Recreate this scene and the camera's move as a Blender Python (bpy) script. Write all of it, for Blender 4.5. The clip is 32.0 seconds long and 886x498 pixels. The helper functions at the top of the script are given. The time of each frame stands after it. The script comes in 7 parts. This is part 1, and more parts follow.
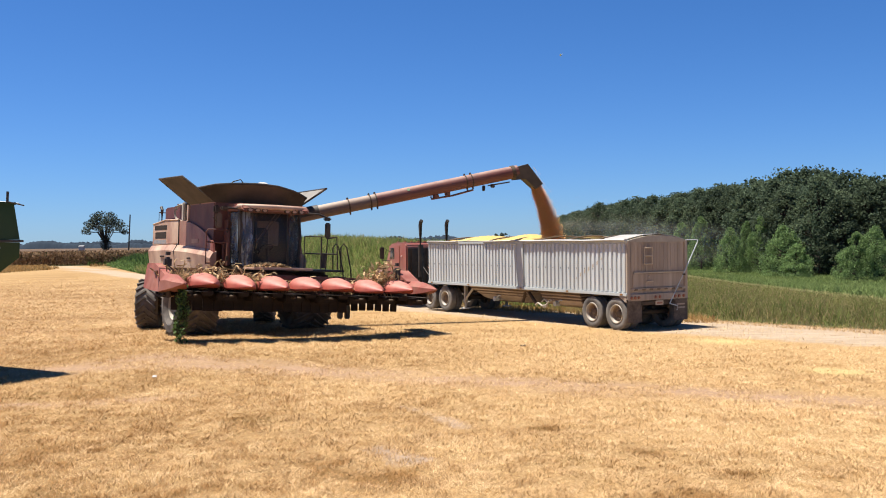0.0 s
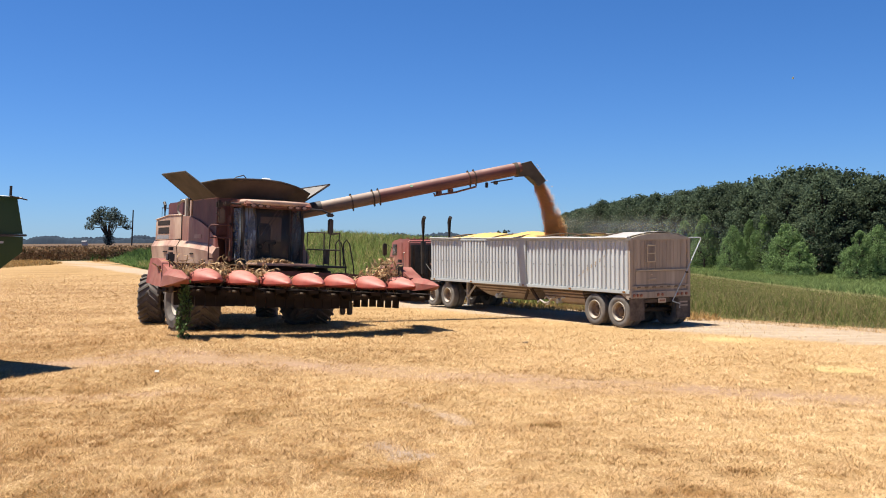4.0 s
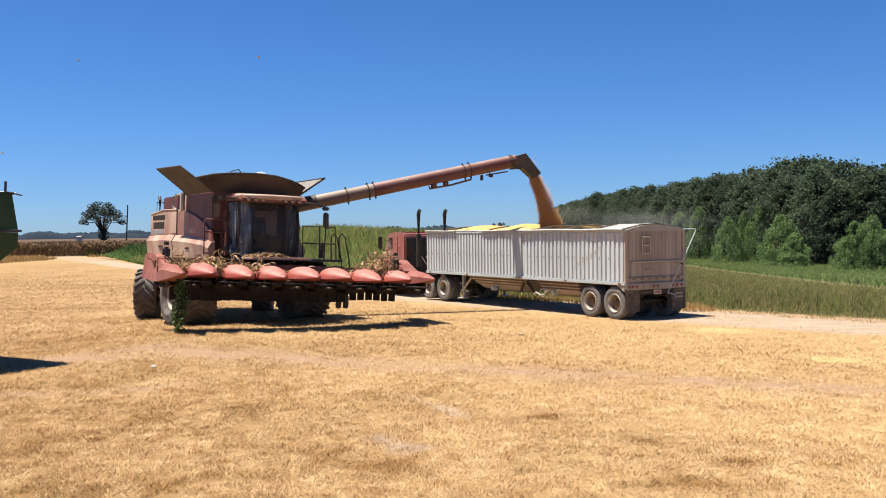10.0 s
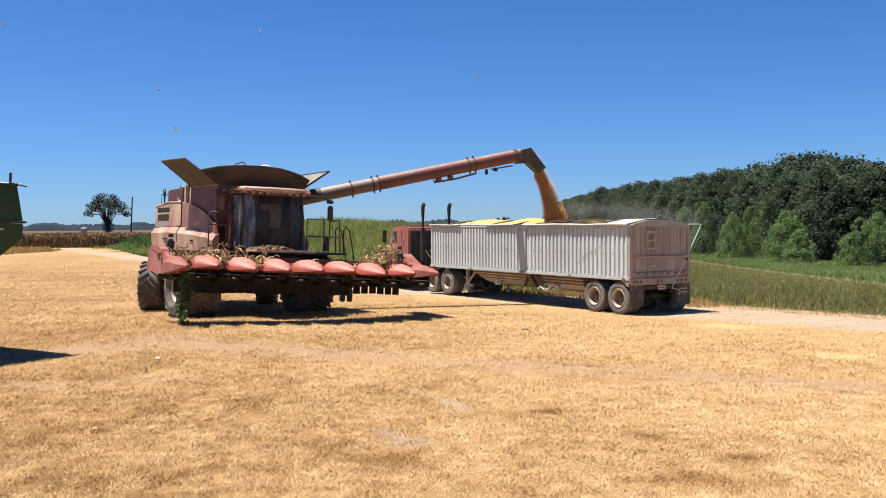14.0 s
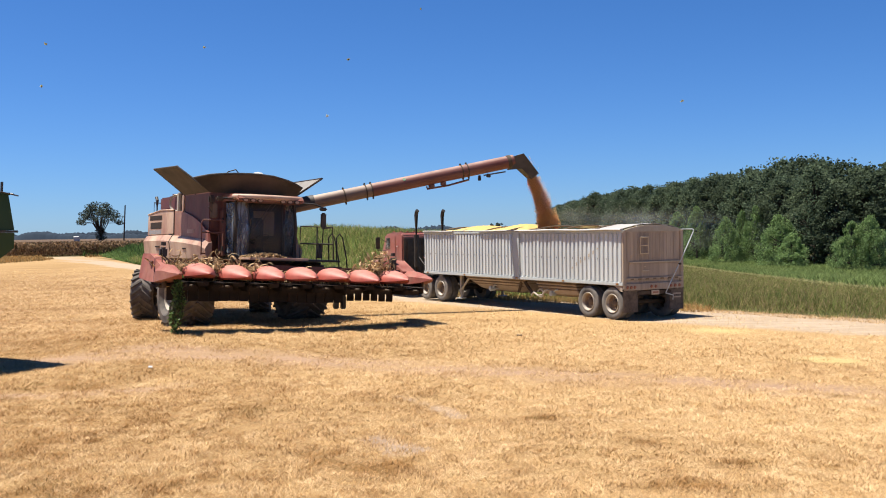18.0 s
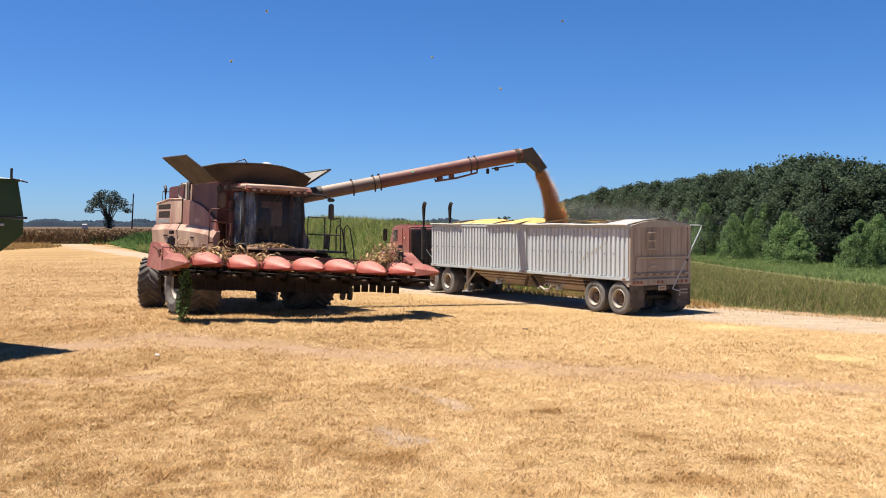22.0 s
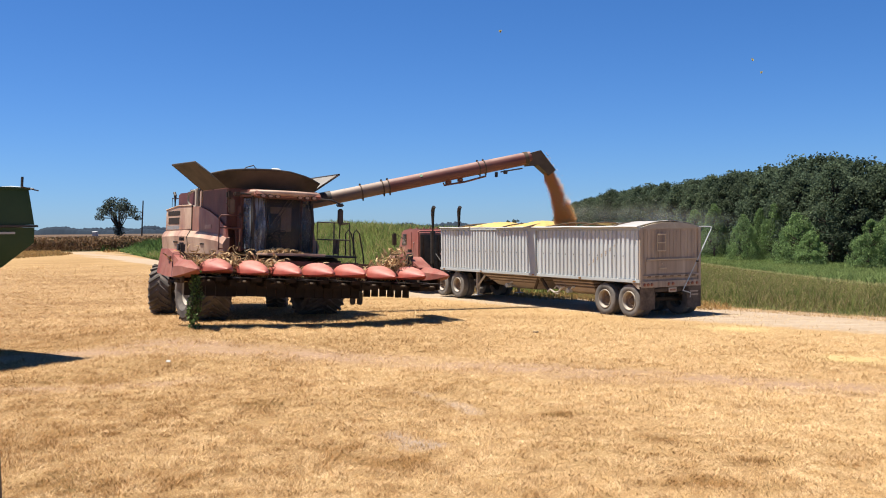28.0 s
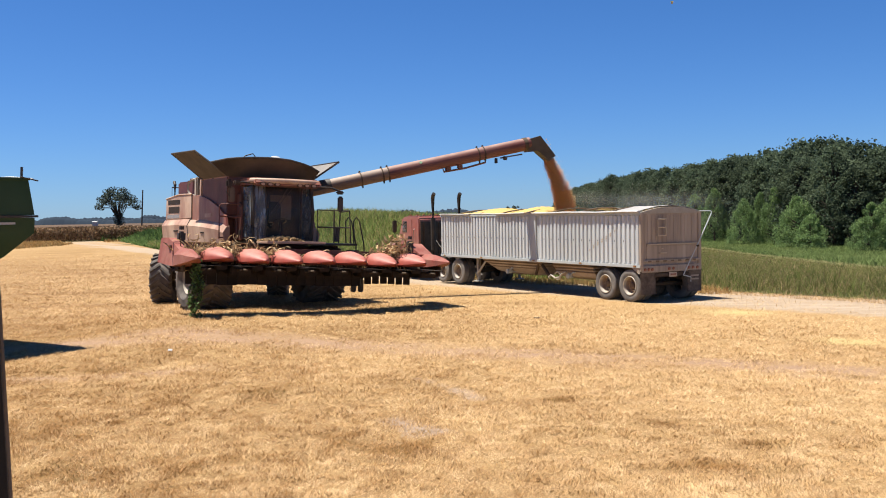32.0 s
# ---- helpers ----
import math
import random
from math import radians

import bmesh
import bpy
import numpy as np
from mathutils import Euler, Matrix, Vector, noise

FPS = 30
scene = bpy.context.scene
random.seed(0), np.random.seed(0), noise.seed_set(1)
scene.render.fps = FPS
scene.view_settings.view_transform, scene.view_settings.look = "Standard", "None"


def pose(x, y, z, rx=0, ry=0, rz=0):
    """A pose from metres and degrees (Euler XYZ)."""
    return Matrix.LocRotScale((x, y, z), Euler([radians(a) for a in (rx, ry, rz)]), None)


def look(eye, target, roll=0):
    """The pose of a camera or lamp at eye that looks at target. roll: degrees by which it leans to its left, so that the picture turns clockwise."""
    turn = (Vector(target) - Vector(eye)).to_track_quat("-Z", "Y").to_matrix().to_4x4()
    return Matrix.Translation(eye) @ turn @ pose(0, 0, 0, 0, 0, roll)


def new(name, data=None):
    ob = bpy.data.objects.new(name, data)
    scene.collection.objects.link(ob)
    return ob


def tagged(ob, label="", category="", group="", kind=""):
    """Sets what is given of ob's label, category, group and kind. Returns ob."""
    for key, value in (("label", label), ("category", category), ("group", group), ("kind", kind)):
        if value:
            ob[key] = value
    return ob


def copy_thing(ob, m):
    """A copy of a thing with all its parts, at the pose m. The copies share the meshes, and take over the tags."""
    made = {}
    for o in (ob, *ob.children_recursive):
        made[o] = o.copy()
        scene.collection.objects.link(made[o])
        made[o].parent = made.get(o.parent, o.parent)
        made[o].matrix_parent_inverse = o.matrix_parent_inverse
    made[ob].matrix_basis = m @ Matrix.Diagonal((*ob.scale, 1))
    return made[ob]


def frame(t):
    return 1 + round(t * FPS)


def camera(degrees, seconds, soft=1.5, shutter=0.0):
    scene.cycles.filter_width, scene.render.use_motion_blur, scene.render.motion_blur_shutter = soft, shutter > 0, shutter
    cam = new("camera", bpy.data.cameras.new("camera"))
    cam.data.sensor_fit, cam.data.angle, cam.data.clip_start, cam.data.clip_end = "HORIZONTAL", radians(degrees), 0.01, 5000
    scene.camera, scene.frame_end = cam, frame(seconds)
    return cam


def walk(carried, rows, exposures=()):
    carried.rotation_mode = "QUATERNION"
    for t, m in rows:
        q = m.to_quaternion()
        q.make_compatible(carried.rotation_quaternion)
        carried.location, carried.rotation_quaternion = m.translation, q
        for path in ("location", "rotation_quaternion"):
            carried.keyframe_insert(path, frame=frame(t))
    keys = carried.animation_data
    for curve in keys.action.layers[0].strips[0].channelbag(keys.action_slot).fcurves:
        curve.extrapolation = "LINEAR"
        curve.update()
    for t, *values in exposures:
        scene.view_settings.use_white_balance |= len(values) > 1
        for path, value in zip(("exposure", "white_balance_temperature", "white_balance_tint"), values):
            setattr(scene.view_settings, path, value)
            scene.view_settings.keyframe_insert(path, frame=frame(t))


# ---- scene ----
cam = camera(49.52, 32.0, 1.0)


def aim(pan, tilt, lean, x, y, z):
    """A camera pose: degrees to the right, up and of lean to the left, then the eye."""
    p, q = radians(pan), radians(tilt)
    way = Vector((math.sin(p) * math.cos(q), math.cos(p) * math.cos(q), math.sin(q)))
    return look((x, y, z), Vector((x, y, z)) + way, lean)


walk(cam, [
    (0, aim(0.759, -0.344, -0.712, 0.023, -0.007, 2.862)),
    (0.5, aim(0.738, -0.329, -0.523, 0.021, -0.003, 2.854)),
    (1, aim(0.680, -0.320, -0.309, 0.024, 0.001, 2.845)),
    (1.5, aim(0.650, -0.367, -0.374, 0.022, -0.008, 2.854)),
    (2, aim(0.682, -0.386, -0.780, 0.026, -0.007, 2.865)),
    (2.5, aim(0.679, -0.420, -0.735, 0.023, -0.001, 2.854)),
    (3, aim(0.613, -0.464, -0.632, 0.019, -0.009, 2.857)),
    (3.5, aim(0.560, -0.497, -0.467, 0.023, -0.004, 2.852)),
    (5.5, aim(0.766, -0.565, -0.438, 0.020, 0.008, 2.848)),
    (6, aim(0.968, -0.593, -0.494, 0.022, 0.015, 2.852)),
    (6.5, aim(1.208, -1.393, -0.708, 0.017, -0.009, 2.841)),
    (7, aim(1.240, -1.499, -1.080, 0.025, 0.015, 2.856)),
    (7.5, aim(1.233, -0.906, -0.984, 0.014, 0.003, 2.850)),
    (8, aim(1.162, -0.875, -0.888, 0.012, 0.006, 2.858)),
    (8.5, aim(1.080, -0.859, -0.578, 0.016, 0.001, 2.848)),
    (9, aim(1.018, -0.835, -0.354, 0.012, -0.009, 2.851)),
    (9.5, aim(0.950, -0.852, -0.429, 0.013, -0.017, 2.852)),
    (10, aim(0.876, -0.945, -0.794, 0.011, -0.022, 2.849)),
    (10.5, aim(0.753, -1.132, -0.975, 0.013, -0.002, 2.846)),
    (11, aim(0.733, -1.252, -0.848, 0.017, -0.006, 2.845)),
    (11.5, aim(0.771, -1.274, -0.809, 0.015, 0.007, 2.855)),
    (12, aim(0.779, -1.228, -0.521, 0.011, -0.001, 2.850)),
    (12.5, aim(0.733, -1.234, -0.604, 0.000, -0.019, 2.847)),
    (13, aim(0.643, -1.268, -0.666, 0.004, -0.006, 2.853)),
    (13.5, aim(0.628, -1.296, -0.470, 0.008, -0.003, 2.842)),
    (14, aim(0.630, -1.308, -0.445, 0.006, -0.004, 2.850)),
    (14.5, aim(0.679, -1.301, -0.438, 0.010, 0.015, 2.841)),
    (16.5, aim(0.607, -1.924, -0.713, 0.014, -0.003, 2.838)),
    (17, aim(0.827, -1.829, -0.585, 0.007, 0.010, 2.851)),
    (17.5, aim(0.955, -1.110, -0.414, 0.014, 0.015, 2.847)),
    (18, aim(1.007, -0.941, -0.812, 0.015, 0.022, 2.856)),
    (18.5, aim(0.993, -0.781, -0.976, 0.015, 0.009, 2.855)),
    (19, aim(0.903, -0.819, -0.517, 0.010, -0.007, 2.846)),
    (19.5, aim(0.776, -0.874, -0.166, 0.011, -0.003, 2.852)),
    (20, aim(0.700, -0.898, 0.194, 0.011, 0.001, 2.846)),
    (20.5, aim(0.725, -0.960, 0.109, 0.011, 0.001, 2.848)),
    (21, aim(0.641, -1.035, -0.044, 0.011, -0.006, 2.846)),
    (21.5, aim(0.631, -1.198, -0.171, 0.009, 0.003, 2.838)),
    (22, aim(0.588, -1.366, -0.000, 0.009, 0.006, 2.848)),
    (22.5, aim(0.587, -1.400, 0.187, 0.009, 0.008, 2.846)),
    (23, aim(0.791, -1.398, 0.109, 0.009, 0.017, 2.843)),
    (23.5, aim(0.969, -1.376, -0.394, 0.003, 0.004, 2.843)),
    (24, aim(0.937, -1.390, -0.884, 0.014, 0.016, 2.849)),
    (24.5, aim(0.928, -1.404, -0.800, 0.002, 0.008, 2.847)),
    (25, aim(0.848, -1.223, -0.649, -0.000, 0.018, 2.850)),
    (25.5, aim(0.691, -1.001, -0.580, 0.008, 0.012, 2.849)),
    (27.5, aim(0.073, -1.099, -0.446, 0.002, 0.008, 2.844)),
    (28, aim(0.047, -1.132, -0.581, -0.002, 0.015, 2.849)),
    (28.5, aim(0.572, -1.174, -0.710, -0.001, 0.017, 2.840)),
    (29, aim(0.440, -1.324, -0.898, -0.001, 0.002, 2.853)),
    (29.5, aim(0.223, -1.427, -0.766, 0.005, -0.008, 2.844)),
    (30, aim(0.000, -1.567, -0.460, -0.000, 0.000, 2.850)),
    (30.5, aim(-0.089, -1.665, -0.256, 0.001, 0.006, 2.837)),
    (31, aim(-0.149, -1.768, -0.384, -0.001, -0.004, 2.848)),
    (31.5, aim(-0.193, -1.860, -0.887, 0.000, -0.004, 2.839)),
    (32, aim(0.020, -1.918, -1.088, -0.006, 0.010, 2.844)),
], exposures=[(0, 1.0), (22, 1.0), (28, 0.96), (32, 0.94)])

# ---- light ----
SHADE = Vector((0.34, -0.05, -1.0))  # the way that the sunlight goes
world = bpy.data.worlds.new("world")
scene.world = world
world.use_nodes = True
wn, wl = world.node_tree.nodes, world.node_tree.links
sky = wn.new("ShaderNodeTexSky")
sky.sky_type, sky.sun_disc = "NISHITA", False
sky.sun_elevation, sky.sun_rotation = radians(70), radians(282)
sky.air_density, sky.dust_density, sky.ozone_density = 0.8, 0.12, 1.2
tint = wn.new("ShaderNodeMix")
tint.data_type, tint.blend_type = "RGBA", "MULTIPLY"
tint.inputs[0].default_value = 1.0
tint.inputs[7].default_value = (0.378, 0.668, 1.12, 1)
wl.new(sky.outputs[0], tint.inputs[6])
# haze: the sky pales towards the horizon, red most of all
split, joined = wn.new("ShaderNodeSeparateColor"), wn.new("ShaderNodeCombineColor")
wl.new(tint.outputs[2], split.inputs[0])
for k, (gain, power) in enumerate(((0.95, 1.20), (0.995, 1.01), (1.01, 1.0))):
    rise, scale = wn.new("ShaderNodeMath"), wn.new("ShaderNodeMath")
    rise.operation, scale.operation = "POWER", "MULTIPLY"
    rise.inputs[1].default_value, scale.inputs[1].default_value = power, gain
    wl.new(split.outputs[k], rise.inputs[0])
    wl.new(rise.outputs[0], scale.inputs[0])
    wl.new(scale.outputs[0], joined.inputs[k])
wl.new(joined.outputs[0], wn["Background"].inputs[0])
wn["Background"].inputs[1].default_value = 0.0545
sun = new("sun", bpy.data.lights.new("sun", "SUN"))
sun.data.energy, sun.data.angle, sun.data.color = 5.3, radians(0.53), (1.0, 0.945, 0.86)
sun.matrix_basis = look((-20, 10, 60), Vector((-20, 10, 60)) + SHADE)

# ---- materials ----


def mat(name, color, rough=0.8, metal=0.0, var=0.25, scale=6.0, bump=0.15, dust=None, amount=0.0, second=None, stretch=(1, 1, 1), each=0.0, coat=0.0, fine=14.0, top_tone=None, lies=0.15):
    """A worn surface: base colour with two scales of noise, a second tone, dust in patches, a paler tone on upward
    faces, and relief.
    """
    m = bpy.data.materials.new(name)
    m.use_nodes = True
    n, l = m.node_tree.nodes, m.node_tree.links
    b = n["Principled BSDF"]
    b.inputs["Roughness"].default_value, b.inputs["Metallic"].default_value = rough, metal
    b.inputs["Coat Weight"].default_value = coat
    if rough >= 0.7:
        b.inputs["Specular IOR Level"].default_value = 0.25
    co, mp = n.new("ShaderNodeTexCoord"), n.new("ShaderNodeMapping")
    mp.inputs["Scale"].default_value = stretch
    l.new(co.outputs["Object"], mp.inputs["Vector"])

    def noise_at(s, detail=6):
        t = n.new("ShaderNodeTexNoise")
        t.inputs["Scale"].default_value, t.inputs["Detail"].default_value, t.inputs["Roughness"].default_value = s, detail, 0.62
        l.new(mp.outputs[0], t.inputs["Vector"])
        return t.outputs["Fac"]

    def mix(fac, c1, c2):
        x = n.new("ShaderNodeMix")
        x.data_type = "RGBA"
        if isinstance(fac, float):
            x.inputs[0].default_value = fac
        else:
            l.new(fac, x.inputs[0])
        for i, c in ((6, c1), (7, c2)):
            if isinstance(c, tuple):
                x.inputs[i].default_value = (*c, 1)
            else:
                l.new(c, x.inputs[i])
        return x.outputs[2]

    def ramp(fac, lo, hi):
        r = n.new("ShaderNodeMapRange")
        r.inputs[1].default_value, r.inputs[2].default_value = lo, hi
        l.new(fac, r.inputs[0])
        return r.outputs[0]

    second = second or tuple(c * (1 - var) for c in color)
    small, large = noise_at(scale * fine), noise_at(scale)
    out = mix(ramp(large, 0.35, 0.65), color, second)
    dark = tuple(c * (1 - var) for c in color)
    out = mix(ramp(small, 0.45, 0.75), out, mix(0.5, out, dark))
    if dust:
        d = n.new("ShaderNodeMath")
        d.operation = "MULTIPLY"
        l.new(ramp(noise_at(scale * 0.6, 6), 0.3, 0.7), d.inputs[0])
        d.inputs[1].default_value = amount * 2
        d.use_clamp = True
        out = mix(d.outputs[0], out, dust)
    # tone by upward normal: dust on the snouts, top light on the auger
    if top_tone:
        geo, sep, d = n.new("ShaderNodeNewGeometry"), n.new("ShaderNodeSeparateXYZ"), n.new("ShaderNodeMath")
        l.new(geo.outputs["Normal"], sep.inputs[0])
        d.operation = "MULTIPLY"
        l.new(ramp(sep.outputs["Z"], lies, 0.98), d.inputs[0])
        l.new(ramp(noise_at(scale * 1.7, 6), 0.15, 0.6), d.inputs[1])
        out = mix(d.outputs[0], out, top_tone)
    if each:
        info, hsv = n.new("ShaderNodeObjectInfo"), n.new("ShaderNodeHueSaturation")
        r = n.new("ShaderNodeMapRange")
        r.inputs[3].default_value, r.inputs[4].default_value = 1 - each, 1 + each
        l.new(info.outputs["Random"], r.inputs[0])
        l.new(r.outputs[0], hsv.inputs["Value"])
        l.new(out, hsv.inputs["Color"])
        out = hsv.outputs[0]
    l.new(out, b.inputs["Base Color"])
    if bump:
        bp = n.new("ShaderNodeBump")
        bp.inputs["Strength"].default_value, bp.inputs["Distance"].default_value = bump, 0.02
        l.new(small, bp.inputs["Height"])
        l.new(bp.outputs[0], b.inputs["Normal"])
    return m


def leafy(name, color, second, rough=0.6, spread=0.5, through_light=0.25, dry=None, patch=0.35, patchy=None, each=0.0, tone=None):
    """Leaves, blades and straw: each island has its own tone; light passes through a little."""
    m = bpy.data.materials.new(name)
    m.use_nodes = True
    n, l = m.node_tree.nodes, m.node_tree.links
    b = n["Principled BSDF"]
    b.inputs["Roughness"].default_value = rough
    b.inputs["Specular IOR Level"].default_value = 0.12
    g, x, hsv = n.new("ShaderNodeNewGeometry"), n.new("ShaderNodeMix"), n.new("ShaderNodeHueSaturation")
    x.data_type = "RGBA"
    x.inputs[6].default_value, x.inputs[7].default_value = (*color, 1), (*second, 1)
    co, ns = n.new("ShaderNodeTexCoord"), n.new("ShaderNodeTexNoise")
    ns.inputs["Scale"].default_value = patch
    ns.inputs["Detail"].default_value = 5
    l.new(co.outputs["Object"], ns.inputs["Vector"])
    mr = n.new("ShaderNodeMapRange")
    mr.inputs[1].default_value, mr.inputs[2].default_value = 0.35, 0.65
    l.new(ns.outputs["Fac"], mr.inputs[0])
    l.new(mr.outputs[0], x.inputs[0])
    r = n.new("ShaderNodeMapRange")
    r.inputs[3].default_value, r.inputs[4].default_value = 1 - spread, 1 + spread
    l.new(g.outputs["Random Per Island"], r.inputs[0])
    l.new(r.outputs[0], hsv.inputs["Value"])
    out = x.outputs[2]
    if tone:
        at, x3 = n.new("ShaderNodeAttribute"), n.new("ShaderNodeMix")
        at.attribute_name, x3.data_type = "tone", "RGBA"
        l.new(at.outputs["Fac"], x3.inputs[0])
        x3.inputs[6].default_value = (*tone, 1)
        l.new(out, x3.inputs[7])
        out = x3.outputs[2]
    if each:
        info, m3, h3 = n.new("ShaderNodeObjectInfo"), n.new("ShaderNodeMapRange"), n.new("ShaderNodeHueSaturation")
        m3.inputs[3].default_value, m3.inputs[4].default_value = 1 - each, 1 + each
        l.new(info.outputs["Random"], m3.inputs[0])
        l.new(m3.outputs[0], h3.inputs["Value"])
        l.new(out, h3.inputs["Color"])
        out = h3.outputs[0]
    if patchy:
        n2, m2, x2 = n.new("ShaderNodeTexNoise"), n.new("ShaderNodeMapRange"), n.new("ShaderNodeMix")
        n2.inputs["Scale"].default_value, n2.inputs["Detail"].default_value, n2.inputs["Roughness"].default_value = patchy[1], 6, 0.7
        l.new(co.outputs["Object"], n2.inputs["Vector"])
        m2.inputs[1].default_value, m2.inputs[2].default_value = patchy[2], patchy[2] + 0.16
        l.new(n2.outputs["Fac"], m2.inputs[0])
        x2.data_type = "RGBA"
        l.new(m2.outputs[0], x2.inputs[0])
        l.new(out, x2.inputs[6])
        x2.inputs[7].default_value = (*patchy[0], 1)
        out = x2.outputs[2]
    if dry:
        k = n.new("ShaderNodeMath")
        k.operation = "GREATER_THAN"
        fr = n.new("ShaderNodeMath")
        fr.operation = "FRACT"
        mu = n.new("ShaderNodeMath")
        mu.operation = "MULTIPLY"
        mu.inputs[1].default_value = 17.0
        l.new(g.outputs["Random Per Island"], mu.inputs[0])
        l.new(mu.outputs[0], fr.inputs[0])
        l.new(fr.outputs[0], k.inputs[0])
        k.inputs[1].default_value = dry[1]
        y = n.new("ShaderNodeMix")
        y.data_type = "RGBA"
        l.new(k.outputs[0], y.inputs[0])
        l.new(out, y.inputs[6])
        y.inputs[7].default_value = (*dry[0], 1)
        out = y.outputs[2]
    l.new(out, hsv.inputs["Color"])
    l.new(hsv.outputs[0], b.inputs["Base Color"])
    if through_light:
        tr, ms = n.new("ShaderNodeBsdfTranslucent"), n.new("ShaderNodeMixShader")
        l.new(hsv.outputs[0], tr.inputs["Color"])
        ms.inputs[0].default_value = through_light
        l.new(b.outputs[0], ms.inputs[1])
        l.new(tr.outputs[0], ms.inputs[2])
        l.new(ms.outputs[0], n["Material Output"].inputs["Surface"])
    return m


DUST = (0.235, 0.162, 0.101)
RED = mat("dusty_red_paint", (0.285, 0.052, 0.038), 0.55, var=0.55, scale=1.6, dust=(0.33, 0.20, 0.13), amount=0.46, bump=0.18, stretch=(1, 1, 0.55))
RED_DARK = mat("dark_red_paint", (0.130, 0.023, 0.017), 0.65, var=0.55, scale=1.5, dust=(0.25, 0.155, 0.095), amount=0.22, bump=0.18, stretch=(1, 1, 0.5))
RED_SNOUT = mat("faded_red_plastic", (0.36, 0.036, 0.022), 0.6, var=0.5, scale=2.6, dust=(0.44, 0.16, 0.11), amount=0.22, bump=0.2, each=0.14, top_tone=(0.43, 0.165, 0.118), lies=0.35)
RED_TRUCK = mat("truck_red_paint", (0.315, 0.070, 0.052), 0.45, var=0.25, scale=1.3, dust=(0.36, 0.24, 0.18), amount=0.30, bump=0.03, coat=0.2)
RED_FIN = mat("dusty_pink_red_plastic", (0.255, 0.046, 0.035), 0.7, var=0.4, scale=2.6, dust=(0.33, 0.17, 0.125), amount=0.36, bump=0.12)
# tube's lit top and shaded underside put into the colours, beside dust
AUGER_PAINT = mat("dust_faded_auger_lit_top", (0.150, 0.088, 0.062), 0.65, var=0.3, scale=1.2, dust=(0.24, 0.175, 0.13), amount=0.3, bump=0.05, top_tone=(0.40, 0.31, 0.24), lies=0.35)
AUGER_RED = mat("faded_red_auger_lit_top", (0.125, 0.025, 0.018), 0.6, var=0.35, scale=1.1, dust=(0.19, 0.090, 0.066), amount=0.26, bump=0.05, top_tone=(0.36, 0.225, 0.17), lies=0.5)
RED_DEEP = mat("deep_red_paint", (0.105, 0.016, 0.014), 0.6, var=0.3, scale=2.0, dust=DUST, amount=0.06, bump=0.05)
# also on header underparts, where its dark brown stands for shade
SLAT = mat("brown_rubber_and_shade", (0.030, 0.020, 0.015), 0.85, var=0.35, scale=4, bump=0.2, each=0.2)
COVER = mat("sunlit_tank_cover", (0.225, 0.215, 0.195), 0.7, var=0.3, scale=2.0, dust=DUST, amount=0.25, bump=0.05)
CREAM = mat("dust_covered_panel_paint", (0.330, 0.155, 0.106), 0.6, var=0.45, scale=1.3, dust=(0.52, 0.365, 0.255), amount=0.74, bump=0.12, stretch=(1, 1, 0.6))
SPILL = mat("spilled_grain", (0.47, 0.35, 0.145), 0.6, var=0.2, scale=6, bump=0.1)
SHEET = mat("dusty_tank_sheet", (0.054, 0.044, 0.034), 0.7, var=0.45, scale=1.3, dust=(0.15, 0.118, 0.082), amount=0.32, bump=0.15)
BLACK = mat("black_painted_steel", (0.017, 0.016, 0.015), 0.6, var=0.3, scale=4, dust=DUST, amount=0.12)
GRIME = mat("dirty_steel", (0.042, 0.031, 0.024), 0.8, var=0.4, scale=3, dust=DUST, amount=0.2, bump=0.3)
RUBBER = mat("dusty_tyre_rubber", (0.050, 0.046, 0.043), 0.85, var=0.3, scale=3, dust=(0.24, 0.20, 0.165), amount=0.36, bump=0.15)
RUBBER_DIRTY = mat("mud_greyed_rubber", (0.098, 0.092, 0.085), 0.9, var=0.35, scale=3, dust=(0.28, 0.25, 0.215), amount=0.38, bump=0.2)
RIM = mat("chalky_rim_paint", (0.415, 0.375, 0.31), 0.6, var=0.2, scale=4, dust=DUST, amount=0.2)
RIM_RUST = mat("dusty_steel_rim", (0.30, 0.215, 0.145), 0.6, var=0.35, scale=5, dust=(0.36, 0.26, 0.18), amount=0.35)
ALU = mat("dulled_aluminium_panel", (0.47, 0.505, 0.50), 0.55, 0.0, var=0.16, scale=0.9, dust=(0.35, 0.30, 0.25), amount=0.08, bump=0.03, stretch=(1, 1, 0.35))
ALU_RIB = mat("aluminium_side_post", (0.61, 0.645, 0.64), 0.5, 0.0, var=0.25, scale=1.6, dust=(0.38, 0.37, 0.36), amount=0.24, bump=0.05, each=0.10, stretch=(1, 1, 0.3))
TAN_SHEET = mat("dust_caked_metal", (0.275, 0.218, 0.175), 0.8, var=0.35, scale=1.5, dust=(0.46, 0.375, 0.295), amount=0.42, bump=0.1, stretch=(3.2, 1, 0.22))
TAN_PALE = mat("pale_dusty_bar", (0.52, 0.43, 0.32), 0.7, var=0.15, scale=3, dust=DUST, amount=0.1)
TAN_DARK = mat("dust_caked_frame", (0.134, 0.095, 0.067), 0.8, var=0.3, scale=2.5, dust=(0.224, 0.157, 0.101), amount=0.3, bump=0.15)
WHITE = mat("white_vinyl", (0.437, 0.431, 0.414), 0.55, var=0.12, scale=3, dust=DUST, amount=0.08)
CORN = mat("corn_grain", (0.53, 0.365, 0.105), 0.55, var=0.25, scale=9, bump=0.6, second=(0.47, 0.30, 0.075), fine=6)
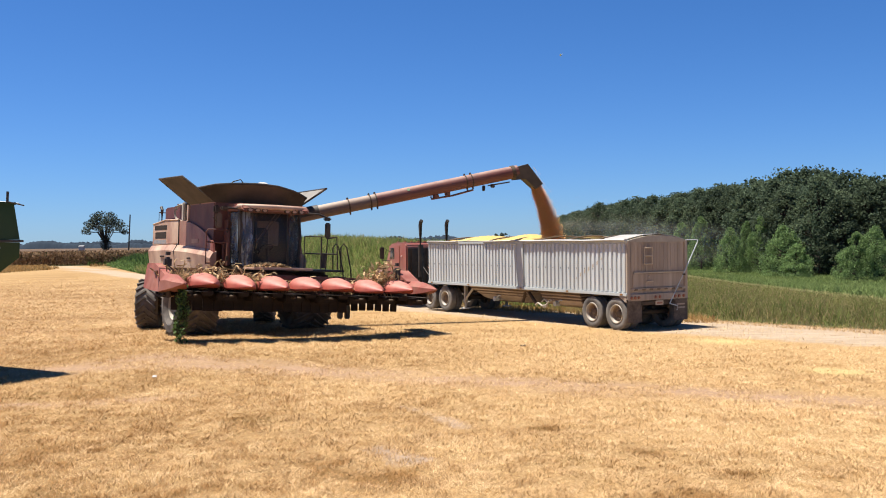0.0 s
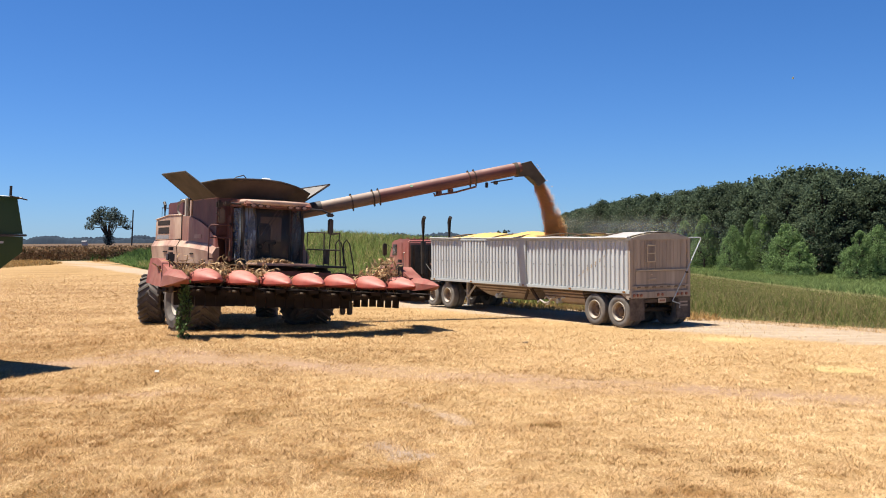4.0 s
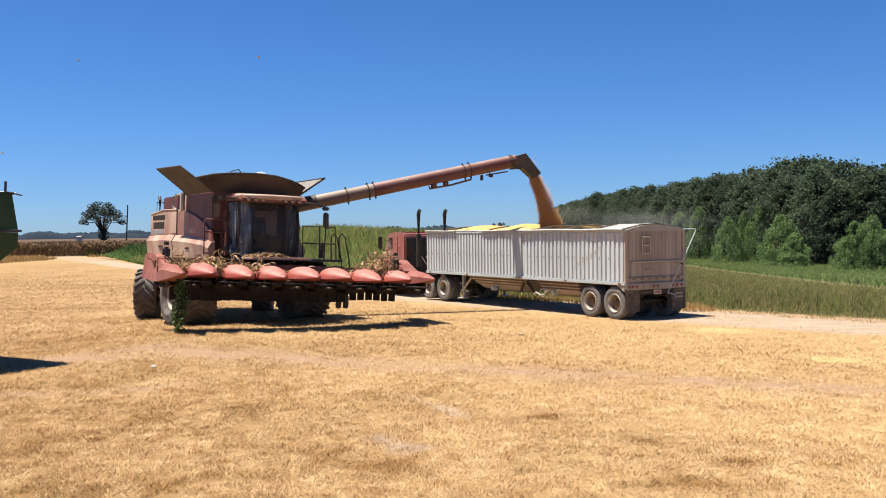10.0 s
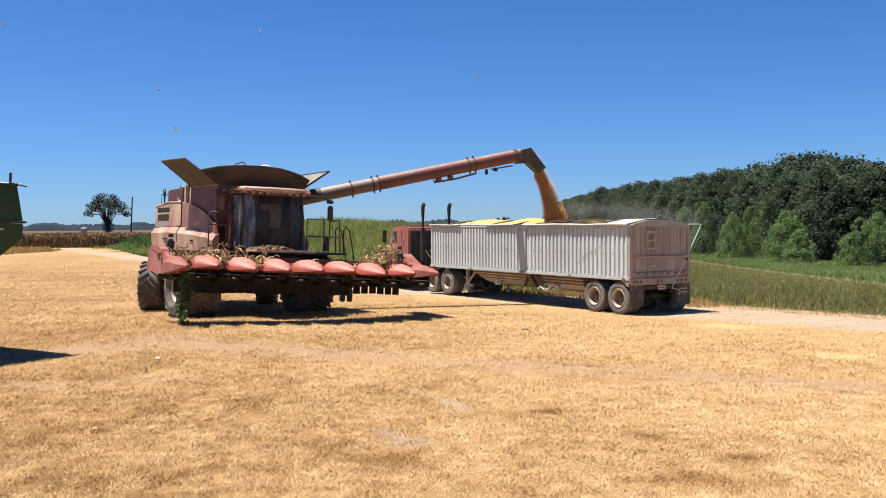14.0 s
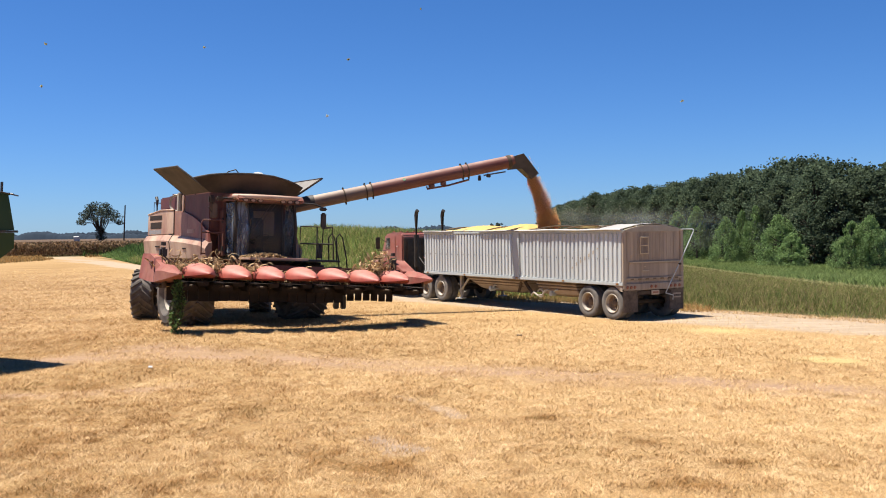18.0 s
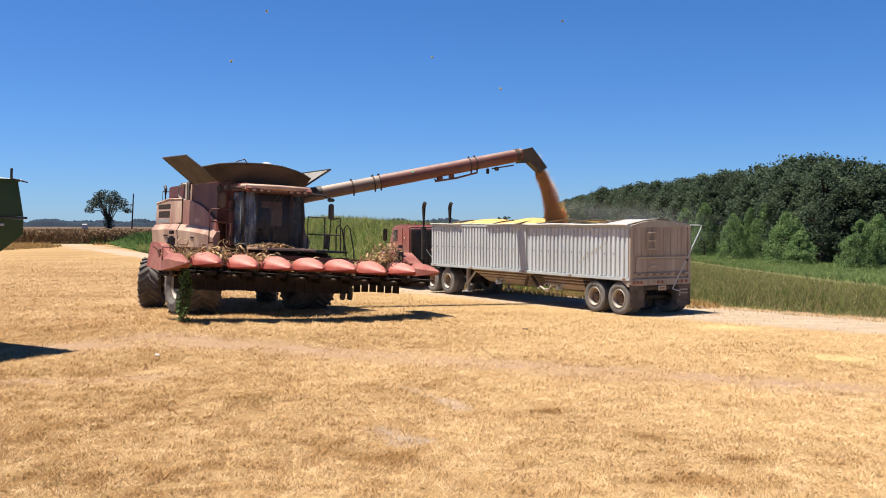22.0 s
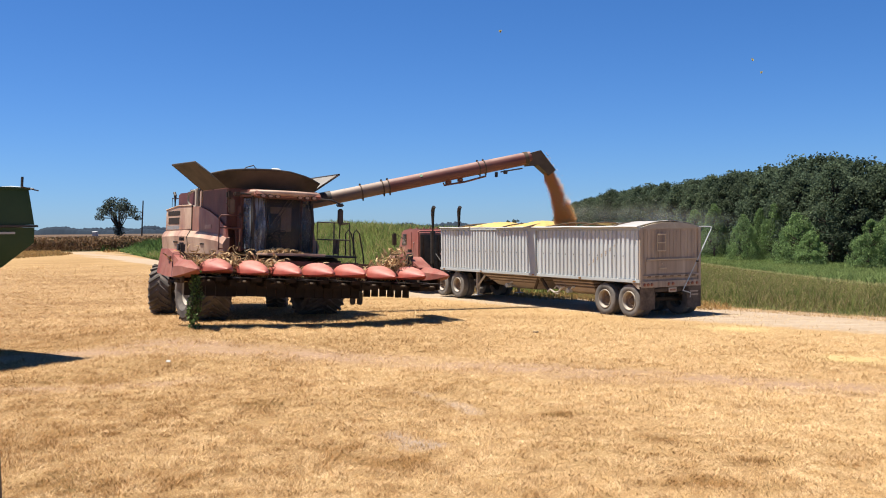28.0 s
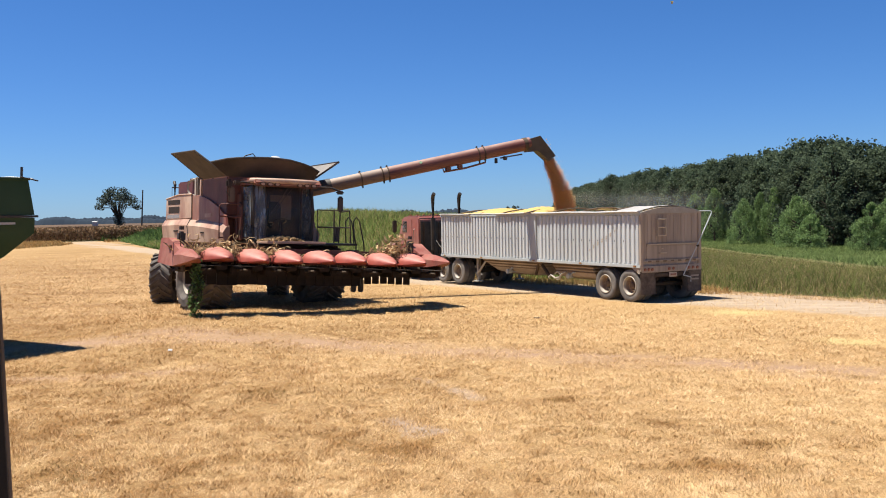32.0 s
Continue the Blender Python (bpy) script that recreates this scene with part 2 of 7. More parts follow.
LAMP_RED = mat("red_lens", (0.24, 0.035, 0.016), 0.35, var=0.25, dust=(0.36, 0.22, 0.13), amount=0.4, bump=0)
LAMP_AMBER = mat("amber_lens", (0.336, 0.140, 0.022), 0.3, var=0.2, dust=DUST, amount=0.2, bump=0)
LAMP_CLEAR = mat("lamp_lens", (0.308, 0.252, 0.202), 0.25, var=0.2, dust=DUST, amount=0.2, bump=0)
CHROME = mat("dulled_chrome", (0.280, 0.269, 0.258), 0.35, 0.9, var=0.2, scale=3, dust=DUST, amount=0.15, bump=0.02)
STACK = mat("sooty_pipe", (0.025, 0.024, 0.022), 0.5, 0.3, var=0.3, scale=3, dust=DUST, amount=0.08)
FLAP = mat("mud_flap_rubber", (0.070, 0.056, 0.047), 0.85, var=0.45, scale=7, dust=(0.19, 0.145, 0.11), amount=0.4, bump=0.4)
GREEN = mat("green_cart_paint", (0.024, 0.062, 0.026), 0.7, var=0.2, scale=1.1, dust=(0.09, 0.09, 0.05), amount=0.10, bump=0.03)
COVER_PALE = mat("dusty_white_vinyl", (0.37, 0.355, 0.33), 0.6, var=0.25, scale=2.5, dust=(0.30, 0.25, 0.20), amount=0.2)
GREEN_PALE = mat("pale_green_paint", (0.14, 0.24, 0.13), 0.6, var=0.2, bump=0)
BARK = mat("bark", (0.056, 0.042, 0.031), 0.9, var=0.4, scale=3, bump=0.5, stretch=(1, 1, 0.25))
POLE = mat("weathered_wood", (0.073, 0.056, 0.045), 0.9, var=0.3, scale=3, bump=0.3, stretch=(1, 1, 0.2))
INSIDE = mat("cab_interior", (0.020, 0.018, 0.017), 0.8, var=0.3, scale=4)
HUSK = leafy("dry_husk", (0.53, 0.385, 0.215), (0.25, 0.15, 0.070), 0.75, 0.7, 0.25, patch=6.0)
STRAW = leafy("straw", (0.66, 0.468, 0.255), (0.53, 0.352, 0.166), 0.65, 0.30, 0.15, patch=2.6, tone=(0.285, 0.148, 0.050))
PALE = leafy("pale_dry_grass", (0.38, 0.35, 0.155), (0.33, 0.31, 0.13), 0.7, 0.3, 0.2)
BROWN = leafy("brown_straw", (0.44, 0.255, 0.095), (0.34, 0.185, 0.065), 0.7, 0.4, 0.2, patch=2.0)
TUFT = leafy("dead_tuft", (0.36, 0.215, 0.080), (0.27, 0.19, 0.075), 0.7, 0.4, 0.2)
GRAIN_FLOW = leafy("falling_corn", (0.97, 0.73, 0.43), (0.96, 0.68, 0.37), 0.8, 0.08, 0.75)
DRYCORN = leafy("dry_corn", (0.17, 0.105, 0.058), (0.255, 0.168, 0.098), 0.8, 0.45, 0.25, dry=((0.08, 0.085, 0.035), 0.95), patch=1.5)
WOODS = leafy("woodland_leaf", (0.062, 0.088, 0.055), (0.094, 0.120, 0.066), 0.8, 0.36, 0.4, patch=0.22, each=0.22)
WILLOW = leafy("willow_leaf", (0.150, 0.232, 0.086), (0.198, 0.278, 0.106), 0.8, 0.4, 0.45, patch=1.2, each=0.14)
# greyed and lightened: haze over the far trees put into the leaf colour
OAK = leafy("hazed_oak_leaf", (0.054, 0.071, 0.058), (0.070, 0.088, 0.066), 0.6, 0.5, 0.25)
WEED = leafy("weed_blade", (0.140, 0.168, 0.045), (0.225, 0.205, 0.074), 0.75, 0.4, 0.45, dry=((0.31, 0.23, 0.112), 0.76), patch=0.7, patchy=((0.095, 0.145, 0.038), 0.3, 0.56))
GRASS = leafy("tall_grass", (0.165, 0.225, 0.060), (0.27, 0.285, 0.090), 0.75, 0.5, 0.4, dry=((0.34, 0.26, 0.12), 0.85), patch=0.5, patchy=((0.105, 0.160, 0.048), 0.25, 0.50))
CROP = leafy("green_crop_leaf", (0.137, 0.198, 0.060), (0.195, 0.24, 0.080), 0.65, 0.4, 0.45)
LEAFY = leafy("broad_weed_leaf", (0.085, 0.145, 0.040), (0.125, 0.185, 0.056), 0.7, 0.5, 0.4)
VINE = leafy("vine_leaf", (0.070, 0.120, 0.034), (0.105, 0.16, 0.050), 0.5, 0.5, 0.3)
FAR = leafy("haze_blue_trees", (0.020, 0.030, 0.043), (0.013, 0.021, 0.033), 0.9, 0.1, 0.0, patch=0.03)


def glass(name, color, alpha):
    m = bpy.data.materials.new(name)
    m.use_nodes = True
    n, l = m.node_tree.nodes, m.node_tree.links
    b = n["Principled BSDF"]
    b.inputs["Base Color"].default_value = (*color, 1)
    b.inputs["Roughness"].default_value = 0.08
    ns, r, co = n.new("ShaderNodeTexNoise"), n.new("ShaderNodeMapRange"), n.new("ShaderNodeTexCoord")
    ns.inputs["Scale"].default_value, ns.inputs["Detail"].default_value = 1.9, 7
    mp = n.new("ShaderNodeMapping")
    mp.inputs["Scale"].default_value = (4.5, 1.0, 0.9)
    l.new(co.outputs["Object"], mp.inputs["Vector"])
    l.new(mp.outputs[0], ns.inputs["Vector"])
    r.inputs[1].default_value, r.inputs[2].default_value = 0.3, 0.75
    r.inputs[3].default_value, r.inputs[4].default_value = alpha * 0.1, min(1.0, alpha * 2.6)
    l.new(ns.outputs["Fac"], r.inputs[0])
    l.new(r.outputs[0], b.inputs["Alpha"])
    # the reflection of the bare pane under its dust
    shine, gloss, ms = n.new("ShaderNodeFresnel"), n.new("ShaderNodeBsdfGlossy"), n.new("ShaderNodeMixShader")
    shine.inputs["IOR"].default_value, gloss.inputs["Roughness"].default_value = 1.13, 0.16
    l.new(shine.outputs[0], ms.inputs[0])
    l.new(b.outputs[0], ms.inputs[1])
    l.new(gloss.outputs[0], ms.inputs[2])
    l.new(ms.outputs[0], n["Material Output"].inputs["Surface"])
    return m


GLASS = glass("dusty_cab_glass", (0.20, 0.165, 0.135), 0.13)
GLASS_DARK = glass("tinted_glass", (0.02, 0.02, 0.02), 0.6)
# blue-grey of this film stands for the sky's reflection, beside dust
GLASS_SKY = glass("dusty_sky_reflection_glass", (0.29, 0.32, 0.345), 0.36)


def ground_material():
    m = bpy.data.materials.new("stubble_ground")
    m.use_nodes = True
    n, l = m.node_tree.nodes, m.node_tree.links
    b = n["Principled BSDF"]
    b.inputs["Roughness"].default_value, b.inputs["Specular IOR Level"].default_value = 0.95, 0.1
    co = n.new("ShaderNodeTexCoord")

    def noise_at(s, detail=5, stretch=(1, 1, 1), rough=0.6, turn=0.0):
        mp, t = n.new("ShaderNodeMapping"), n.new("ShaderNodeTexNoise")
        mp.inputs["Scale"].default_value = stretch
        mp.inputs["Rotation"].default_value = (0, 0, turn)
        l.new(co.outputs["Object"], mp.inputs["Vector"])
        t.inputs["Scale"].default_value, t.inputs["Detail"].default_value, t.inputs["Roughness"].default_value = s, detail, rough
        l.new(mp.outputs[0], t.inputs["Vector"])
        return t.outputs["Fac"]

    def ramp(fac, lo, hi, a=0.0, z=1.0):
        r = n.new("ShaderNodeMapRange")
        for i, v in ((1, lo), (2, hi), (3, a), (4, z)):
            r.inputs[i].default_value = v
        l.new(fac, r.inputs[0])
        return r.outputs[0]

    def mix(fac, c1, c2):
        x = n.new("ShaderNodeMix")
        x.data_type = "RGBA"
        l.new(fac, x.inputs[0])
        for i, c in ((6, c1), (7, c2)):
            if isinstance(c, tuple):
                x.inputs[i].default_value = (*c, 1)
            else:
                l.new(c, x.inputs[i])
        return x.outputs[2]

    def times(a, c):
        x = n.new("ShaderNodeMath")
        x.operation = "MULTIPLY"
        l.new(a, x.inputs[0])
        l.new(c, x.inputs[1])
        return x.outputs[0]

    def attr(name):
        a = n.new("ShaderNodeAttribute")
        a.attribute_name = name
        return a.outputs["Fac"]

    straw = mix(ramp(noise_at(40, 6, rough=0.85), 0.36, 0.66), (0.435, 0.295, 0.145), (0.235, 0.142, 0.058))
    straw = mix(ramp(noise_at(6.0, 6, (0.8, 1.1, 1), 0.8), 0.46, 0.68), straw, (0.325, 0.205, 0.088))
    brown = mix(ramp(noise_at(22, 6, rough=0.85), 0.36, 0.66), (0.285, 0.170, 0.070), (0.150, 0.088, 0.036))
    lay = n.new("ShaderNodeMath")
    lay.operation = "ADD"
    l.new(attr("tone"), lay.inputs[0])
    l.new(ramp(noise_at(2.6, 6, rough=0.8), 0.3, 0.7, -0.22, 0.22), lay.inputs[1])
    straw = mix(ramp(lay.outputs[0], 0.1, 0.75), brown, straw)
    bare = times(ramp(noise_at(0.9, 6, (0.35, 1, 1), 0.75, 0.15), 0.30, 0.58), attr("track"))
    straw = mix(bare, straw, mix(ramp(noise_at(9.0, 6, rough=0.8), 0.4, 0.62), (0.345, 0.225, 0.142), (0.255, 0.165, 0.102)))
    straw = mix(ramp(attr("scar"), 0.15, 0.6), straw, mix(ramp(noise_at(12.0, 6, rough=0.8), 0.4, 0.62), (0.355, 0.262, 0.185), (0.255, 0.182, 0.126)))
    dirt = mix(ramp(noise_at(3.0, 6, rough=0.7), 0.35, 0.7), (0.352, 0.272, 0.188), (0.282, 0.208, 0.138))
    dirt = mix(ramp(noise_at(0.8, 4, (0.4, 2, 1), turn=0.7), 0.5, 0.75), dirt, (0.405, 0.33, 0.245))
    soil = mix(ramp(noise_at(1.5, 6, rough=0.7), 0.35, 0.7), (0.056, 0.064, 0.022), (0.090, 0.067, 0.034))
    edge = noise_at(1.3, 5, (0.6, 1.2, 1), 0.7)

    def ragged(name, width):
        x = n.new("ShaderNodeMath")
        x.operation = "ADD"
        l.new(attr(name), x.inputs[0])
        l.new(ramp(edge, 0.2, 0.8, -0.35, 0.35), x.inputs[1])
        return ramp(x.outputs[0], 0.5 - width, 0.5 + width)

    out = mix(ragged("road", 0.22), straw, dirt)
    out = mix(ragged("green", 0.12), out, soil)
    l.new(out, b.inputs["Base Color"])
    bp = n.new("ShaderNodeBump")
    bp.inputs["Strength"].default_value, bp.inputs["Distance"].default_value = 0.6, 0.04
    l.new(noise_at(34, 6, rough=0.8), bp.inputs["Height"])
    l.new(bp.outputs[0], b.inputs["Normal"])
    return m


GROUND = ground_material()

# ---- shapes ----


def link_mesh(name, bm, material, parent=None, smooth=True):
    me = bpy.data.meshes.new(name)
    bmesh.ops.recalc_face_normals(bm, faces=bm.faces)
    bm.to_mesh(me)
    bm.free()
    if material:
        me.materials.append(material)
    if smooth:
        me.shade_smooth()
        me.set_sharp_from_angle(angle=radians(32))
    ob = new(name, me)
    ob.parent = parent
    return ob


def part(name, bm, material, parent, label=""):
    return tagged(link_mesh(name, bm, material, parent), label)


def thing(name, label, category, m=Matrix(), group="", kind=""):
    ob = new(name)
    ob.empty_display_size = 0.3
    ob.matrix_basis = m
    return tagged(ob, label, category, group, kind)


def sheet(name, verts, faces, material, parent=None):
    me = bpy.data.meshes.new(name)
    verts, faces = np.asarray(verts, np.float32), np.asarray(faces, np.int32)
    k = faces.shape[1]
    me.vertices.add(len(verts))
    me.vertices.foreach_set("co", verts.ravel())
    me.loops.add(faces.size)
    me.loops.foreach_set("vertex_index", faces.ravel())
    me.polygons.add(len(faces))
    me.polygons.foreach_set("loop_start", np.arange(0, faces.size, k, dtype=np.int32))
    me.update(calc_edges=True)
    me.materials.append(material)
    ob = new(name, me)
    ob.parent = parent
    return ob


def box(bm, x, y, z, sx, sy, sz, bevel=0.0, turn=None):
    """A box about its centre, with the edges taken off."""
    r = bmesh.ops.create_cube(bm, size=1.0, matrix=Matrix.Translation((x, y, z)) @ (turn or Matrix()) @ Matrix.Diagonal((sx, sy, sz, 1)))
    if bevel:
        es = list({e for v in r["verts"] for e in v.link_edges})
        bmesh.ops.bevel(bm, geom=es, offset=bevel, segments=2, affect="EDGES", clamp_overlap=True)
    return bm


def rod(bm, a, b, r, r2=None, seg=10):
    a, b = Vector(a), Vector(b)
    d = b - a
    m = Matrix.Translation((a + b) / 2) @ d.to_track_quat("Z", "Y").to_matrix().to_4x4()
    bmesh.ops.create_cone(bm, cap_ends=True, segments=seg, radius1=r, radius2=r if r2 is None else r2, depth=d.length, matrix=m)
    return bm


def pipe(bm, pts, r, seg=8):
    """A bent tube along points, in one skin."""
    pts = [Vector(p) for p in pts]
    rings = []
    for i, p in enumerate(pts):
        d = (pts[min(i + 1, len(pts) - 1)] - pts[max(i - 1, 0)]).normalized()
        q = d.to_track_quat("Z", "Y").to_matrix()
        rings.append([bm.verts.new(p + q @ Vector((r * math.cos(a), r * math.sin(a), 0))) for a in np.arange(seg) * 2 * math.pi / seg])
    for u, v in zip(rings, rings[1:]):
        for i in range(seg):
            bm.faces.new((u[i], u[(i + 1) % seg], v[(i + 1) % seg], v[i]))
    bm.faces.new(rings[0][::-1])
    bm.faces.new(rings[-1])
    return bm


def loft(bm, rings, caps=True):
    vs = [[bm.verts.new(p) for p in r] for r in rings]
    n = len(vs[0])
    for u, v in zip(vs, vs[1:]):
        for i in range(n):
            bm.faces.new((u[i], u[(i + 1) % n], v[(i + 1) % n], v[i]))
    if caps:
        bm.faces.new(vs[0][::-1])
        bm.faces.new(vs[-1])
    return bm


def slab(bm, pts, thick):
    """A plate: a polygon of points, thickened along its normal, edges rounded a little."""
    pts = [Vector(p) for p in pts]
    nrm = (pts[1] - pts[0]).cross(pts[2] - pts[0]).normalized() * (thick / 2)
    return loft(bm, [[p - nrm for p in pts], [p + nrm for p in pts]])


def prism(bm, poly, x0, x1, bevel=0.0):
    """A profile in y and z, drawn out along x."""
    before = set(bm.edges)
    loft(bm, [[(x0, y, z) for y, z in poly], [(x1, y, z) for y, z in poly]])
    if bevel:
        bmesh.ops.bevel(bm, geom=[e for e in bm.edges if e not in before], offset=bevel, segments=2, affect="EDGES", clamp_overlap=True)
    return bm


def lathe(bm, profile, x, y, z, seg=36):
    """A profile of (radius, offset) turned about an axle along x through a place."""
    rings = []
    for r, o in profile:
        rings.append([(x + o, y + r * math.cos(a), z + r * math.sin(a)) for a in np.arange(seg) * 2 * math.pi / seg])
    return loft(bm, rings, caps=False)


def tyre(bm, x, y, z, radius, width, hole):
    w = width / 2
    p = [(hole, -w * 0.78), (hole + (radius - hole) * 0.35, -w), (radius - 0.14 * radius * 0.5, -w * 0.97), (radius, -w * 0.8), (radius, w * 0.8),
         (radius - 0.07 * radius, w * 0.97), (hole + (radius - hole) * 0.35, w), (hole, w * 0.78), (hole, -w * 0.78)]
    return lathe(bm, p, x, y, z)


def truck_wheel(parent, x, y, side, dual=True, z=0.52):
    """A road wheel with a sunk disc rim; side is +1 or -1, the way that its face looks."""
    t = part("tyre", tyre(bmesh.new(), x, y, z, 0.52, 0.27, 0.30), RUBBER_DIRTY, parent)
    bm = bmesh.new()
    lathe(bm, [(0.255, side * 0.058), (0.235, -side * 0.05), (0.15, -side * 0.07), (0.15, -side * 0.06)], x, y, z, 28)
    for i in range(10):
        a = i * math.pi / 5
        rod(bm, (x - side * 0.03, y + 0.165 * math.cos(a), z + 0.165 * math.sin(a)), (x + side * 0.03, y + 0.165 * math.cos(a), z + 0.165 * math.sin(a)), 0.016, seg=6)
    part("rim", bm, RIM_RUST, t)
    part("rim_flange", lathe(bmesh.new(), [(0.315, side * 0.115), (0.305, side * 0.138), (0.285, side * 0.136), (0.252, side * 0.055), (0.250, side * 0.05)], x, y, z, 28), RIM, t, "pale chalky rim edge")
    part("hub", lathe(bmesh.new(), [(0.15, -side * 0.075), (0.12, -side * 0.05), (0.10, side * 0.03), (0.06, side * 0.05), (0.0001, side * 0.05)], x, y, z, 18), TAN_DARK, t)
    if dual:
        part("tyre", tyre(bmesh.new(), x - side * 0.31, y, z, 0.52, 0.27, 0.30), RUBBER_DIRTY, parent)
    return t


def field_wheel(parent, x, y, radius, width, side, turn=0.0, lugs=22, rim_mat=None, lean=0.0):
    """A tractor tyre with slanting lugs and a dished rim."""
    hole = radius * 0.5
    bm = tyre(bmesh.new(), 0, 0, 0, radius - 0.04, width, hole)
    t = part("tyre", bm, RUBBER, parent)
    lug = None
    for i in range(lugs):
        for s in (-1, 1):
            a = (i + (0.5 if s > 0 else 0)) * 2 * math.pi / lugs
            m = Matrix.Rotation(a, 4, "X") @ Matrix.Translation((s * width * 0.25, 0, radius - 0.04)) @ Matrix.Rotation(s * radians(38), 4, "Z")
            if lug is None:
                ob = lug = part("lug", loft(bmesh.new(), [[(u * width * 0.28, v * k, z) for u, v in ((-1, -1), (1, -1), (1, 1), (-1, 1))] for z, k in ((-0.05, 0.05), (0.04, 0.034))]), RUBBER, t)
            else:
                ob = new("lug", lug.data)
                ob.parent = t
            ob.matrix_basis = m
    bm = bmesh.new()
    k = width / 2
    lathe(bm, [(hole, side * k * 0.8), (hole * 0.94, side * k * 0.82), (hole * 0.9, side * k * 0.5), (hole * 0.55, side * k * 0.15), (hole * 0.4, side * k * 0.2), (hole * 0.3, side * k * 0.45), (0.0001, side * k * 0.5)], 0, 0, 0, 30)
    for i in range(8):
        a = i * math.pi / 4
        rod(bm, (side * k * 0.1, hole * 0.48 * math.cos(a), hole * 0.48 * math.sin(a)), (side * k * 0.3, hole * 0.48 * math.cos(a), hole * 0.48 * math.sin(a)), 0.02, seg=6)
    part("rim", bm, rim_mat or RIM, t)
    t.matrix_basis = pose(x, y, radius - x * lean, 0, 0, turn)
    return t


# ---- the lie of the land ----


def smooth(a, b, v):
    t = np.clip((v - a) / (b - a), 0, 1)
    return t * t * (3 - 2 * t)


def polyline_distance(x, y, pts):
    best = np.full(np.shape(x), 1e9)
    for (ax, ay), (bx, by) in zip(pts, pts[1:]):
        dx, dy = bx - ax, by - ay
        t = np.clip(((x - ax) * dx + (y - ay) * dy) / (dx * dx + dy * dy), 0, 1)
        best = np.minimum(best, np.hypot(x - ax - t * dx, y - ay - t * dy))
    return best


def wave(x, y, s, seed=0.0):
    return (np.sin(x * s + seed) * np.cos(y * s * 1.3 + seed * 2) + 0.5 * np.sin(x * s * 2.3 + y * s * 1.7 + seed * 3)) / 1.5


LATTICE = np.random.default_rng(9).uniform(-1, 1, (256, 256))


def mottle(x, y, s):
    """Smooth random patches, about 1/s metres wide, between -1 and 1."""
    u, v = np.asarray(x) * s + 900, np.asarray(y) * s + 900
    i, j = np.floor(u).astype(int), np.floor(v).astype(int)
    a, b = u - i, v - j
    a, b = a * a * (3 - 2 * a), b * b * (3 - 2 * b)
    g = lambda p, q: LATTICE[p % 256, q % 256]
    return (g(i, j) * (1 - a) + g(i + 1, j) * a) * (1 - b) + (g(i, j + 1) * (1 - a) + g(i + 1, j + 1) * a) * b


TRACK = [(-14, 20.6), (-9.6, 21.4), (-6.6, 22.9), (-3.5, 22.1), (-0.2, 20.5), (3.2, 18.6), (5.6, 17.7), (7.7, 16.25), (14, 13)]
RUT = [(-9.5, 17.2), (-7.9, 17.5), (-6.6, 17.65), (-5.5, 18.2), (-4.8, 18.7)]
SCARS = [[(-0.76, 13.45), (-0.30, 12.75)], [(-0.5, 16.8), (0.02, 15.9), (0.5, 14.8)]]
# browned spots: place, reach and strength
BROWNED = [(-6.6, 18.6, 0.8, 0.6), (-7.3, 11.4, 0.5, 0.5), (-4.4, 10.9, 0.35, 0.5), (-3.0, 15.7, 0.7, 0.5), (-2.6, 11.2, 0.4, 0.35), (-0.55, 11.8, 0.55, 0.6), (2.9, 12.9, 0.45, 0.4), (3.8, 11.6, 0.35, 0.5), (2.7, 10.6, 0.5, 0.6),
           (3.6, 10.4, 0.7, 0.45), (1.7, 14.7, 0.3, 0.6), (-3.0, 20.7, 1.1, 0.3), (-9.0, 14.6, 0.8, 0.4), (0.6, 19.3, 0.8, 0.25), (5.6, 15.0, 0.7, 0.25), (-9.5, 26.0, 3.0, 0.35), (-5.6, 13.3, 0.9, 0.3)]
ROAD = [(-75, 190), (-52, 140), (-33, 103), (-17, 72), (-3, 48), (5, 37.5), (9, 31.5), (17, 24), (40, 4)]
# the far edge of the road, where the weeds begin, from far left to near right
VERGE = [(-52, 153), (-30, 100), (-14, 72), (-2.5, 51.5), (4.2, 40.2), (9.3, 34.4), (13.4, 29.4), (26, 17), (60, -10)]


def field_tone(x, y):
    """How bleached the straw lies: 0 is brown, 1 is pale; browner towards the grain cart, paler towards the road."""
    near = (1.15 - 0.6 * smooth(12, 24, y)) * (1.0 - 0.35 * smooth(-3, 2, x))
    v = 0.64 + 0.024 * np.clip(x + 1.0, -7, 7) + 0.15 * mottle(x, y, 0.33) + near * (0.14 * mottle(x + 5, y, 0.9) + 0.22 * mottle(x * 1.8, y + 3, 1.6) + 0.2 * mottle(x * 1.8 + 9, y + 3, 3.4)) + 0.2 * mottle(x * 0.2, y, 0.8) * smooth(20, 30, y)
    for px, py, reach, amount in BROWNED:
        v = v - (0.95 + 0.5 * mottle(x, y + 11, 3.1)) * amount * np.exp(-(((x - px) / reach) ** 2 + ((y - py) / (reach * 0.75)) ** 2))
    return np.clip(v, 0, 1)


def scar_distance(x, y):
    return np.minimum(polyline_distance(x, y, SCARS[0]) - 0.12, polyline_distance(x, y, SCARS[1]))


def beyond(x, y):
    """Metres behind the verge line; negative on the near side."""
    d = polyline_distance(x, y, VERGE)
    ys = np.interp(x, [p[0] for p in VERGE], [p[1] for p in VERGE])
    return d * np.where(y > ys, 1.0, -1.0)


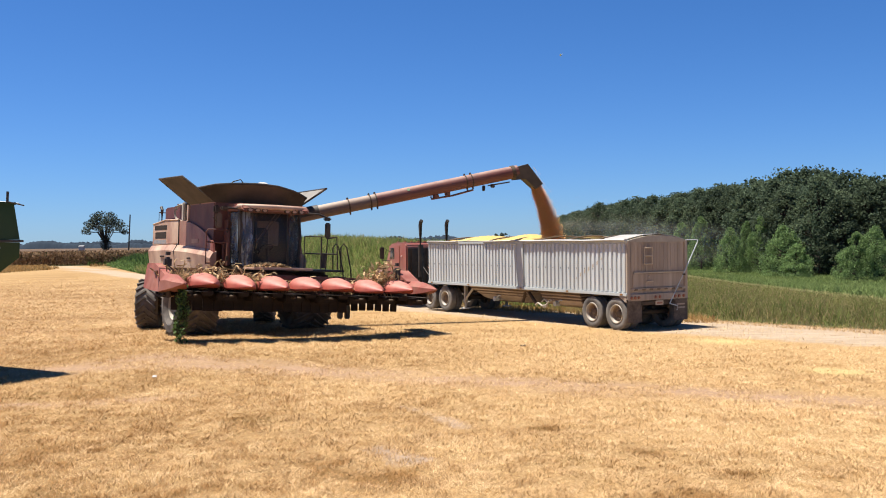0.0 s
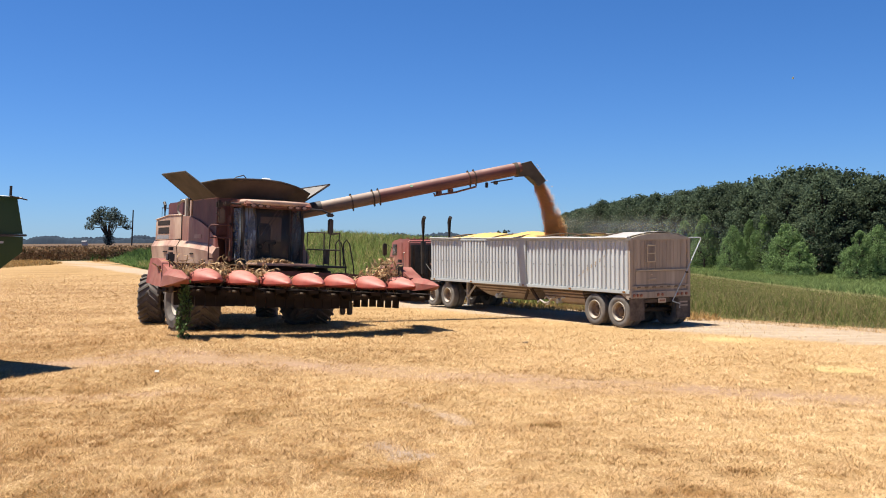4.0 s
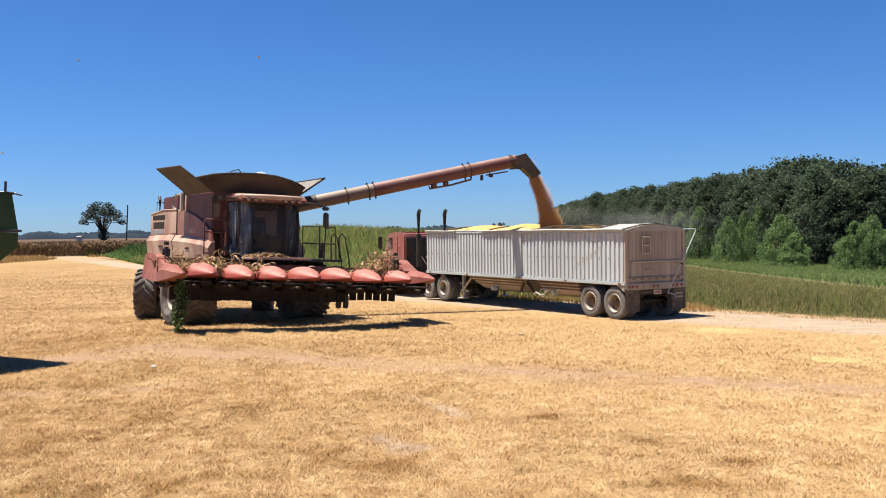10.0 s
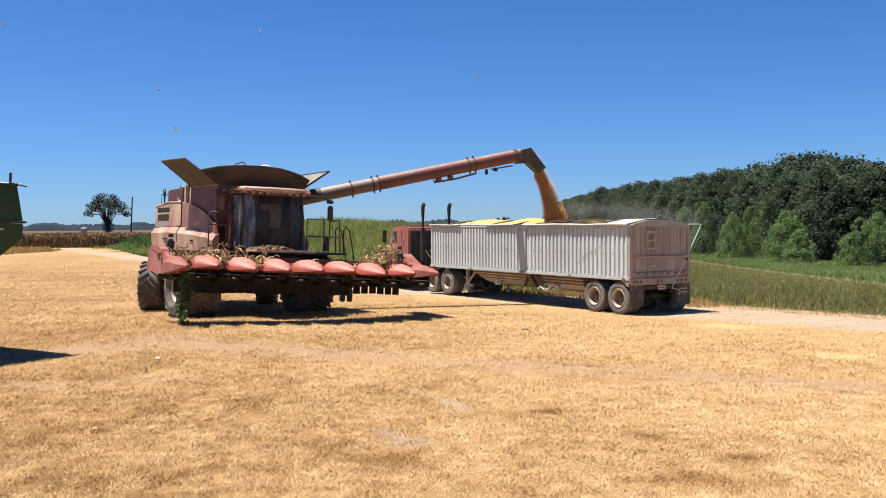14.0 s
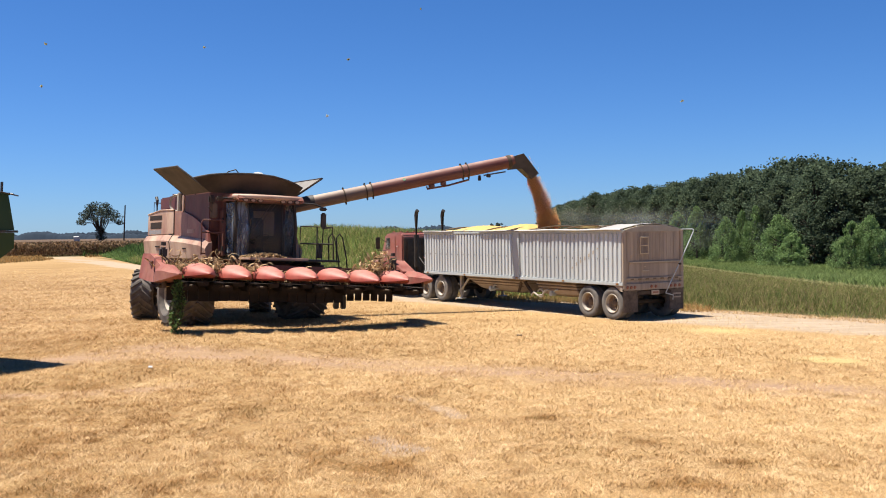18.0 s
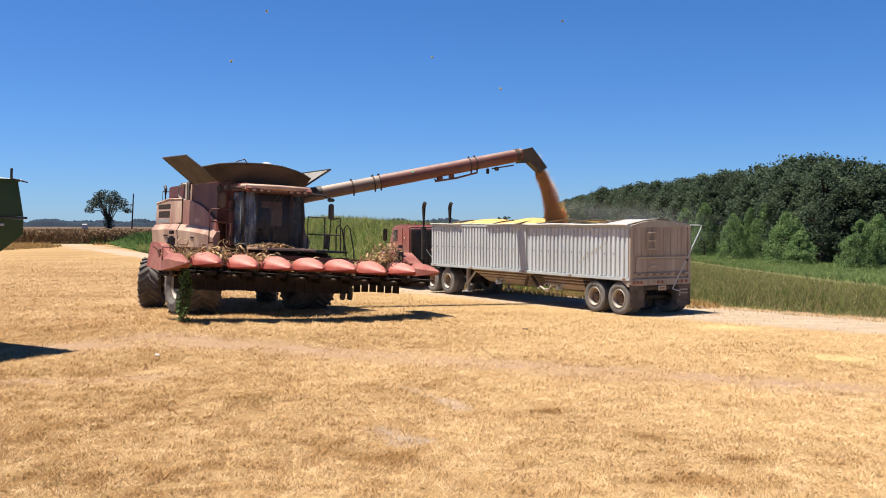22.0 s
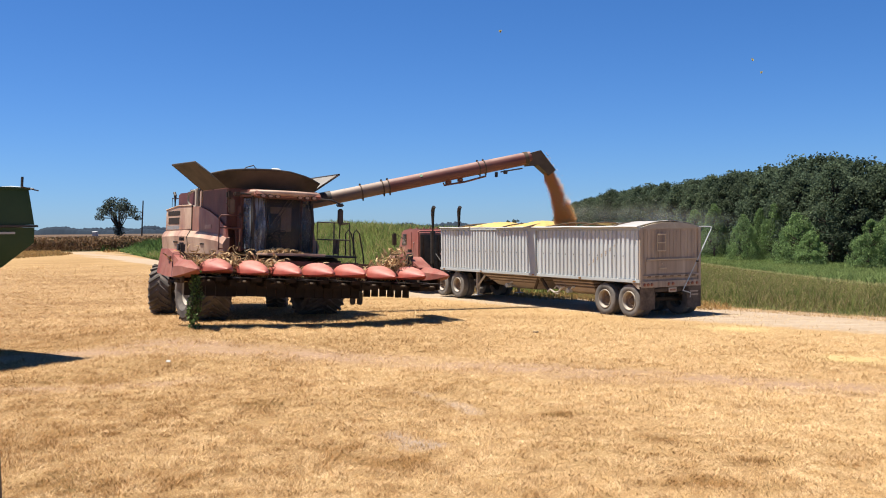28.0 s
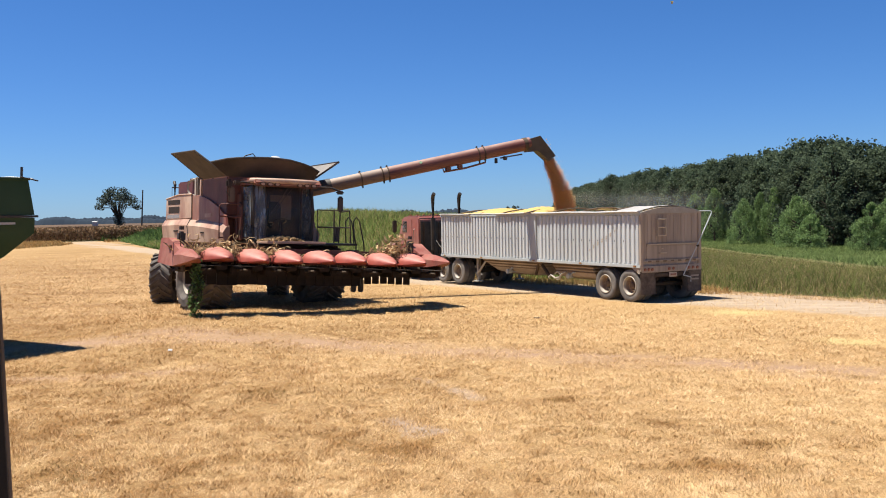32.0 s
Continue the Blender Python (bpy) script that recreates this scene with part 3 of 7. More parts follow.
def strip_line(y):
    """Where the pale strip between the weeds and the crop runs."""
    return np.interp(y, [46, 57, 84, 104, 114, 190], [21.2, 22.8, 28.3, 31.0, 31.4, 34.0])


def land(x, y):
    x, y = np.asarray(x, float), np.asarray(y, float)
    a = x / np.maximum(y, 1.0)
    b = beyond(x, y)
    right = smooth(0.08, 0.24, a)
    z = -1.7 * smooth(4, 60, b) * right + np.interp(a, [-0.36, -0.28, -0.2, -0.11, -0.05, 0.0, 0.06, 0.11], [0, 1.3, 2.45, 3.0, 2.6, 2.3, 2.15, 0]) * smooth(1.0, 9, b) * (1 - smooth(24, 52, b)) * (1 - smooth(122, 146, y))
    near = np.clip(1 - np.hypot(x, y - 15) / 120, 0, 1)
    z = z + 0.27 * np.exp(-((x + 6.5) ** 2 + (y - 25.5) ** 2) / 12.0)
    return z + near * 0.03 * wave(x, y, 0.45, 1.0) * (1 - smooth(20, 34, y) * (1 - smooth(40, 60, y)))


def build_ground():
    xs = np.unique(np.concatenate([np.linspace(-3500, -200, 12), np.linspace(-200, -40, 41), np.linspace(-40, -15, 51), np.linspace(-15, 17, 151), np.linspace(17, 45, 57), np.linspace(45, 200, 40), np.linspace(200, 3500, 12)]))
    ys = np.unique(np.concatenate([np.linspace(-600, 0, 8), np.linspace(0, 8, 21), np.linspace(8, 32, 121), np.linspace(32, 70, 77), np.linspace(70, 220, 76), np.linspace(220, 600, 20), np.linspace(600, 3800, 10)]))
    gx, gy = np.meshgrid(xs, ys)
    gz = land(gx, gy)
    nx, ny = len(xs), len(ys)
    i = np.arange(nx * ny).reshape(ny, nx)
    faces = np.stack([i[:-1, :-1], i[:-1, 1:], i[1:, 1:], i[1:, :-1]], -1).reshape(-1, 4)
    ob = sheet("ground", np.stack([gx, gy, gz], -1).reshape(-1, 3), faces, GROUND)
    me = ob.data
    me.shade_smooth()
    d = polyline_distance(gx, gy, ROAD)
    b = beyond(gx, gy)
    masks = {
        "road": 1 - smooth(0, 1, (d + 0.4 * wave(gx, gy, 0.6) - np.interp(gy, [40, 75], [1.3, 0.6])) / np.interp(gy, [40, 75], [3.0, 2.3])),
        "green": smooth(-0.4, 1.0, b) * smooth(-9, -2, -np.where(gx < -40, 0, -9) + b),
        "track": 1 - smooth(0.4, 1.5, polyline_distance(gx, gy, TRACK)) * smooth(0.1, 0.7, polyline_distance(gx, gy, RUT)) * (1 - 0.3 * smooth(6, 11, -gx) * smooth(22, 30, gy) * (1 - smooth(50, 90, gy))),
    }
    masks["tone"] = 0.63 + (field_tone(gx, gy) - 0.63) * smooth(4, 9, gy) * (1 - smooth(30, 60, np.abs(gx)))
    masks["scar"] = 0.8 - 0.8 * smooth(-0.05, 0.32, scar_distance(gx, gy) + 0.12 * mottle(gx, gy, 2.2))
    for name, v in masks.items():
        a = me.attributes.new(name, "FLOAT", "POINT")
        a.data.foreach_set("value", np.ascontiguousarray(v, np.float32).ravel())
    tagged(ob, "golden straw stubble ground with a pale dirt track", "ground", kind="structure")


build_ground()
rng = np.random.default_rng(4)


def with_tone(ob, values):
    ob.data.attributes.new("tone", "FLOAT", "POINT").data.foreach_set("value", np.ascontiguousarray(values, np.float32))


def blades(name, x, y, z, height, width, lean, material, bend=0.35, parent=None, segs=2):
    """Many curved blades: arrays of roots, heights, widths and the metres by which each leans."""
    n = len(x)
    a = rng.uniform(0, 2 * np.pi, n)
    f = rng.uniform(0, 2 * np.pi, n)
    root = np.stack([x, y, z], -1)
    w = np.stack([np.cos(f), np.sin(f), np.zeros(n)], -1) * (width / 2)[:, None]
    d = np.stack([np.cos(a), np.sin(a), np.zeros(n)], -1) * lean[:, None]
    up = np.stack([np.zeros(n), np.zeros(n), height], -1)
    mid = root + up * 0.6 + d * bend
    tip = root + up + d
    v = np.stack([root - w, root + w, mid + w * 0.8, mid - w * 0.8, tip], 1).reshape(-1, 3)
    i = np.arange(n)[:, None] * 5
    tris = np.concatenate([i + [0, 1, 2], i + [0, 2, 3], i + [3, 2, 4]], 0)
    return sheet(name, v, tris, material, parent)


def leaves(centres, size, rng_, flat=0.0):
    """Quads of leaves about the centres, turned at random; returns verts and faces."""
    n = len(centres)
    u = rng_.normal(size=(n, 3))
    u /= np.linalg.norm(u, axis=1)[:, None]
    w = rng_.normal(size=(n, 3))
    w[:, 2] *= 1 - flat
    w -= u * (u * w).sum(1)[:, None]
    w /= np.linalg.norm(w, axis=1)[:, None]
    s = (size * rng_.uniform(0.6, 1.3, n))[:, None]
    c = centres
    v = np.stack([c - u * s, c + w * s * 0.55, c + u * s, c - w * s * 0.55], 1).reshape(-1, 3)
    f = np.arange(n * 4).reshape(n, 4)
    return v, f

# ---- grain trailer ----
TRAILER = pose(7.343, 30.88, 0, 0.25, 0, 30.13)
LEN, HALF = 12.54, 1.295


def build_trailer():
    root = thing("grain_trailer", "long ribbed aluminium hopper-bottom grain trailer with dust-caked rear", "trailer", TRAILER)
    low, top = 1.14, 2.86
    wall = part("side_wall", box(bmesh.new(), -HALF + 0.05, LEN / 2, (low + top) / 2, 0.04, LEN - 0.02, top - low - 0.06), ALU, root, "dulled aluminium side wall")
    part("side_wall", box(bmesh.new(), HALF - 0.05, LEN / 2, (low + top) / 2, 0.04, LEN - 0.02, top - low - 0.06), ALU, root)
    part("front_wall", box(bmesh.new(), 0, LEN - 0.03, (low + top) / 2, 2 * HALF - 0.16, 0.05, top - low), ALU, root)
    part("floor", box(bmesh.new(), 0, LEN / 2, low + 0.03, 2 * HALF - 0.16, LEN - 0.14, 0.04), TAN_DARK, root)
    # side posts: one shape, set along the wall
    def post_mesh():
        bm = bmesh.new()
        loft(bm, [[(-0.0, -0.074, z), (-0.040, -0.054, z), (-0.040, 0.054, z), (-0.0, 0.074, z)] for z in (low + 0.09, top - 0.09)])
        return bm
    first = None
    pitch = 0.2155
    for i in range(58):
        y = 0.15 + i * pitch
        if 5.50 < y < 5.98:
            continue
        if first is None:
            first = part("side_post", post_mesh(), ALU_RIB, wall)
            ob = first
        else:
            ob = new("side_post", first.data)
            ob.parent = wall
        ob.location = (-HALF + 0.03, y, 0)
    part("splice_panel", box(bmesh.new(), -HALF + 0.005, 5.74, (low + top) / 2, 0.05, 0.28, top - low - 0.1, 0.01), ALU, wall, "flat grey joining panel")
    for s in (-1, 1):
        bm = box(bmesh.new(), s * (HALF - 0.02), LEN / 2, top - 0.035, 0.10, LEN, 0.09, 0.012)
        part("top_rail", bm, ALU, root)
        bm = box(bmesh.new(), s * (HALF - 0.02), LEN / 2, low + 0.02, 0.10, LEN, 0.11, 0.012)
        part("bottom_rail", bm, ALU, root)
    # small clearance lamps along the rail
    for y in (0.25, 3.0, 5.74, 9.3, 12.2):
        part("marker_lamp", box(bmesh.new(), -HALF - 0.04, y, low + 0.02, 0.03, 0.12, 0.05, 0.008), LAMP_AMBER, root)
    # rivet marks half way up the posts
    bolt = None
    for i in range(3, 58, 2):
        if 5.4 < 0.15 + i * pitch < 6.1:
            continue
        if bolt is None:
            ob = bolt = part("tie_bolt", box(bmesh.new(), 0, 0, 0, 0.012, 0.022, 0.05, 0.004), BLACK, wall)
        else:
            ob = new("tie_bolt", bolt.data)
            ob.parent = wall
        ob.location = (-HALF - 0.013, 0.15 + i * pitch, 1.95)
    # ghost of old lettering, a slanting row of worn marks
    for row in range(2):
        for k in range(6):
            m = part("worn_mark", box(bmesh.new(), 0, 0, 0, 0.006, 0.085, 0.035, 0.002), TAN_PALE, wall)
            m.matrix_basis = pose(-HALF - 0.013, 0.15 + (5 + k + row) * pitch, 2.28 - 0.1 * k - 0.16 * row, -35, 0, 0)
    # rear wall
    rear = part("rear_wall", box(bmesh.new(), 0, 0.05, 1.98, 2 * HALF - 0.16, 0.04, 1.68), TAN_SHEET, root, "brown dust-caked rear wall")
    for s in (-1, 1):
        part("corner_post", box(bmesh.new(), s * (HALF - 0.055), 0.02, (0.98 + top) / 2, 0.13, 0.10, top - 0.98, 0.015), TAN_SHEET, root)
    for x in np.linspace(-1.1, 1.1, 15):
        part("rear_rib", box(bmesh.new(), x, 0.027, 2.32, 0.07, 0.014, 0.9, 0.006), TAN_SHEET, rear)
    part("cross_bar", box(bmesh.new(), 0.06, 0.0, 1.84, 2.2, 0.06, 0.05, 0.012), TAN_PALE, rear, "pale horizontal bar")
    part("cross_bar", box(bmesh.new(), 0, 0.0, 1.32, 2.4, 0.07, 0.07, 0.012), TAN_SHEET, rear)
    part("grain_door", box(bmesh.new(), 0, 0.022, 1.58, 2.1, 0.02, 0.44, 0.008), TAN_SHEET, rear)
    for i in range(7):
        part("hinge", box(bmesh.new(), -0.95 + i * 0.32, -0.02, 1.31, 0.16, 0.04, 0.06, 0.01), TAN_DARK, rear)
    bm = bmesh.new()
    for x in (-0.62, -0.28):
        rod(bm, (x, -0.06, 2.1), (x, -0.06, 2.66), 0.017)
    for z in (2.12, 2.38, 2.64):
        rod(bm, (-0.62, -0.06, z), (-0.28, -0.06, z), 0.021)
    part("ladder", bm, TAN_PALE, root, "short climbing ladder")
    for a, b, z in ((-0.5, -0.2, 1.56), (-0.42, -0.36, 1.7)):
        part("small_plate", box(bmesh.new(), (a + b) / 2, -0.01, z, b - a, 0.03, 0.035, 0.005), TAN_PALE, rear)
    arc = [(-HALF + 0.02 + i * (2 * HALF - 0.04) / 14, 0.175 * (1 - (i / 7 - 1) ** 2)) for i in range(15)]
    bm = bmesh.new()
    loft(bm, [[(x, y, top - 0.04) for x, _ in arc[::-1]] + [(x, y, top + z) for x, z in arc] for y in (0.0, 0.06)])
    part("rear_bow_cap", bm, RIM, root, "arched end cap")
    # sill with lamps, plate, flaps
    part("rear_sill", box(bmesh.new(), 0, 0.02, 1.06, 2 * HALF, 0.12, 0.22, 0.015), TAN_SHEET, root)
    for x in (-1.15, -1.0, -0.85, -0.13, 0.05, 0.72, 0.9, 1.1):
        bm = lathe(bmesh.new(), [(0.0001, -0.02), (0.045, -0.02), (0.055, 0.0), (0.055, 0.03)], 0, 0, 0, 16)
        ob = part("tail_lamp", bm, LAMP_RED, root)
        ob.matrix_basis = pose(x, -0.05, 1.05, 0, 0, 90)
    part("number_plate", box(bmesh.new(), 0.02, -0.05, 0.86, 0.34, 0.015, 0.15, 0.005), TAN_PALE, root, "pale licence plate with a dark bar")
    part("plate_bar", box(bmesh.new(), 0.02, -0.062, 0.86, 0.24, 0.006, 0.06), LAMP_RED, root)
    part("under_bumper", box(bmesh.new(), 0.0, 0.03, 0.86, 1.5, 0.10, 0.12, 0.012), GRIME, root)
    for s in (-1, 1):
        f = part("mud_flap", box(bmesh.new(), s * 1.0, 0.0, 0.61, 0.62, 0.02, 0.70, 0.006), FLAP, root, "black rubber mud flap")
        if s > 0:
            for dz, w in ((0.06, 0.36), (-0.05, 0.36)):
                part("lettering_bar", box(bmesh.new(), 1.0, -0.014, 0.72 + dz, w, 0.006, 0.05), TAN_SHEET, f)
        part("flap_hanger", box(bmesh.new(), s * 1.0, 0.0, 0.97, 0.66, 0.05, 0.05, 0.008), GRIME, f)
    # tarp crank: a long arm from the sill to above the corner
    bm = pipe(bmesh.new(), [(0.42, -0.10, 0.82), (0.50, -0.11, 0.96), (1.0, -0.16, 1.80), (1.58, -0.2, 2.80), (1.6, -0.19, 2.86), (1.56, -0.15, 2.88), (1.2, -0.05, 2.88)], 0.017)
    crank = part("tarp_crank", bm, ALU, root, "long bent crank arm for the tarp")
    part("crank_joint", box(bmesh.new(), 1.0, -0.16, 1.75, 0.1, 0.06, 0.06, 0.01), GRIME, crank)
    part("crank_handle", pipe(bmesh.new(), [(0.42, -0.10, 0.82), (0.72, -0.14, 0.74), (0.70, -0.14, 0.60)], 0.018), ALU, crank)
    # hoppers
    for y0, y1 in ((9.5, 5.45), (4.82, 2.5)):
        c, k = (y0 + y1) / 2, abs(y0 - y1) / 2
        wide, deep = (0.95, 0.9) if y0 < 5 else (0.78, 0.72)
        bm = bmesh.new()
        loft(bm, [[(sx * a, c + sy * b, z) for sx, sy in ((-1, -1), (1, -1), (1, 1), (-1, 1))] for z, a, b in ((low - 0.02, 1.2, k), (0.66, wide, k * deep), (0.56, wide * 0.7, k * (deep - 0.15)))])
        hop = part("hopper", bm, TAN_SHEET, root, "dusty sloping hopper belly")
        for j in range(3):
            t = 0.2 + j * 0.26
            z = low - 0.02 - t * (low - 0.74)
            a, b = 1.22 - (1.2 - wide) * t, k * (1 - (1 - deep) * t)
            bm = bmesh.new()
            pts = [(-a, c - b, z), (a, c - b, z), (a, c + b, z), (-a, c + b, z), (-a, c - b, z)]
            for p, q in zip(pts, pts[1:]):
                rod(bm, p, q, 0.03, seg=6)
            part("hopper_rib", bm, TAN_DARK, hop)
        part("trap_door", box(bmesh.new(), 0, c, 0.56, 1.0, k * 0.95, 0.06, 0.01), TAN_DARK, hop)
        bm = pipe(bmesh.new(), [(-0.5, c + 0.3, 0.62), (-1.0, c + 0.35, 0.66), (-1.05, c + 0.1, 0.80), (-1.12, c - 0.1, 0.80)], 0.025)
        rod(bm, (-1.1, c + 0.35, 0.66), (-0.9, c + 0.35, 0.66), 0.09)
        part("trap_crank", bm, ALU, hop, "crank for the trap door")
    # frame and struts between the hoppers
    for s in (-1, 1):
        part("frame_rail", box(bmesh.new(), s * 0.55, 1.3, 0.95, 0.12, 2.5, 0.22, 0.012), TAN_DARK, root)
        bm = rod(bmesh.new(), (s * 1.08, 5.72, 1.1), (s * 1.0, 6.05, 0.62), 0.055)
        rod(bm, (s * 1.08, 5.66, 1.1), (s * 1.0, 5.2, 0.58), 0.06)
        part("belly_strut", bm, GRIME, root)
    bm = bmesh.new()
    pipe(bm, [(-1.16, 5.05, 0.56), (-1.2, 4.85, 0.66), (-1.2, 4.6, 0.56), (-1.2, 4.35, 0.60), (-1.2, 4.2, 0.74), (-1.18, 4.0, 0.80)], 0.035)
    pipe(bm, [(-1.2, 4.45 + 0.16 * math.cos(a), 0.66 + 0.14 * math.sin(a)) for a in np.linspace(0.3, 5.6, 12)], 0.028)
    part("trap_crank_bracket", bm, RIM, root, "pale bent bracket of the trap crank")
    # landing legs
    for s in (-1, 1):
        bm = box(bmesh.new(), s * 1.0, 10.02, 0.82, 0.13, 0.13, 0.8, 0.012)
        box(bm, s * 1.0, 10.02, 0.36, 0.09, 0.09, 0.4, 0.01)
        leg = part("landing_leg", bm, RIM, root, "landing leg with a flat foot")
        part("foot", box(bmesh.new(), s * 1.0, 10.02, 0.17, 0.3, 0.26, 0.03, 0.008), ALU, leg)
        bm = rod(bmesh.new(), (s * 1.05, 10.0, 0.5), (s * 1.05, 9.3, 1.08), 0.045)
        part("leg_brace", bm, RIM, leg)
    part("cross_shaft", rod(bmesh.new(), (-1.0, 10.02, 0.8), (1.0, 10.02, 0.8), 0.025), TAN_DARK, root)
    # running gear
    for y in (0.56, 1.76):
        part("axle", rod(bmesh.new(), (-0.95, y, 0.52), (0.95, y, 0.52), 0.07), GRIME, root)
        for s in (-1, 1):
            truck_wheel(root, s * (HALF - 0.145), y, s)
            part("spring", box(bmesh.new(), s * 0.55, y, 0.72, 0.09, 1.0, 0.08, 0.02), GRIME, root)
    for s in (-1, 1):
        bm = prism(bmesh.new(), [(0.02, 1.1), (0.02, 0.92), (0.10, 0.92), (0.42, 1.1)], s * (HALF - 0.02) - 0.03, s * (HALF - 0.02) + 0.03)
        part("corner_gusset", bm, TAN_SHEET, root)


def top_bow(x):
    return 0.175 * (1 - (x / HALF) ** 2)


def build_tarp():
    """The open roof: bent bows across the box, and the white tarp rolled along the near rail."""
    for i, y in enumerate((1.6, 3.2, 4.8, 6.4, 8.0, 9.6, 11.2)):
        root = thing("roof_bow", "dark bent steel roof bow across the trailer top", "roof bow", TRAILER, "roof bows")
        pts = [(x, y, 2.865 + top_bow(x)) for x in np.linspace(-HALF + 0.02, HALF - 0.02, 13)]
        part("bow_tube", pipe(bmesh.new(), pts, 0.025), TAN_DARK, root)
        part("bow_foot", box(bmesh.new(), -HALF + 0.03, y, 2.875, 0.07, 0.07, 0.05, 0.008), GRIME, root)
        part("bow_foot", box(bmesh.new(), HALF - 0.03, y, 2.875, 0.07, 0.07, 0.05, 0.008), GRIME, root)
    root = thing("rolled_tarp", "white vinyl roof tarp rolled up along the trailer rail", "tarp", TRAILER)
    for y0, y1, r, o in ((0.02, 5.6, 0.048, 0.075), (5.6, 8.2, 0.034, 0.075), (8.2, 10.1, 0.024, 0.03), (10.1, 12.5, 0.034, 0.075)):
        rings = []
        for y in np.linspace(y0, y1, 24):
            w = r * (1 + 0.10 * math.sin(y * 5.1) + 0.06 * math.sin(y * 13))
            rings.append([(-HALF - o + 0.03 + w * 1.5 * math.cos(a), y, 2.885 + 0.008 * math.sin(y * 2.2) + w * 0.8 * math.sin(a)) for a in np.arange(10) * 0.2 * math.pi])
        part("tarp_roll", loft(bmesh.new(), rings), WHITE, root)
    root = thing("tarp_end", "dusty white vinyl tarp stretched behind the rearmost bow", "tarp", TRAILER)
    rings = []
    for y in np.linspace(0.08, 1.25, 8):
        sag = 2.895 - 0.02 * math.sin((y - 0.08) / 1.52 * math.pi) ** 2
        arc = [(x, y, sag + top_bow(x) + 0.008 * math.sin(x * 9 + y * 4)) for x in np.linspace(-HALF - 0.03, HALF + 0.02, 13)]
        rings.append(arc + [(x, y, z + 0.012) for x, y, z in arc[::-1]])
    part("tarp_cover", loft(bmesh.new(), rings), COVER_PALE, root)
    root = thing("far_tarp_edge", "white vinyl tarp edge lying over the far rail", "tarp", TRAILER)
    rings = []
    for y in np.linspace(0.1, 4.4, 16):
        rings.append([(HALF - 0.85 + 0.03 * math.sin(y * 3), y, 3.02 + 0.02 * math.sin(y * 4)), (HALF - 0.05, y, 2.90), (HALF - 0.05, y, 2.915), (HALF - 0.85 + 0.03 * math.sin(y * 3), y, 3.04 + 0.02 * math.sin(y * 4))])
    part("tarp_fold", loft(bmesh.new(), rings), WHITE, root)


def build_load():
    """The heap of corn in the box: peaked in front, lower behind, a fresh cone under the spout."""
    nx, ny = 22, 110
    xs, ys = np.linspace(-HALF + 0.09, HALF - 0.09, nx), np.linspace(0.1, LEN - 0.08, ny)
    gx, gy = np.meshgrid(xs, ys)
    ridge = 0.23 * (1 - (gx / HALF) ** 2)
    full = smooth(4.6, 7.0, gy)
    z = 2.50 + full * 0.30 + ridge * (0.5 + 0.6 * full) + 0.10 * np.exp(-((gy - 5.6) / 1.3) ** 2 - (gx / 0.9) ** 2)
    z += 0.05 * np.sin(gy * 2.1) * full + 0.01 * np.sin(gx * 9 + gy * 7) + 0.008 * np.sin(gx * 21 - gy * 17)
    z -= 0.16 * smooth(10.6, 12.4, gy)
    v = np.concatenate([np.stack([gx, gy, z], -1).reshape(-1, 3), np.stack([gx, gy, np.full_like(z, 1.25)], -1).reshape(-1, 3)])
    i = np.arange(nx * ny).reshape(ny, nx)
    f = np.stack([i[:-1, :-1], i[:-1, 1:], i[1:, 1:], i[1:, :-1]], -1).reshape(-1, 4)
    ring = np.concatenate([i[0, :], i[1:, -1], i[-1, -2::-1], i[-2:0:-1, 0]])
    nxt = np.roll(ring, -1)
    side = np.stack([ring, nxt, nxt + nx * ny, ring + nx * ny], -1)
    ob = sheet("corn_load", v, np.concatenate([f, f[:, ::-1] + nx * ny, side]), CORN)
    ob.data.shade_smooth()
    ob.matrix_basis = TRAILER
    tagged(ob, "heap of yellow shelled corn filling the trailer", "grain", kind="stuff")


# ---- truck ----
TRUCK = TRAILER @ pose(0, 12.54, 0, 0, 0, 0)


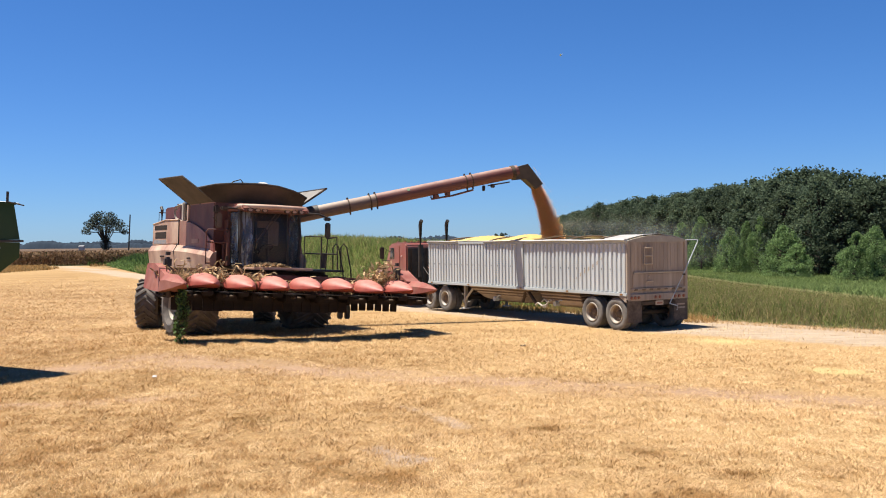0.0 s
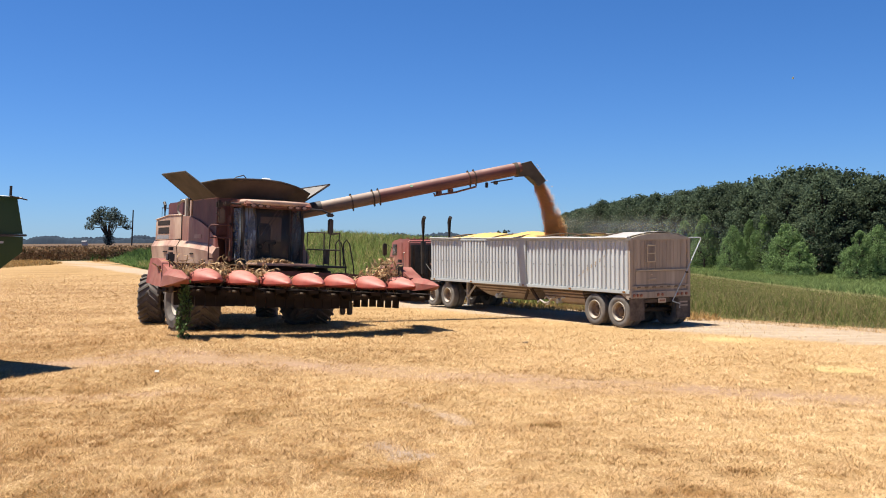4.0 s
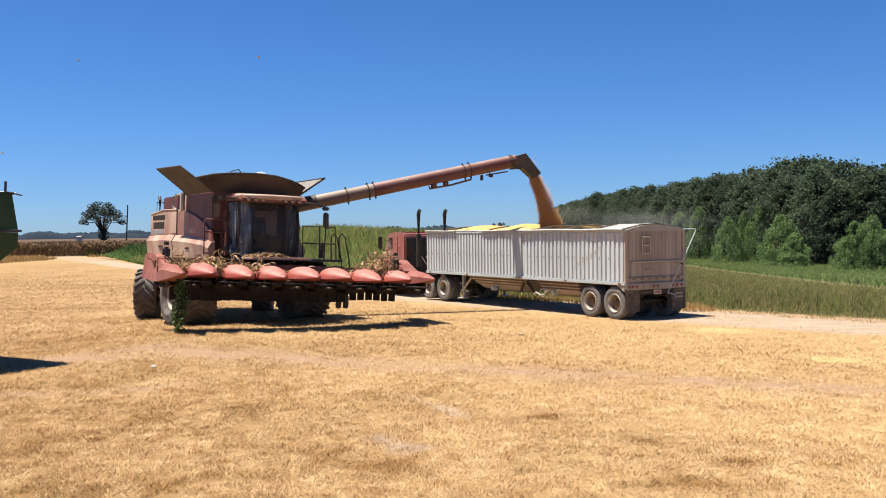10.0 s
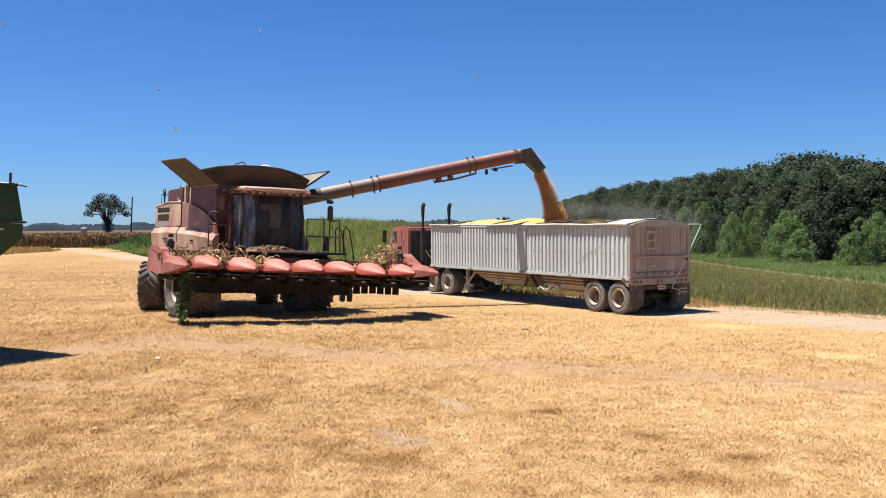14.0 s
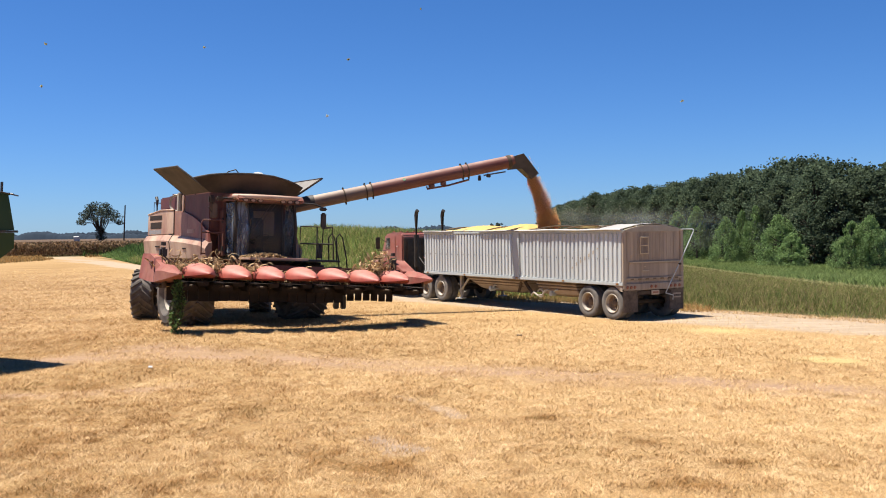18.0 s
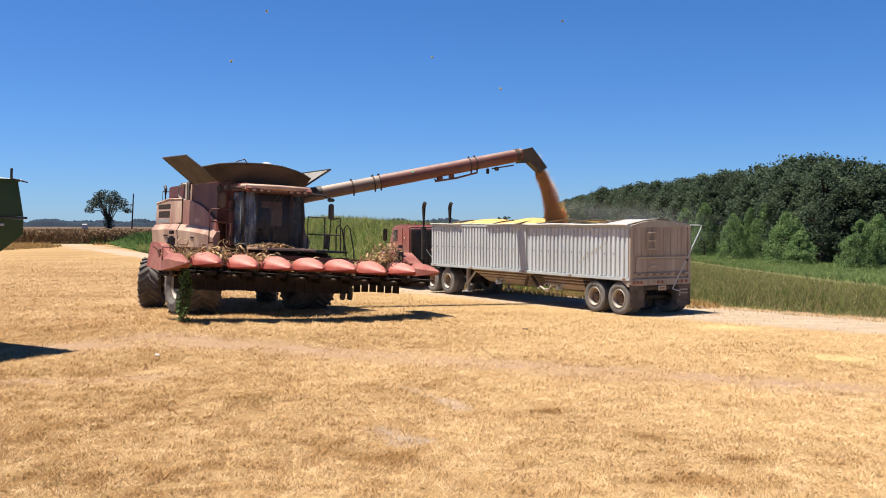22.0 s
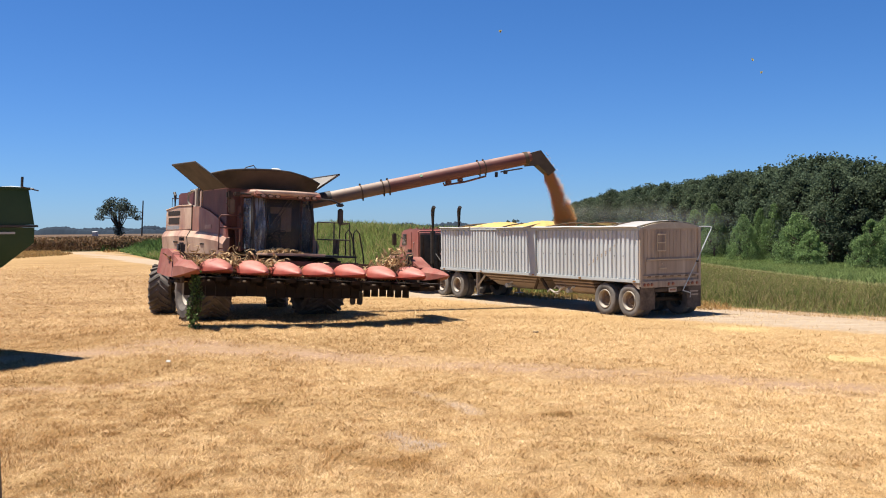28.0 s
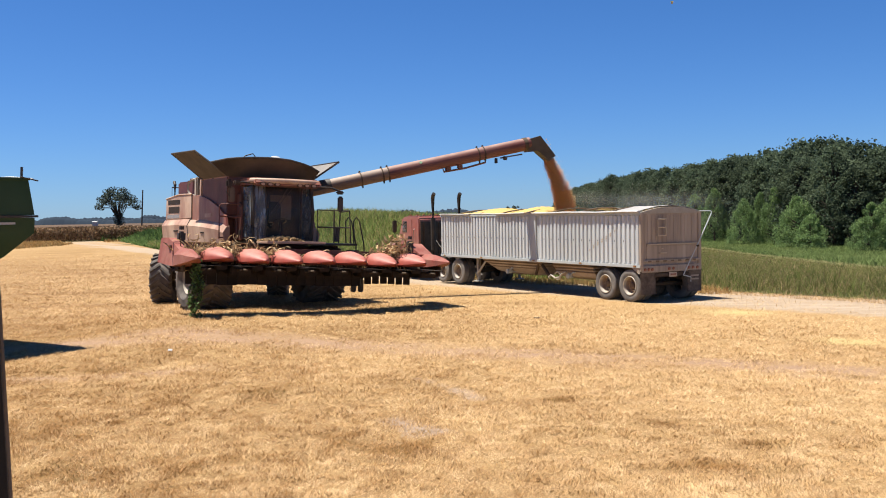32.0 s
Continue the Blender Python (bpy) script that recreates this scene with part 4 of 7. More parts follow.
def build_truck():
    """A day-cab road tractor; its origin is under the front drive axle."""
    root = thing("semi_truck", "dusty red conventional semi truck coupled to the trailer", "truck", TRUCK)
    for s in (-1, 1):
        part("frame_rail", box(bmesh.new(), s * 0.43, 1.6, 0.85, 0.1, 7.0, 0.26, 0.012), GRIME, root)
        part("fuel_tank", lathe(bmesh.new(), [(0.0001, -0.6), (0.31, -0.6), (0.33, -0.57), (0.33, 0.57), (0.31, 0.6), (0.0001, 0.6)], 0, 0, 0, 24), CHROME, root, "round fuel tank").matrix_basis = pose(s * 0.85, 2.5, 0.72, 0, 0, 90)
        for y in (0.0, -1.27):
            truck_wheel(root, s * 1.12, y, s)
        truck_wheel(root, s * 1.08, 5.3, s, False)
        st = part("exhaust_pipe", pipe(bmesh.new(), [(s * 0.68, 1.75, 0.9), (s * 0.68, 1.75, 3.6), (s * 0.68, 1.71, 3.74), (s * 0.68, 1.63, 3.82)], 0.085, 14), STACK, root, "tall black exhaust stack with a bent tip")
        part("heat_shield", pipe(bmesh.new(), [(s * 0.68, 1.75, 1.3), (s * 0.68, 1.75, 2.75)], 0.115, 14), STACK, st)
    for y in (0.0, -1.27):
        part("axle", rod(bmesh.new(), (-0.9, y, 0.52), (0.9, y, 0.52), 0.09), GRIME, root)
    part("fifth_wheel", box(bmesh.new(), 0, -0.55, 1.03, 0.9, 0.9, 0.12, 0.03), GRIME, root)
    before = set(root.children)
    w = 0.98
    prof = [(2.02, 1.05), (2.02, 2.72), (2.12, 2.81), (3.45, 2.81), (3.62, 2.74), (3.95, 1.98), (4.0, 1.80), (4.0, 1.0), (3.2, 0.9)]
    cab = part("cab", prism(bmesh.new(), prof, -w, w, 0.05), RED_TRUCK, root, "dusty red cab")
    part("roof_cap", box(bmesh.new(), 0, 2.8, 2.82, 1.7, 1.2, 0.06, 0.03), RED_TRUCK, cab)
    for x in (-0.7, -0.35, 0, 0.35, 0.7):
        part("roof_lamp", box(bmesh.new(), x, 3.3, 2.88, 0.1, 0.14, 0.06, 0.02), LAMP_AMBER, cab)
    for s in (-1, 1):
        door = part("door", box(bmesh.new(), s * (w + 0.006), 3.16, 1.86, 0.03, 0.98, 1.66, 0.012), RED_TRUCK, cab)
        bm = bmesh.new()
        slab(bm, [(s * (w + 0.028), 3.14, 2.1), (s * (w + 0.028), 3.60, 2.1), (s * (w + 0.028), 3.50, 2.6), (s * (w + 0.028), 3.14, 2.6)], 0.012)
        part("side_window", bm, GLASS_DARK, door)
        part("door_handle", box(bmesh.new(), s * (w + 0.04), 2.62, 1.72, 0.03, 0.14, 0.03, 0.008), CHROME, door)
        part("grab_rail", pipe(bmesh.new(), [(s * (w + 0.01), 2.42, 1.3), (s * (w + 0.07), 2.42, 1.35), (s * (w + 0.07), 2.42, 2.2), (s * (w + 0.01), 2.42, 2.25)], 0.018), CHROME, cab)
        arm = part("mirror_arm", pipe(bmesh.new(), [(s * w, 3.55, 2.4), (s * (w + 0.42), 3.6, 2.68), (s * (w + 0.42), 3.6, 2.02), (s * w, 3.6, 2.0)], 0.02), BLACK, root)
        part("mirror", box(bmesh.new(), s * (w + 0.42), 3.6, 2.36, 0.22, 0.08, 0.55, 0.03), BLACK, arm, "black side mirror")
        part("step", box(bmesh.new(), s * 0.98, 3.1, 0.62, 0.22, 0.8, 0.05, 0.01), CHROME, root)
    # dark panel with ribs added to stand for the shaded back of the cab
    back_panel = part("headache_rack", box(bmesh.new(), 0, 1.96, 1.80, 1.86, 0.06, 1.56, 0.015), BLACK, cab, "dark panel standing for the shaded cab back")
    for x in (-0.78, -0.4, 0.0, 0.4, 0.78):
        part("rack_post", box(bmesh.new(), x, 1.915, 1.80, 0.06, 0.04, 1.5, 0.01), GRIME, back_panel)
    bm = bmesh.new()
    slab(bm, [(-0.85, 3.70, 2.62), (0.85, 3.70, 2.62), (0.85, 3.99, 2.02), (-0.85, 3.99, 2.02)], 0.012)
    part("windscreen", bm, GLASS_DARK, cab)
    bm = bmesh.new()
    loft(bm, [[(-a, y, 0.75), (-a, y, z - 0.18), (-a * 0.7, y, z), (a * 0.7, y, z), (a, y, z - 0.18), (a, y, 0.75)] for y, a, z in ((4.0, 0.8, 1.78), (4.9, 0.72, 1.70), (5.9, 0.62, 1.58), (6.0, 0.58, 1.5))])
    hood = part("hood", bm, RED_TRUCK, root, "long red hood")
    part("grille", box(bmesh.new(), 0, 6.02, 1.12, 1.0, 0.05, 0.7, 0.02), CHROME, hood)
    part("bumper", box(bmesh.new(), 0, 6.25, 0.55, 2.3, 0.2, 0.35, 0.05), CHROME, root)
    for s in (-1, 1):
        bm = bmesh.new()
        arc = [(5.3 + 0.68 * math.cos(a), 0.55 + 0.62 * math.sin(a)) for a in np.linspace(0.1, math.pi - 0.1, 9)]
        loft(bm, [[(x, y, z) for y, z in arc] + [(x, y, z - 0.05) for y, z in arc[::-1]] for x in (s * 0.62, s * 1.2)])
        part("front_fender", bm, RED_TRUCK, root)
        part("headlamp", box(bmesh.new(), s * 0.85, 5.95, 1.0, 0.3, 0.12, 0.22, 0.04), LAMP_CLEAR, root)
    for ob in set(root.children) - before:
        ob.matrix_basis = pose(0, 0.5, 0) @ ob.matrix_basis
    # air hoses between cab and trailer
    for x, m in ((-0.25, BLACK), (0.0, LAMP_RED), (0.25, BLACK)):
        pts = [(x, 2.3 - 2.25 * t, 1.75 - 0.55 * math.sin(math.pi * t)) for t in np.linspace(0, 1, 9)]
        part("air_hose", pipe(bmesh.new(), pts, 0.02), m, root)


build_trailer()
build_tarp()
build_load()
build_truck()

# ---- combine harvester ----
COMBINE = pose(-6.06, 32.0, 0.0, 0, -2.4, 212)
INTO = COMBINE.inverted()
ROWS_APART = 1.016
HEAD = pose(0, 0.53, -0.12, 0, -1.35, 0)


def snout_mesh(length=1.37, w=0.45, h=0.36, drop=0.06):
    """A row snout: a low arched hood that narrows to a point held level."""
    rings = []
    for t, kw, kh, dz in ((0, 0.8, 0.85, 0.0), (0.1, 0.95, 0.96, 0.0), (0.3, 1.0, 1.0, 0.0), (0.5, 0.9, 0.86, 0.0), (0.68, 0.68, 0.64, 0.015), (0.84, 0.4, 0.36, 0.035), (0.95, 0.16, 0.16, 0.05), (1.0, 0.04, 0.05, drop)):
        ring = [(w * kw * math.cos(a), t * length, dz + h * kh * math.sin(a) ** 0.85) for a in np.linspace(0, math.pi, 13)]
        ring += [(-w * kw * 0.9, t * length, dz - 0.06 * kh), (w * kw * 0.9, t * length, dz - 0.06 * kh)]
        rings.append(ring)
    return loft(bmesh.new(), rings)


def build_combine():
    root = thing("combine_harvester", "dusty faded red combine with corn header, auger swung out", "combine harvester", COMBINE)
    # chassis and body core
    part("chassis", box(bmesh.new(), 0, -2.0, 1.55, 1.9, 6.4, 0.9, 0.05), GRIME, root)
    part("body_core", box(bmesh.new(), 0, -2.3, 2.75, 2.7, 5.0, 1.7, 0.06), RED_DARK, root, "dark red inner body")
    # right side shields: rear cream panel, arched front panel, lower bulge
    for s in (1, -1):
        x = 1.50 * s
        rear = [(-5.95, 2.85), (-5.9, 3.62), (-4.4, 3.74), (-2.82, 3.72), (-2.82, 2.9)]
        sh = part("rear_side_shield", prism(bmesh.new(), rear, x - 0.04, x + 0.06, 0.02), CREAM, root, "dust-covered pale side shield")
        # openings are dark plates, the shade inside them put into the colour
        part("vent_opening", box(bmesh.new(), x + s * 0.055, -4.9, 3.50, 0.03, 1.5, 0.17, 0.01), SLAT, sh)
        part("vent_opening", box(bmesh.new(), x + s * 0.055, -4.9, 3.22, 0.03, 1.35, 0.24, 0.01), SLAT, sh)
        part("lettering_bar", box(bmesh.new(), x + s * 0.058, -5.0, 2.98, 0.012, 1.5, 0.14, 0.004), LAMP_CLEAR, sh)
        arch = [(-2.76, 2.85), (-2.76, 3.70)] + [(-2.76 + 3.5 * t, 2.85 + 0.85 * math.cos(t * math.pi / 2) ** 0.75) for t in np.linspace(0.12, 0.97, 9)] + [(0.78, 2.6)]
        fr = part("front_side_shield", prism(bmesh.new(), arch, x - 0.04, x + 0.05, 0.015), RED, root, "curved dusty red side shield")
        part("number_badge", box(bmesh.new(), x + s * 0.06, -1.0, 2.98, 0.012, 0.7, 0.13, 0.004), CREAM, fr)
        bm = bmesh.new()
        loft(bm, [[(x - s * 0.05, y, z0), (x + s * b, y, z0 - 0.02), (x + s * (b + 0.12), y, z0 - 0.22), (x + s * (b + 0.06), y, 2.08), (x - s * 0.05, y, 2.05)] for y, z0, b in ((-6.05, 2.86, 0.06), (-3.6, 2.89, 0.1), (-1.4, 2.82, 0.1), (0.3, 2.72, 0.08), (0.8, 2.62, 0.06))])
        part("lower_side_shield", bm, CREAM, root, "bulging pale lower shield")
        part("shield_seam", box(bmesh.new(), x + s * 0.05, -2.79, 3.28, 0.05, 0.03, 0.9), BLACK, root)
        bm = bmesh.new()
        pipe(bm, [(x + s * 0.06, -2.79, 2.88), (x + s * 0.11, -2.79, 2.85), (x + s * 0.225, -2.79, 2.64), (x + s * 0.165, -2.79, 2.1)], 0.018, 6)
        part("shield_seam", bm, BLACK, root)
        for y, z, w in ((-4.2, 2.45, 0.5), (-1.2, 2.4, 0.36)):
            part("shield_latch", box(bmesh.new(), x + s * 0.2, y, z, 0.03, w, 0.05, 0.01), SLAT, root)
        part("shield_lip", pipe(bmesh.new(), [(x + s * 0.055, -5.9, 3.64), (x + s * 0.055, -4.4, 3.76), (x + s * 0.055, -2.82, 3.74)], 0.028, 8), CREAM, sh)
    # hind part
    bm = bmesh.new()
    loft(bm, [[(-a, y, z0), (a, y, z0), (a, y, z1), (-a, y, z1)] for y, a, z0, z1 in ((-5.0, 1.4, 1.5, 3.55), (-6.0, 1.35, 1.5, 3.4), (-6.6, 1.2, 1.7, 2.8))])
    part("rear_hood", bm, RED, root)
    part("engine_deck", box(bmesh.new(), 0, -3.4, 3.75, 2.6, 2.9, 0.3, 0.05), RED_DARK, root)
    part("air_screen_box", box(bmesh.new(), 1.05, -3.3, 4.0, 0.75, 1.0, 0.66, 0.08), RED_DEEP, root, "boxy dark red engine air intake")
    part("intake_post", box(bmesh.new(), 1.46, -2.55, 4.0, 0.12, 0.24, 0.68, 0.04), RIM, root, "pale upright post")
    part("screen_face", box(bmesh.new(), 0.95, -4.6, 3.98, 0.7, 1.4, 0.56, 0.05), RED_DEEP, root)
    part("fan_guard", lathe(bmesh.new(), [(0.30, 0.0), (0.33, 0.05), (0.30, 0.1), (0.24, 0.06), (0.30, 0.0)], 0, 0, 0, 24), RIM, root, "pale curved fan guard").matrix_basis = pose(1.38, -3.0, 3.98, 0, 0, 30)
    part("intake_scoop", lathe(bmesh.new(), [(0.02, -0.3), (0.28, -0.3), (0.3, -0.26), (0.3, 0.3)], 0, 0, 0, 20), BLACK, root).matrix_basis = pose(1.05, -2.5, 3.95, 0, 0, 0)
    part("exhaust_pipe", pipe(bmesh.new(), [(1.3, -5.7, 3.5), (1.3, -5.7, 4.2), (1.3, -5.8, 4.3)], 0.06), BLACK, root, "black exhaust pipe")
    part("rear_rail", pipe(bmesh.new(), [(1.35, -5.9, 3.5), (1.35, -5.9, 4.1), (0.2, -5.9, 4.1)], 0.02), BLACK, root)
    # grain tank
    tank = part("grain_tank", box(bmesh.new(), 0, -0.66, 3.6, 2.96, 2.52, 1.26, 0.04), RED_DARK, root, "dark red grain tank wall")
    part("tank_seam", box(bmesh.new(), 1.46, -0.9, 3.8, 0.03, 0.03, 1.0), BLACK, tank)
    part("tank_rear_post", box(bmesh.new(), 1.44, -2.0, 3.95, 0.14, 0.24, 0.62, 0.04), CREAM, tank)
    zt = 4.23
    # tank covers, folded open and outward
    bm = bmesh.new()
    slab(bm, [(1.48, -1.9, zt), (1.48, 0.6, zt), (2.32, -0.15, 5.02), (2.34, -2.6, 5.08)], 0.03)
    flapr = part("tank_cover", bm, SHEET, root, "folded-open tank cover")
    part("cover_rim", pipe(bmesh.new(), [(1.48, 0.6, zt), (2.32, -0.15, 5.03), (2.34, -2.6, 5.09), (1.48, -1.9, zt)], 0.032), BLACK, flapr)
    bm = bmesh.new()
    top = [(2.16 - 3.70 * t, 0.98 + 0.1 * math.sin(math.pi * t), float(np.interp(t, [0, 0.15, 0.32, 0.55, 0.72, 0.9, 1], [4.60, 4.74, 4.81, 4.84, 4.80, 4.66, 4.48]))) for t in np.linspace(0, 1, 15)]
    bot = [(1.5 - 3.0 * t, 0.58, zt - 0.02) for t in np.linspace(0, 1, 15)]
    loft(bm, [[a, b, Vector(b) + Vector((0, 0.03, 0)), Vector(a) + Vector((0, 0.03, 0))] for a, b in zip(top, bot)])
    flapf = part("tank_cover", bm, SHEET, root, "wide curved front tank cover")
    part("cover_rim", pipe(bmesh.new(), top, 0.036), BLACK, flapf)
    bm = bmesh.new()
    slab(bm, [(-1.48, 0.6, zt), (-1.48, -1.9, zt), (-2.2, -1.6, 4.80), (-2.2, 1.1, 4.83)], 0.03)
    # sun on this flap put into a paler grey than the dark covers
    flapl = part("tank_cover", bm, COVER, root, "folded-open tank cover, sunlight in its pale grey")
    part("cover_rim", pipe(bmesh.new(), [(-1.48, 0.6, zt), (-2.2, 1.1, 4.84), (-2.2, -1.6, 4.81)], 0.034), BLACK, flapl)
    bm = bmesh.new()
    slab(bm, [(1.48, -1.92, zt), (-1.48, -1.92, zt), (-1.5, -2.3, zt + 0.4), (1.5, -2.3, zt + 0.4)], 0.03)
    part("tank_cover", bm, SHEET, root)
    part("beacon_dome", lathe(bmesh.new(), [(0.0001, 0.14), (0.12, 0.12), (0.2, 0.06), (0.22, 0.0), (0.2, -0.04), (0.0001, -0.05)], 0, 0, 0, 20), WHITE, root, "white satellite receiver dome").matrix_basis = pose(-0.05, 0.80, 4.80, 0, -90, 0)
    part("cover_handle", pipe(bmesh.new(), [(1.15, 0.95, 4.74), (1.0, 0.9, 4.88), (0.75, 0.9, 4.96), (0.65, 0.95, 4.82)], 0.018), BLACK, root)
    # cab
    before = set(root.children)
    part("cab_floor", box(bmesh.new(), 0, 1.25, 2.2, 2.0, 1.6, 0.16, 0.04), BLACK, root)
    for x, y0, y1 in ((0.98, 1.95, 2.0), (-0.98, 1.95, 2.0)):
        part("cab_pillar", pipe(bmesh.new(), [(x, y0, 2.25), (x * 1.04, y1 + 0.06, 3.2), (x * 1.02, y1 - 0.06, 4.0)], 0.05), BLACK, root)
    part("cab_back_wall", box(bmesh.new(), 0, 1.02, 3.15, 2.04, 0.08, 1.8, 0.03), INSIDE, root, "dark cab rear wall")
    part("rear_hatch", box(bmesh.new(), -0.3, 1.08, 3.35, 0.75, 0.04, 0.8, 0.03), TAN_DARK, root)
    part("side_trim", box(bmesh.new(), 0.72, 1.08, 3.2, 0.3, 0.04, 1.4, 0.03), TAN_DARK, root)
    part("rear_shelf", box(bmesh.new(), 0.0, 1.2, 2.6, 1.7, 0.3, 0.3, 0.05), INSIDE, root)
    for s in (1, -1):
        part("rear_pillar_panel", box(bmesh.new(), s * 1.04, 1.0, 3.15, 0.06, 0.36, 1.75, 0.02), RED_DARK, root)
    rings = []
    for z, by in ((2.28, 0.0), (2.8, 0.07), (3.4, 0.06), (3.98, -0.06)):
        rings.append([(1.0 * math.cos(a), 1.86 + by + 0.26 * math.sin(a) ** 0.7, z) for a in np.linspace(0.0, math.pi, 15)])
    bm = bmesh.new()
    vs = [[bm.verts.new(p) for p in r] for r in rings]
    for u, v in zip(vs, vs[1:]):
        for i in range(4, 14):
            bm.faces.new((u[i], u[i + 1], v[i + 1], v[i]))
    bmesh.ops.delete(bm, geom=[v for v in bm.verts if not v.link_faces], context="VERTS")
    part("windscreen", bm, GLASS, root, "dusty curved windscreen")
    # pane split off the windscreen to carry the painted sky reflection
    bm = bmesh.new()
    vs = [[bm.verts.new(p) for p in r[:5]] for r in rings]
    for u, v in zip(vs, vs[1:]):
        for i in range(4):
            bm.faces.new((u[i], u[i + 1], v[i + 1], v[i]))
    part("corner_pane", bm, GLASS_SKY, root, "dusty corner pane with the sky's reflection in its colour")
    part("glass_joint", pipe(bmesh.new(), [r[4] for r in rings], 0.022), BLACK, root)
    for s in (1, -1):
        bm = bmesh.new()
        slab(bm, [(s * 1.02, 1.2, 2.3), (s * 1.02, 1.86, 2.3), (s * 1.02, 1.84, 3.96), (s * 1.02, 1.2, 3.96)], 0.012)
        part("side_window", bm, GLASS_SKY, root)
    part("cab_door", box(bmesh.new(), 1.12, 1.0, 3.0, 0.05, 0.6, 1.5, 0.03), RED_DARK, root, "dusty dark red cab side panel")
    for z in (2.5, 3.4):
        part("door_hinge", box(bmesh.new(), 1.16, 1.28, z, 0.06, 0.1, 0.16, 0.015), BLACK, root)
    for x in (-0.95, -0.5, 0.9):
        part("drain_hose", pipe(bmesh.new(), [(x, 2.16, 4.0), (x + 0.02, 2.2, 3.4), (x, 2.17, 2.6), (x - 0.02, 2.1, 2.25)], 0.013), BLACK, root)
    roof = part("cab_roof", box(bmesh.new(), 0, 1.35, 4.12, 2.3, 1.95, 0.22, 0.09), RED, root, "dusty red cab roof")
    bm = pipe(bmesh.new(), [(-1.12, 2.1, 4.12), (-1.06, 2.30, 4.12), (-0.6, 2.40, 4.125), (0, 2.42, 4.13), (0.6, 2.40, 4.125), (1.06, 2.30, 4.12), (1.12, 2.1, 4.12)], 0.085, 14)
    part("roof_brow", bm, CREAM, roof, "rounded salmon red roof edge")
    part("roof_visor", box(bmesh.new(), 0, 2.36, 4.09, 2.26, 0.22, 0.12, 0.05, Matrix.Rotation(radians(-55), 4, "X")), RED, roof)
    part("roof_lip", box(bmesh.new(), 0, 2.30, 4.0, 2.1, 0.1, 0.10, 0.03), RED_DARK, roof)
    for x in (0.86, 0.62, 0.38, -0.38, -0.62, -0.86):
        bm = rod(bmesh.new(), (0, -0.03, 0), (0, 0.03, 0), 0.075, seg=18)
        lamp = part("work_lamp", bm, GRIME, roof)
        lamp.matrix_basis = pose(x, 2.43, 4.02) @ Matrix.Diagonal((1.35, 1, 0.8, 1))
        part("lamp_lens", rod(bmesh.new(), (0, 0.02, 0), (0, 0.04, 0), 0.05, seg=16), CREAM, lamp)
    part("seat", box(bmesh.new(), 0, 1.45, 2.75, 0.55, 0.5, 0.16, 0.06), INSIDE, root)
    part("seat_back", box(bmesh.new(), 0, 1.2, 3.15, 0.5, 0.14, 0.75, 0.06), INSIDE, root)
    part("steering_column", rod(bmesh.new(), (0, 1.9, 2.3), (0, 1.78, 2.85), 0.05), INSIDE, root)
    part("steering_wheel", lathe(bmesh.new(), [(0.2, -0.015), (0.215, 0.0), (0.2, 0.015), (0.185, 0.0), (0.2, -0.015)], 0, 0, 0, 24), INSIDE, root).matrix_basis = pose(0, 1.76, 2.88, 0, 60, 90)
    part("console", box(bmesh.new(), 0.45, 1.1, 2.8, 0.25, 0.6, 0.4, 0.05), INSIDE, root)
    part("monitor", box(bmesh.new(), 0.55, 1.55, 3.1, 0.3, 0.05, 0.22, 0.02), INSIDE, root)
    part("wiper", pipe(bmesh.new(), [(-0.1, 2.2, 3.95), (0.25, 2.24, 3.5), (0.5, 2.2, 3.1)], 0.014), BLACK, root)
    part("wiper", pipe(bmesh.new(), [(-0.25, 2.2, 3.95), (0.1, 2.24, 3.55), (0.3, 2.22, 3.2)], 0.012), BLACK, root)
    # mirrors
    arm = part("mirror_arm", pipe(bmesh.new(), [(1.05, 2.1, 4.05), (1.4, 2.2, 4.06), (1.66, 2.2, 4.05)], 0.03), BLACK, root)
    part("mirror_joint", box(bmesh.new(), 1.6, 2.2, 4.04, 0.24, 0.14, 0.14, 0.04), GRIME, arm)
    part("mirror_joint", box(bmesh.new(), 1.86, 2.2, 4.0, 0.2, 0.16, 0.26, 0.05), GRIME, arm)
    part("mirror_stay", pipe(bmesh.new(), [(1.86, 2.2, 3.95), (1.95, 2.2, 3.75), (1.8, 2.2, 3.55)], 0.022), BLACK, arm)
    part("mirror", box(bmesh.new(), 1.78, 2.2, 3.66, 0.22, 0.09, 0.46, 0.04), TAN_DARK, arm, "dusty wing mirror")
    arm = part("mirror_arm", pipe(bmesh.new(), [(-1.05, 2.1, 4.02), (-1.6, 2.2, 4.0), (-1.9, 2.2, 3.9)], 0.03), BLACK, root)
    part("mirror_joint", box(bmesh.new(), -1.9, 2.2, 3.86, 0.26, 0.14, 0.12, 0.04), BLACK, arm)
    part("mirror", box(bmesh.new(), -1.92, 2.2, 3.48, 0.2, 0.09, 0.52, 0.04), BLACK, arm, "black wing mirror")
    # platform with rails and a ladder on the far side, a grab rail on the near side
    part("platform", box(bmesh.new(), -1.85, 1.2, 2.16, 1.6, 1.7, 0.07, 0.015), BLACK, root)
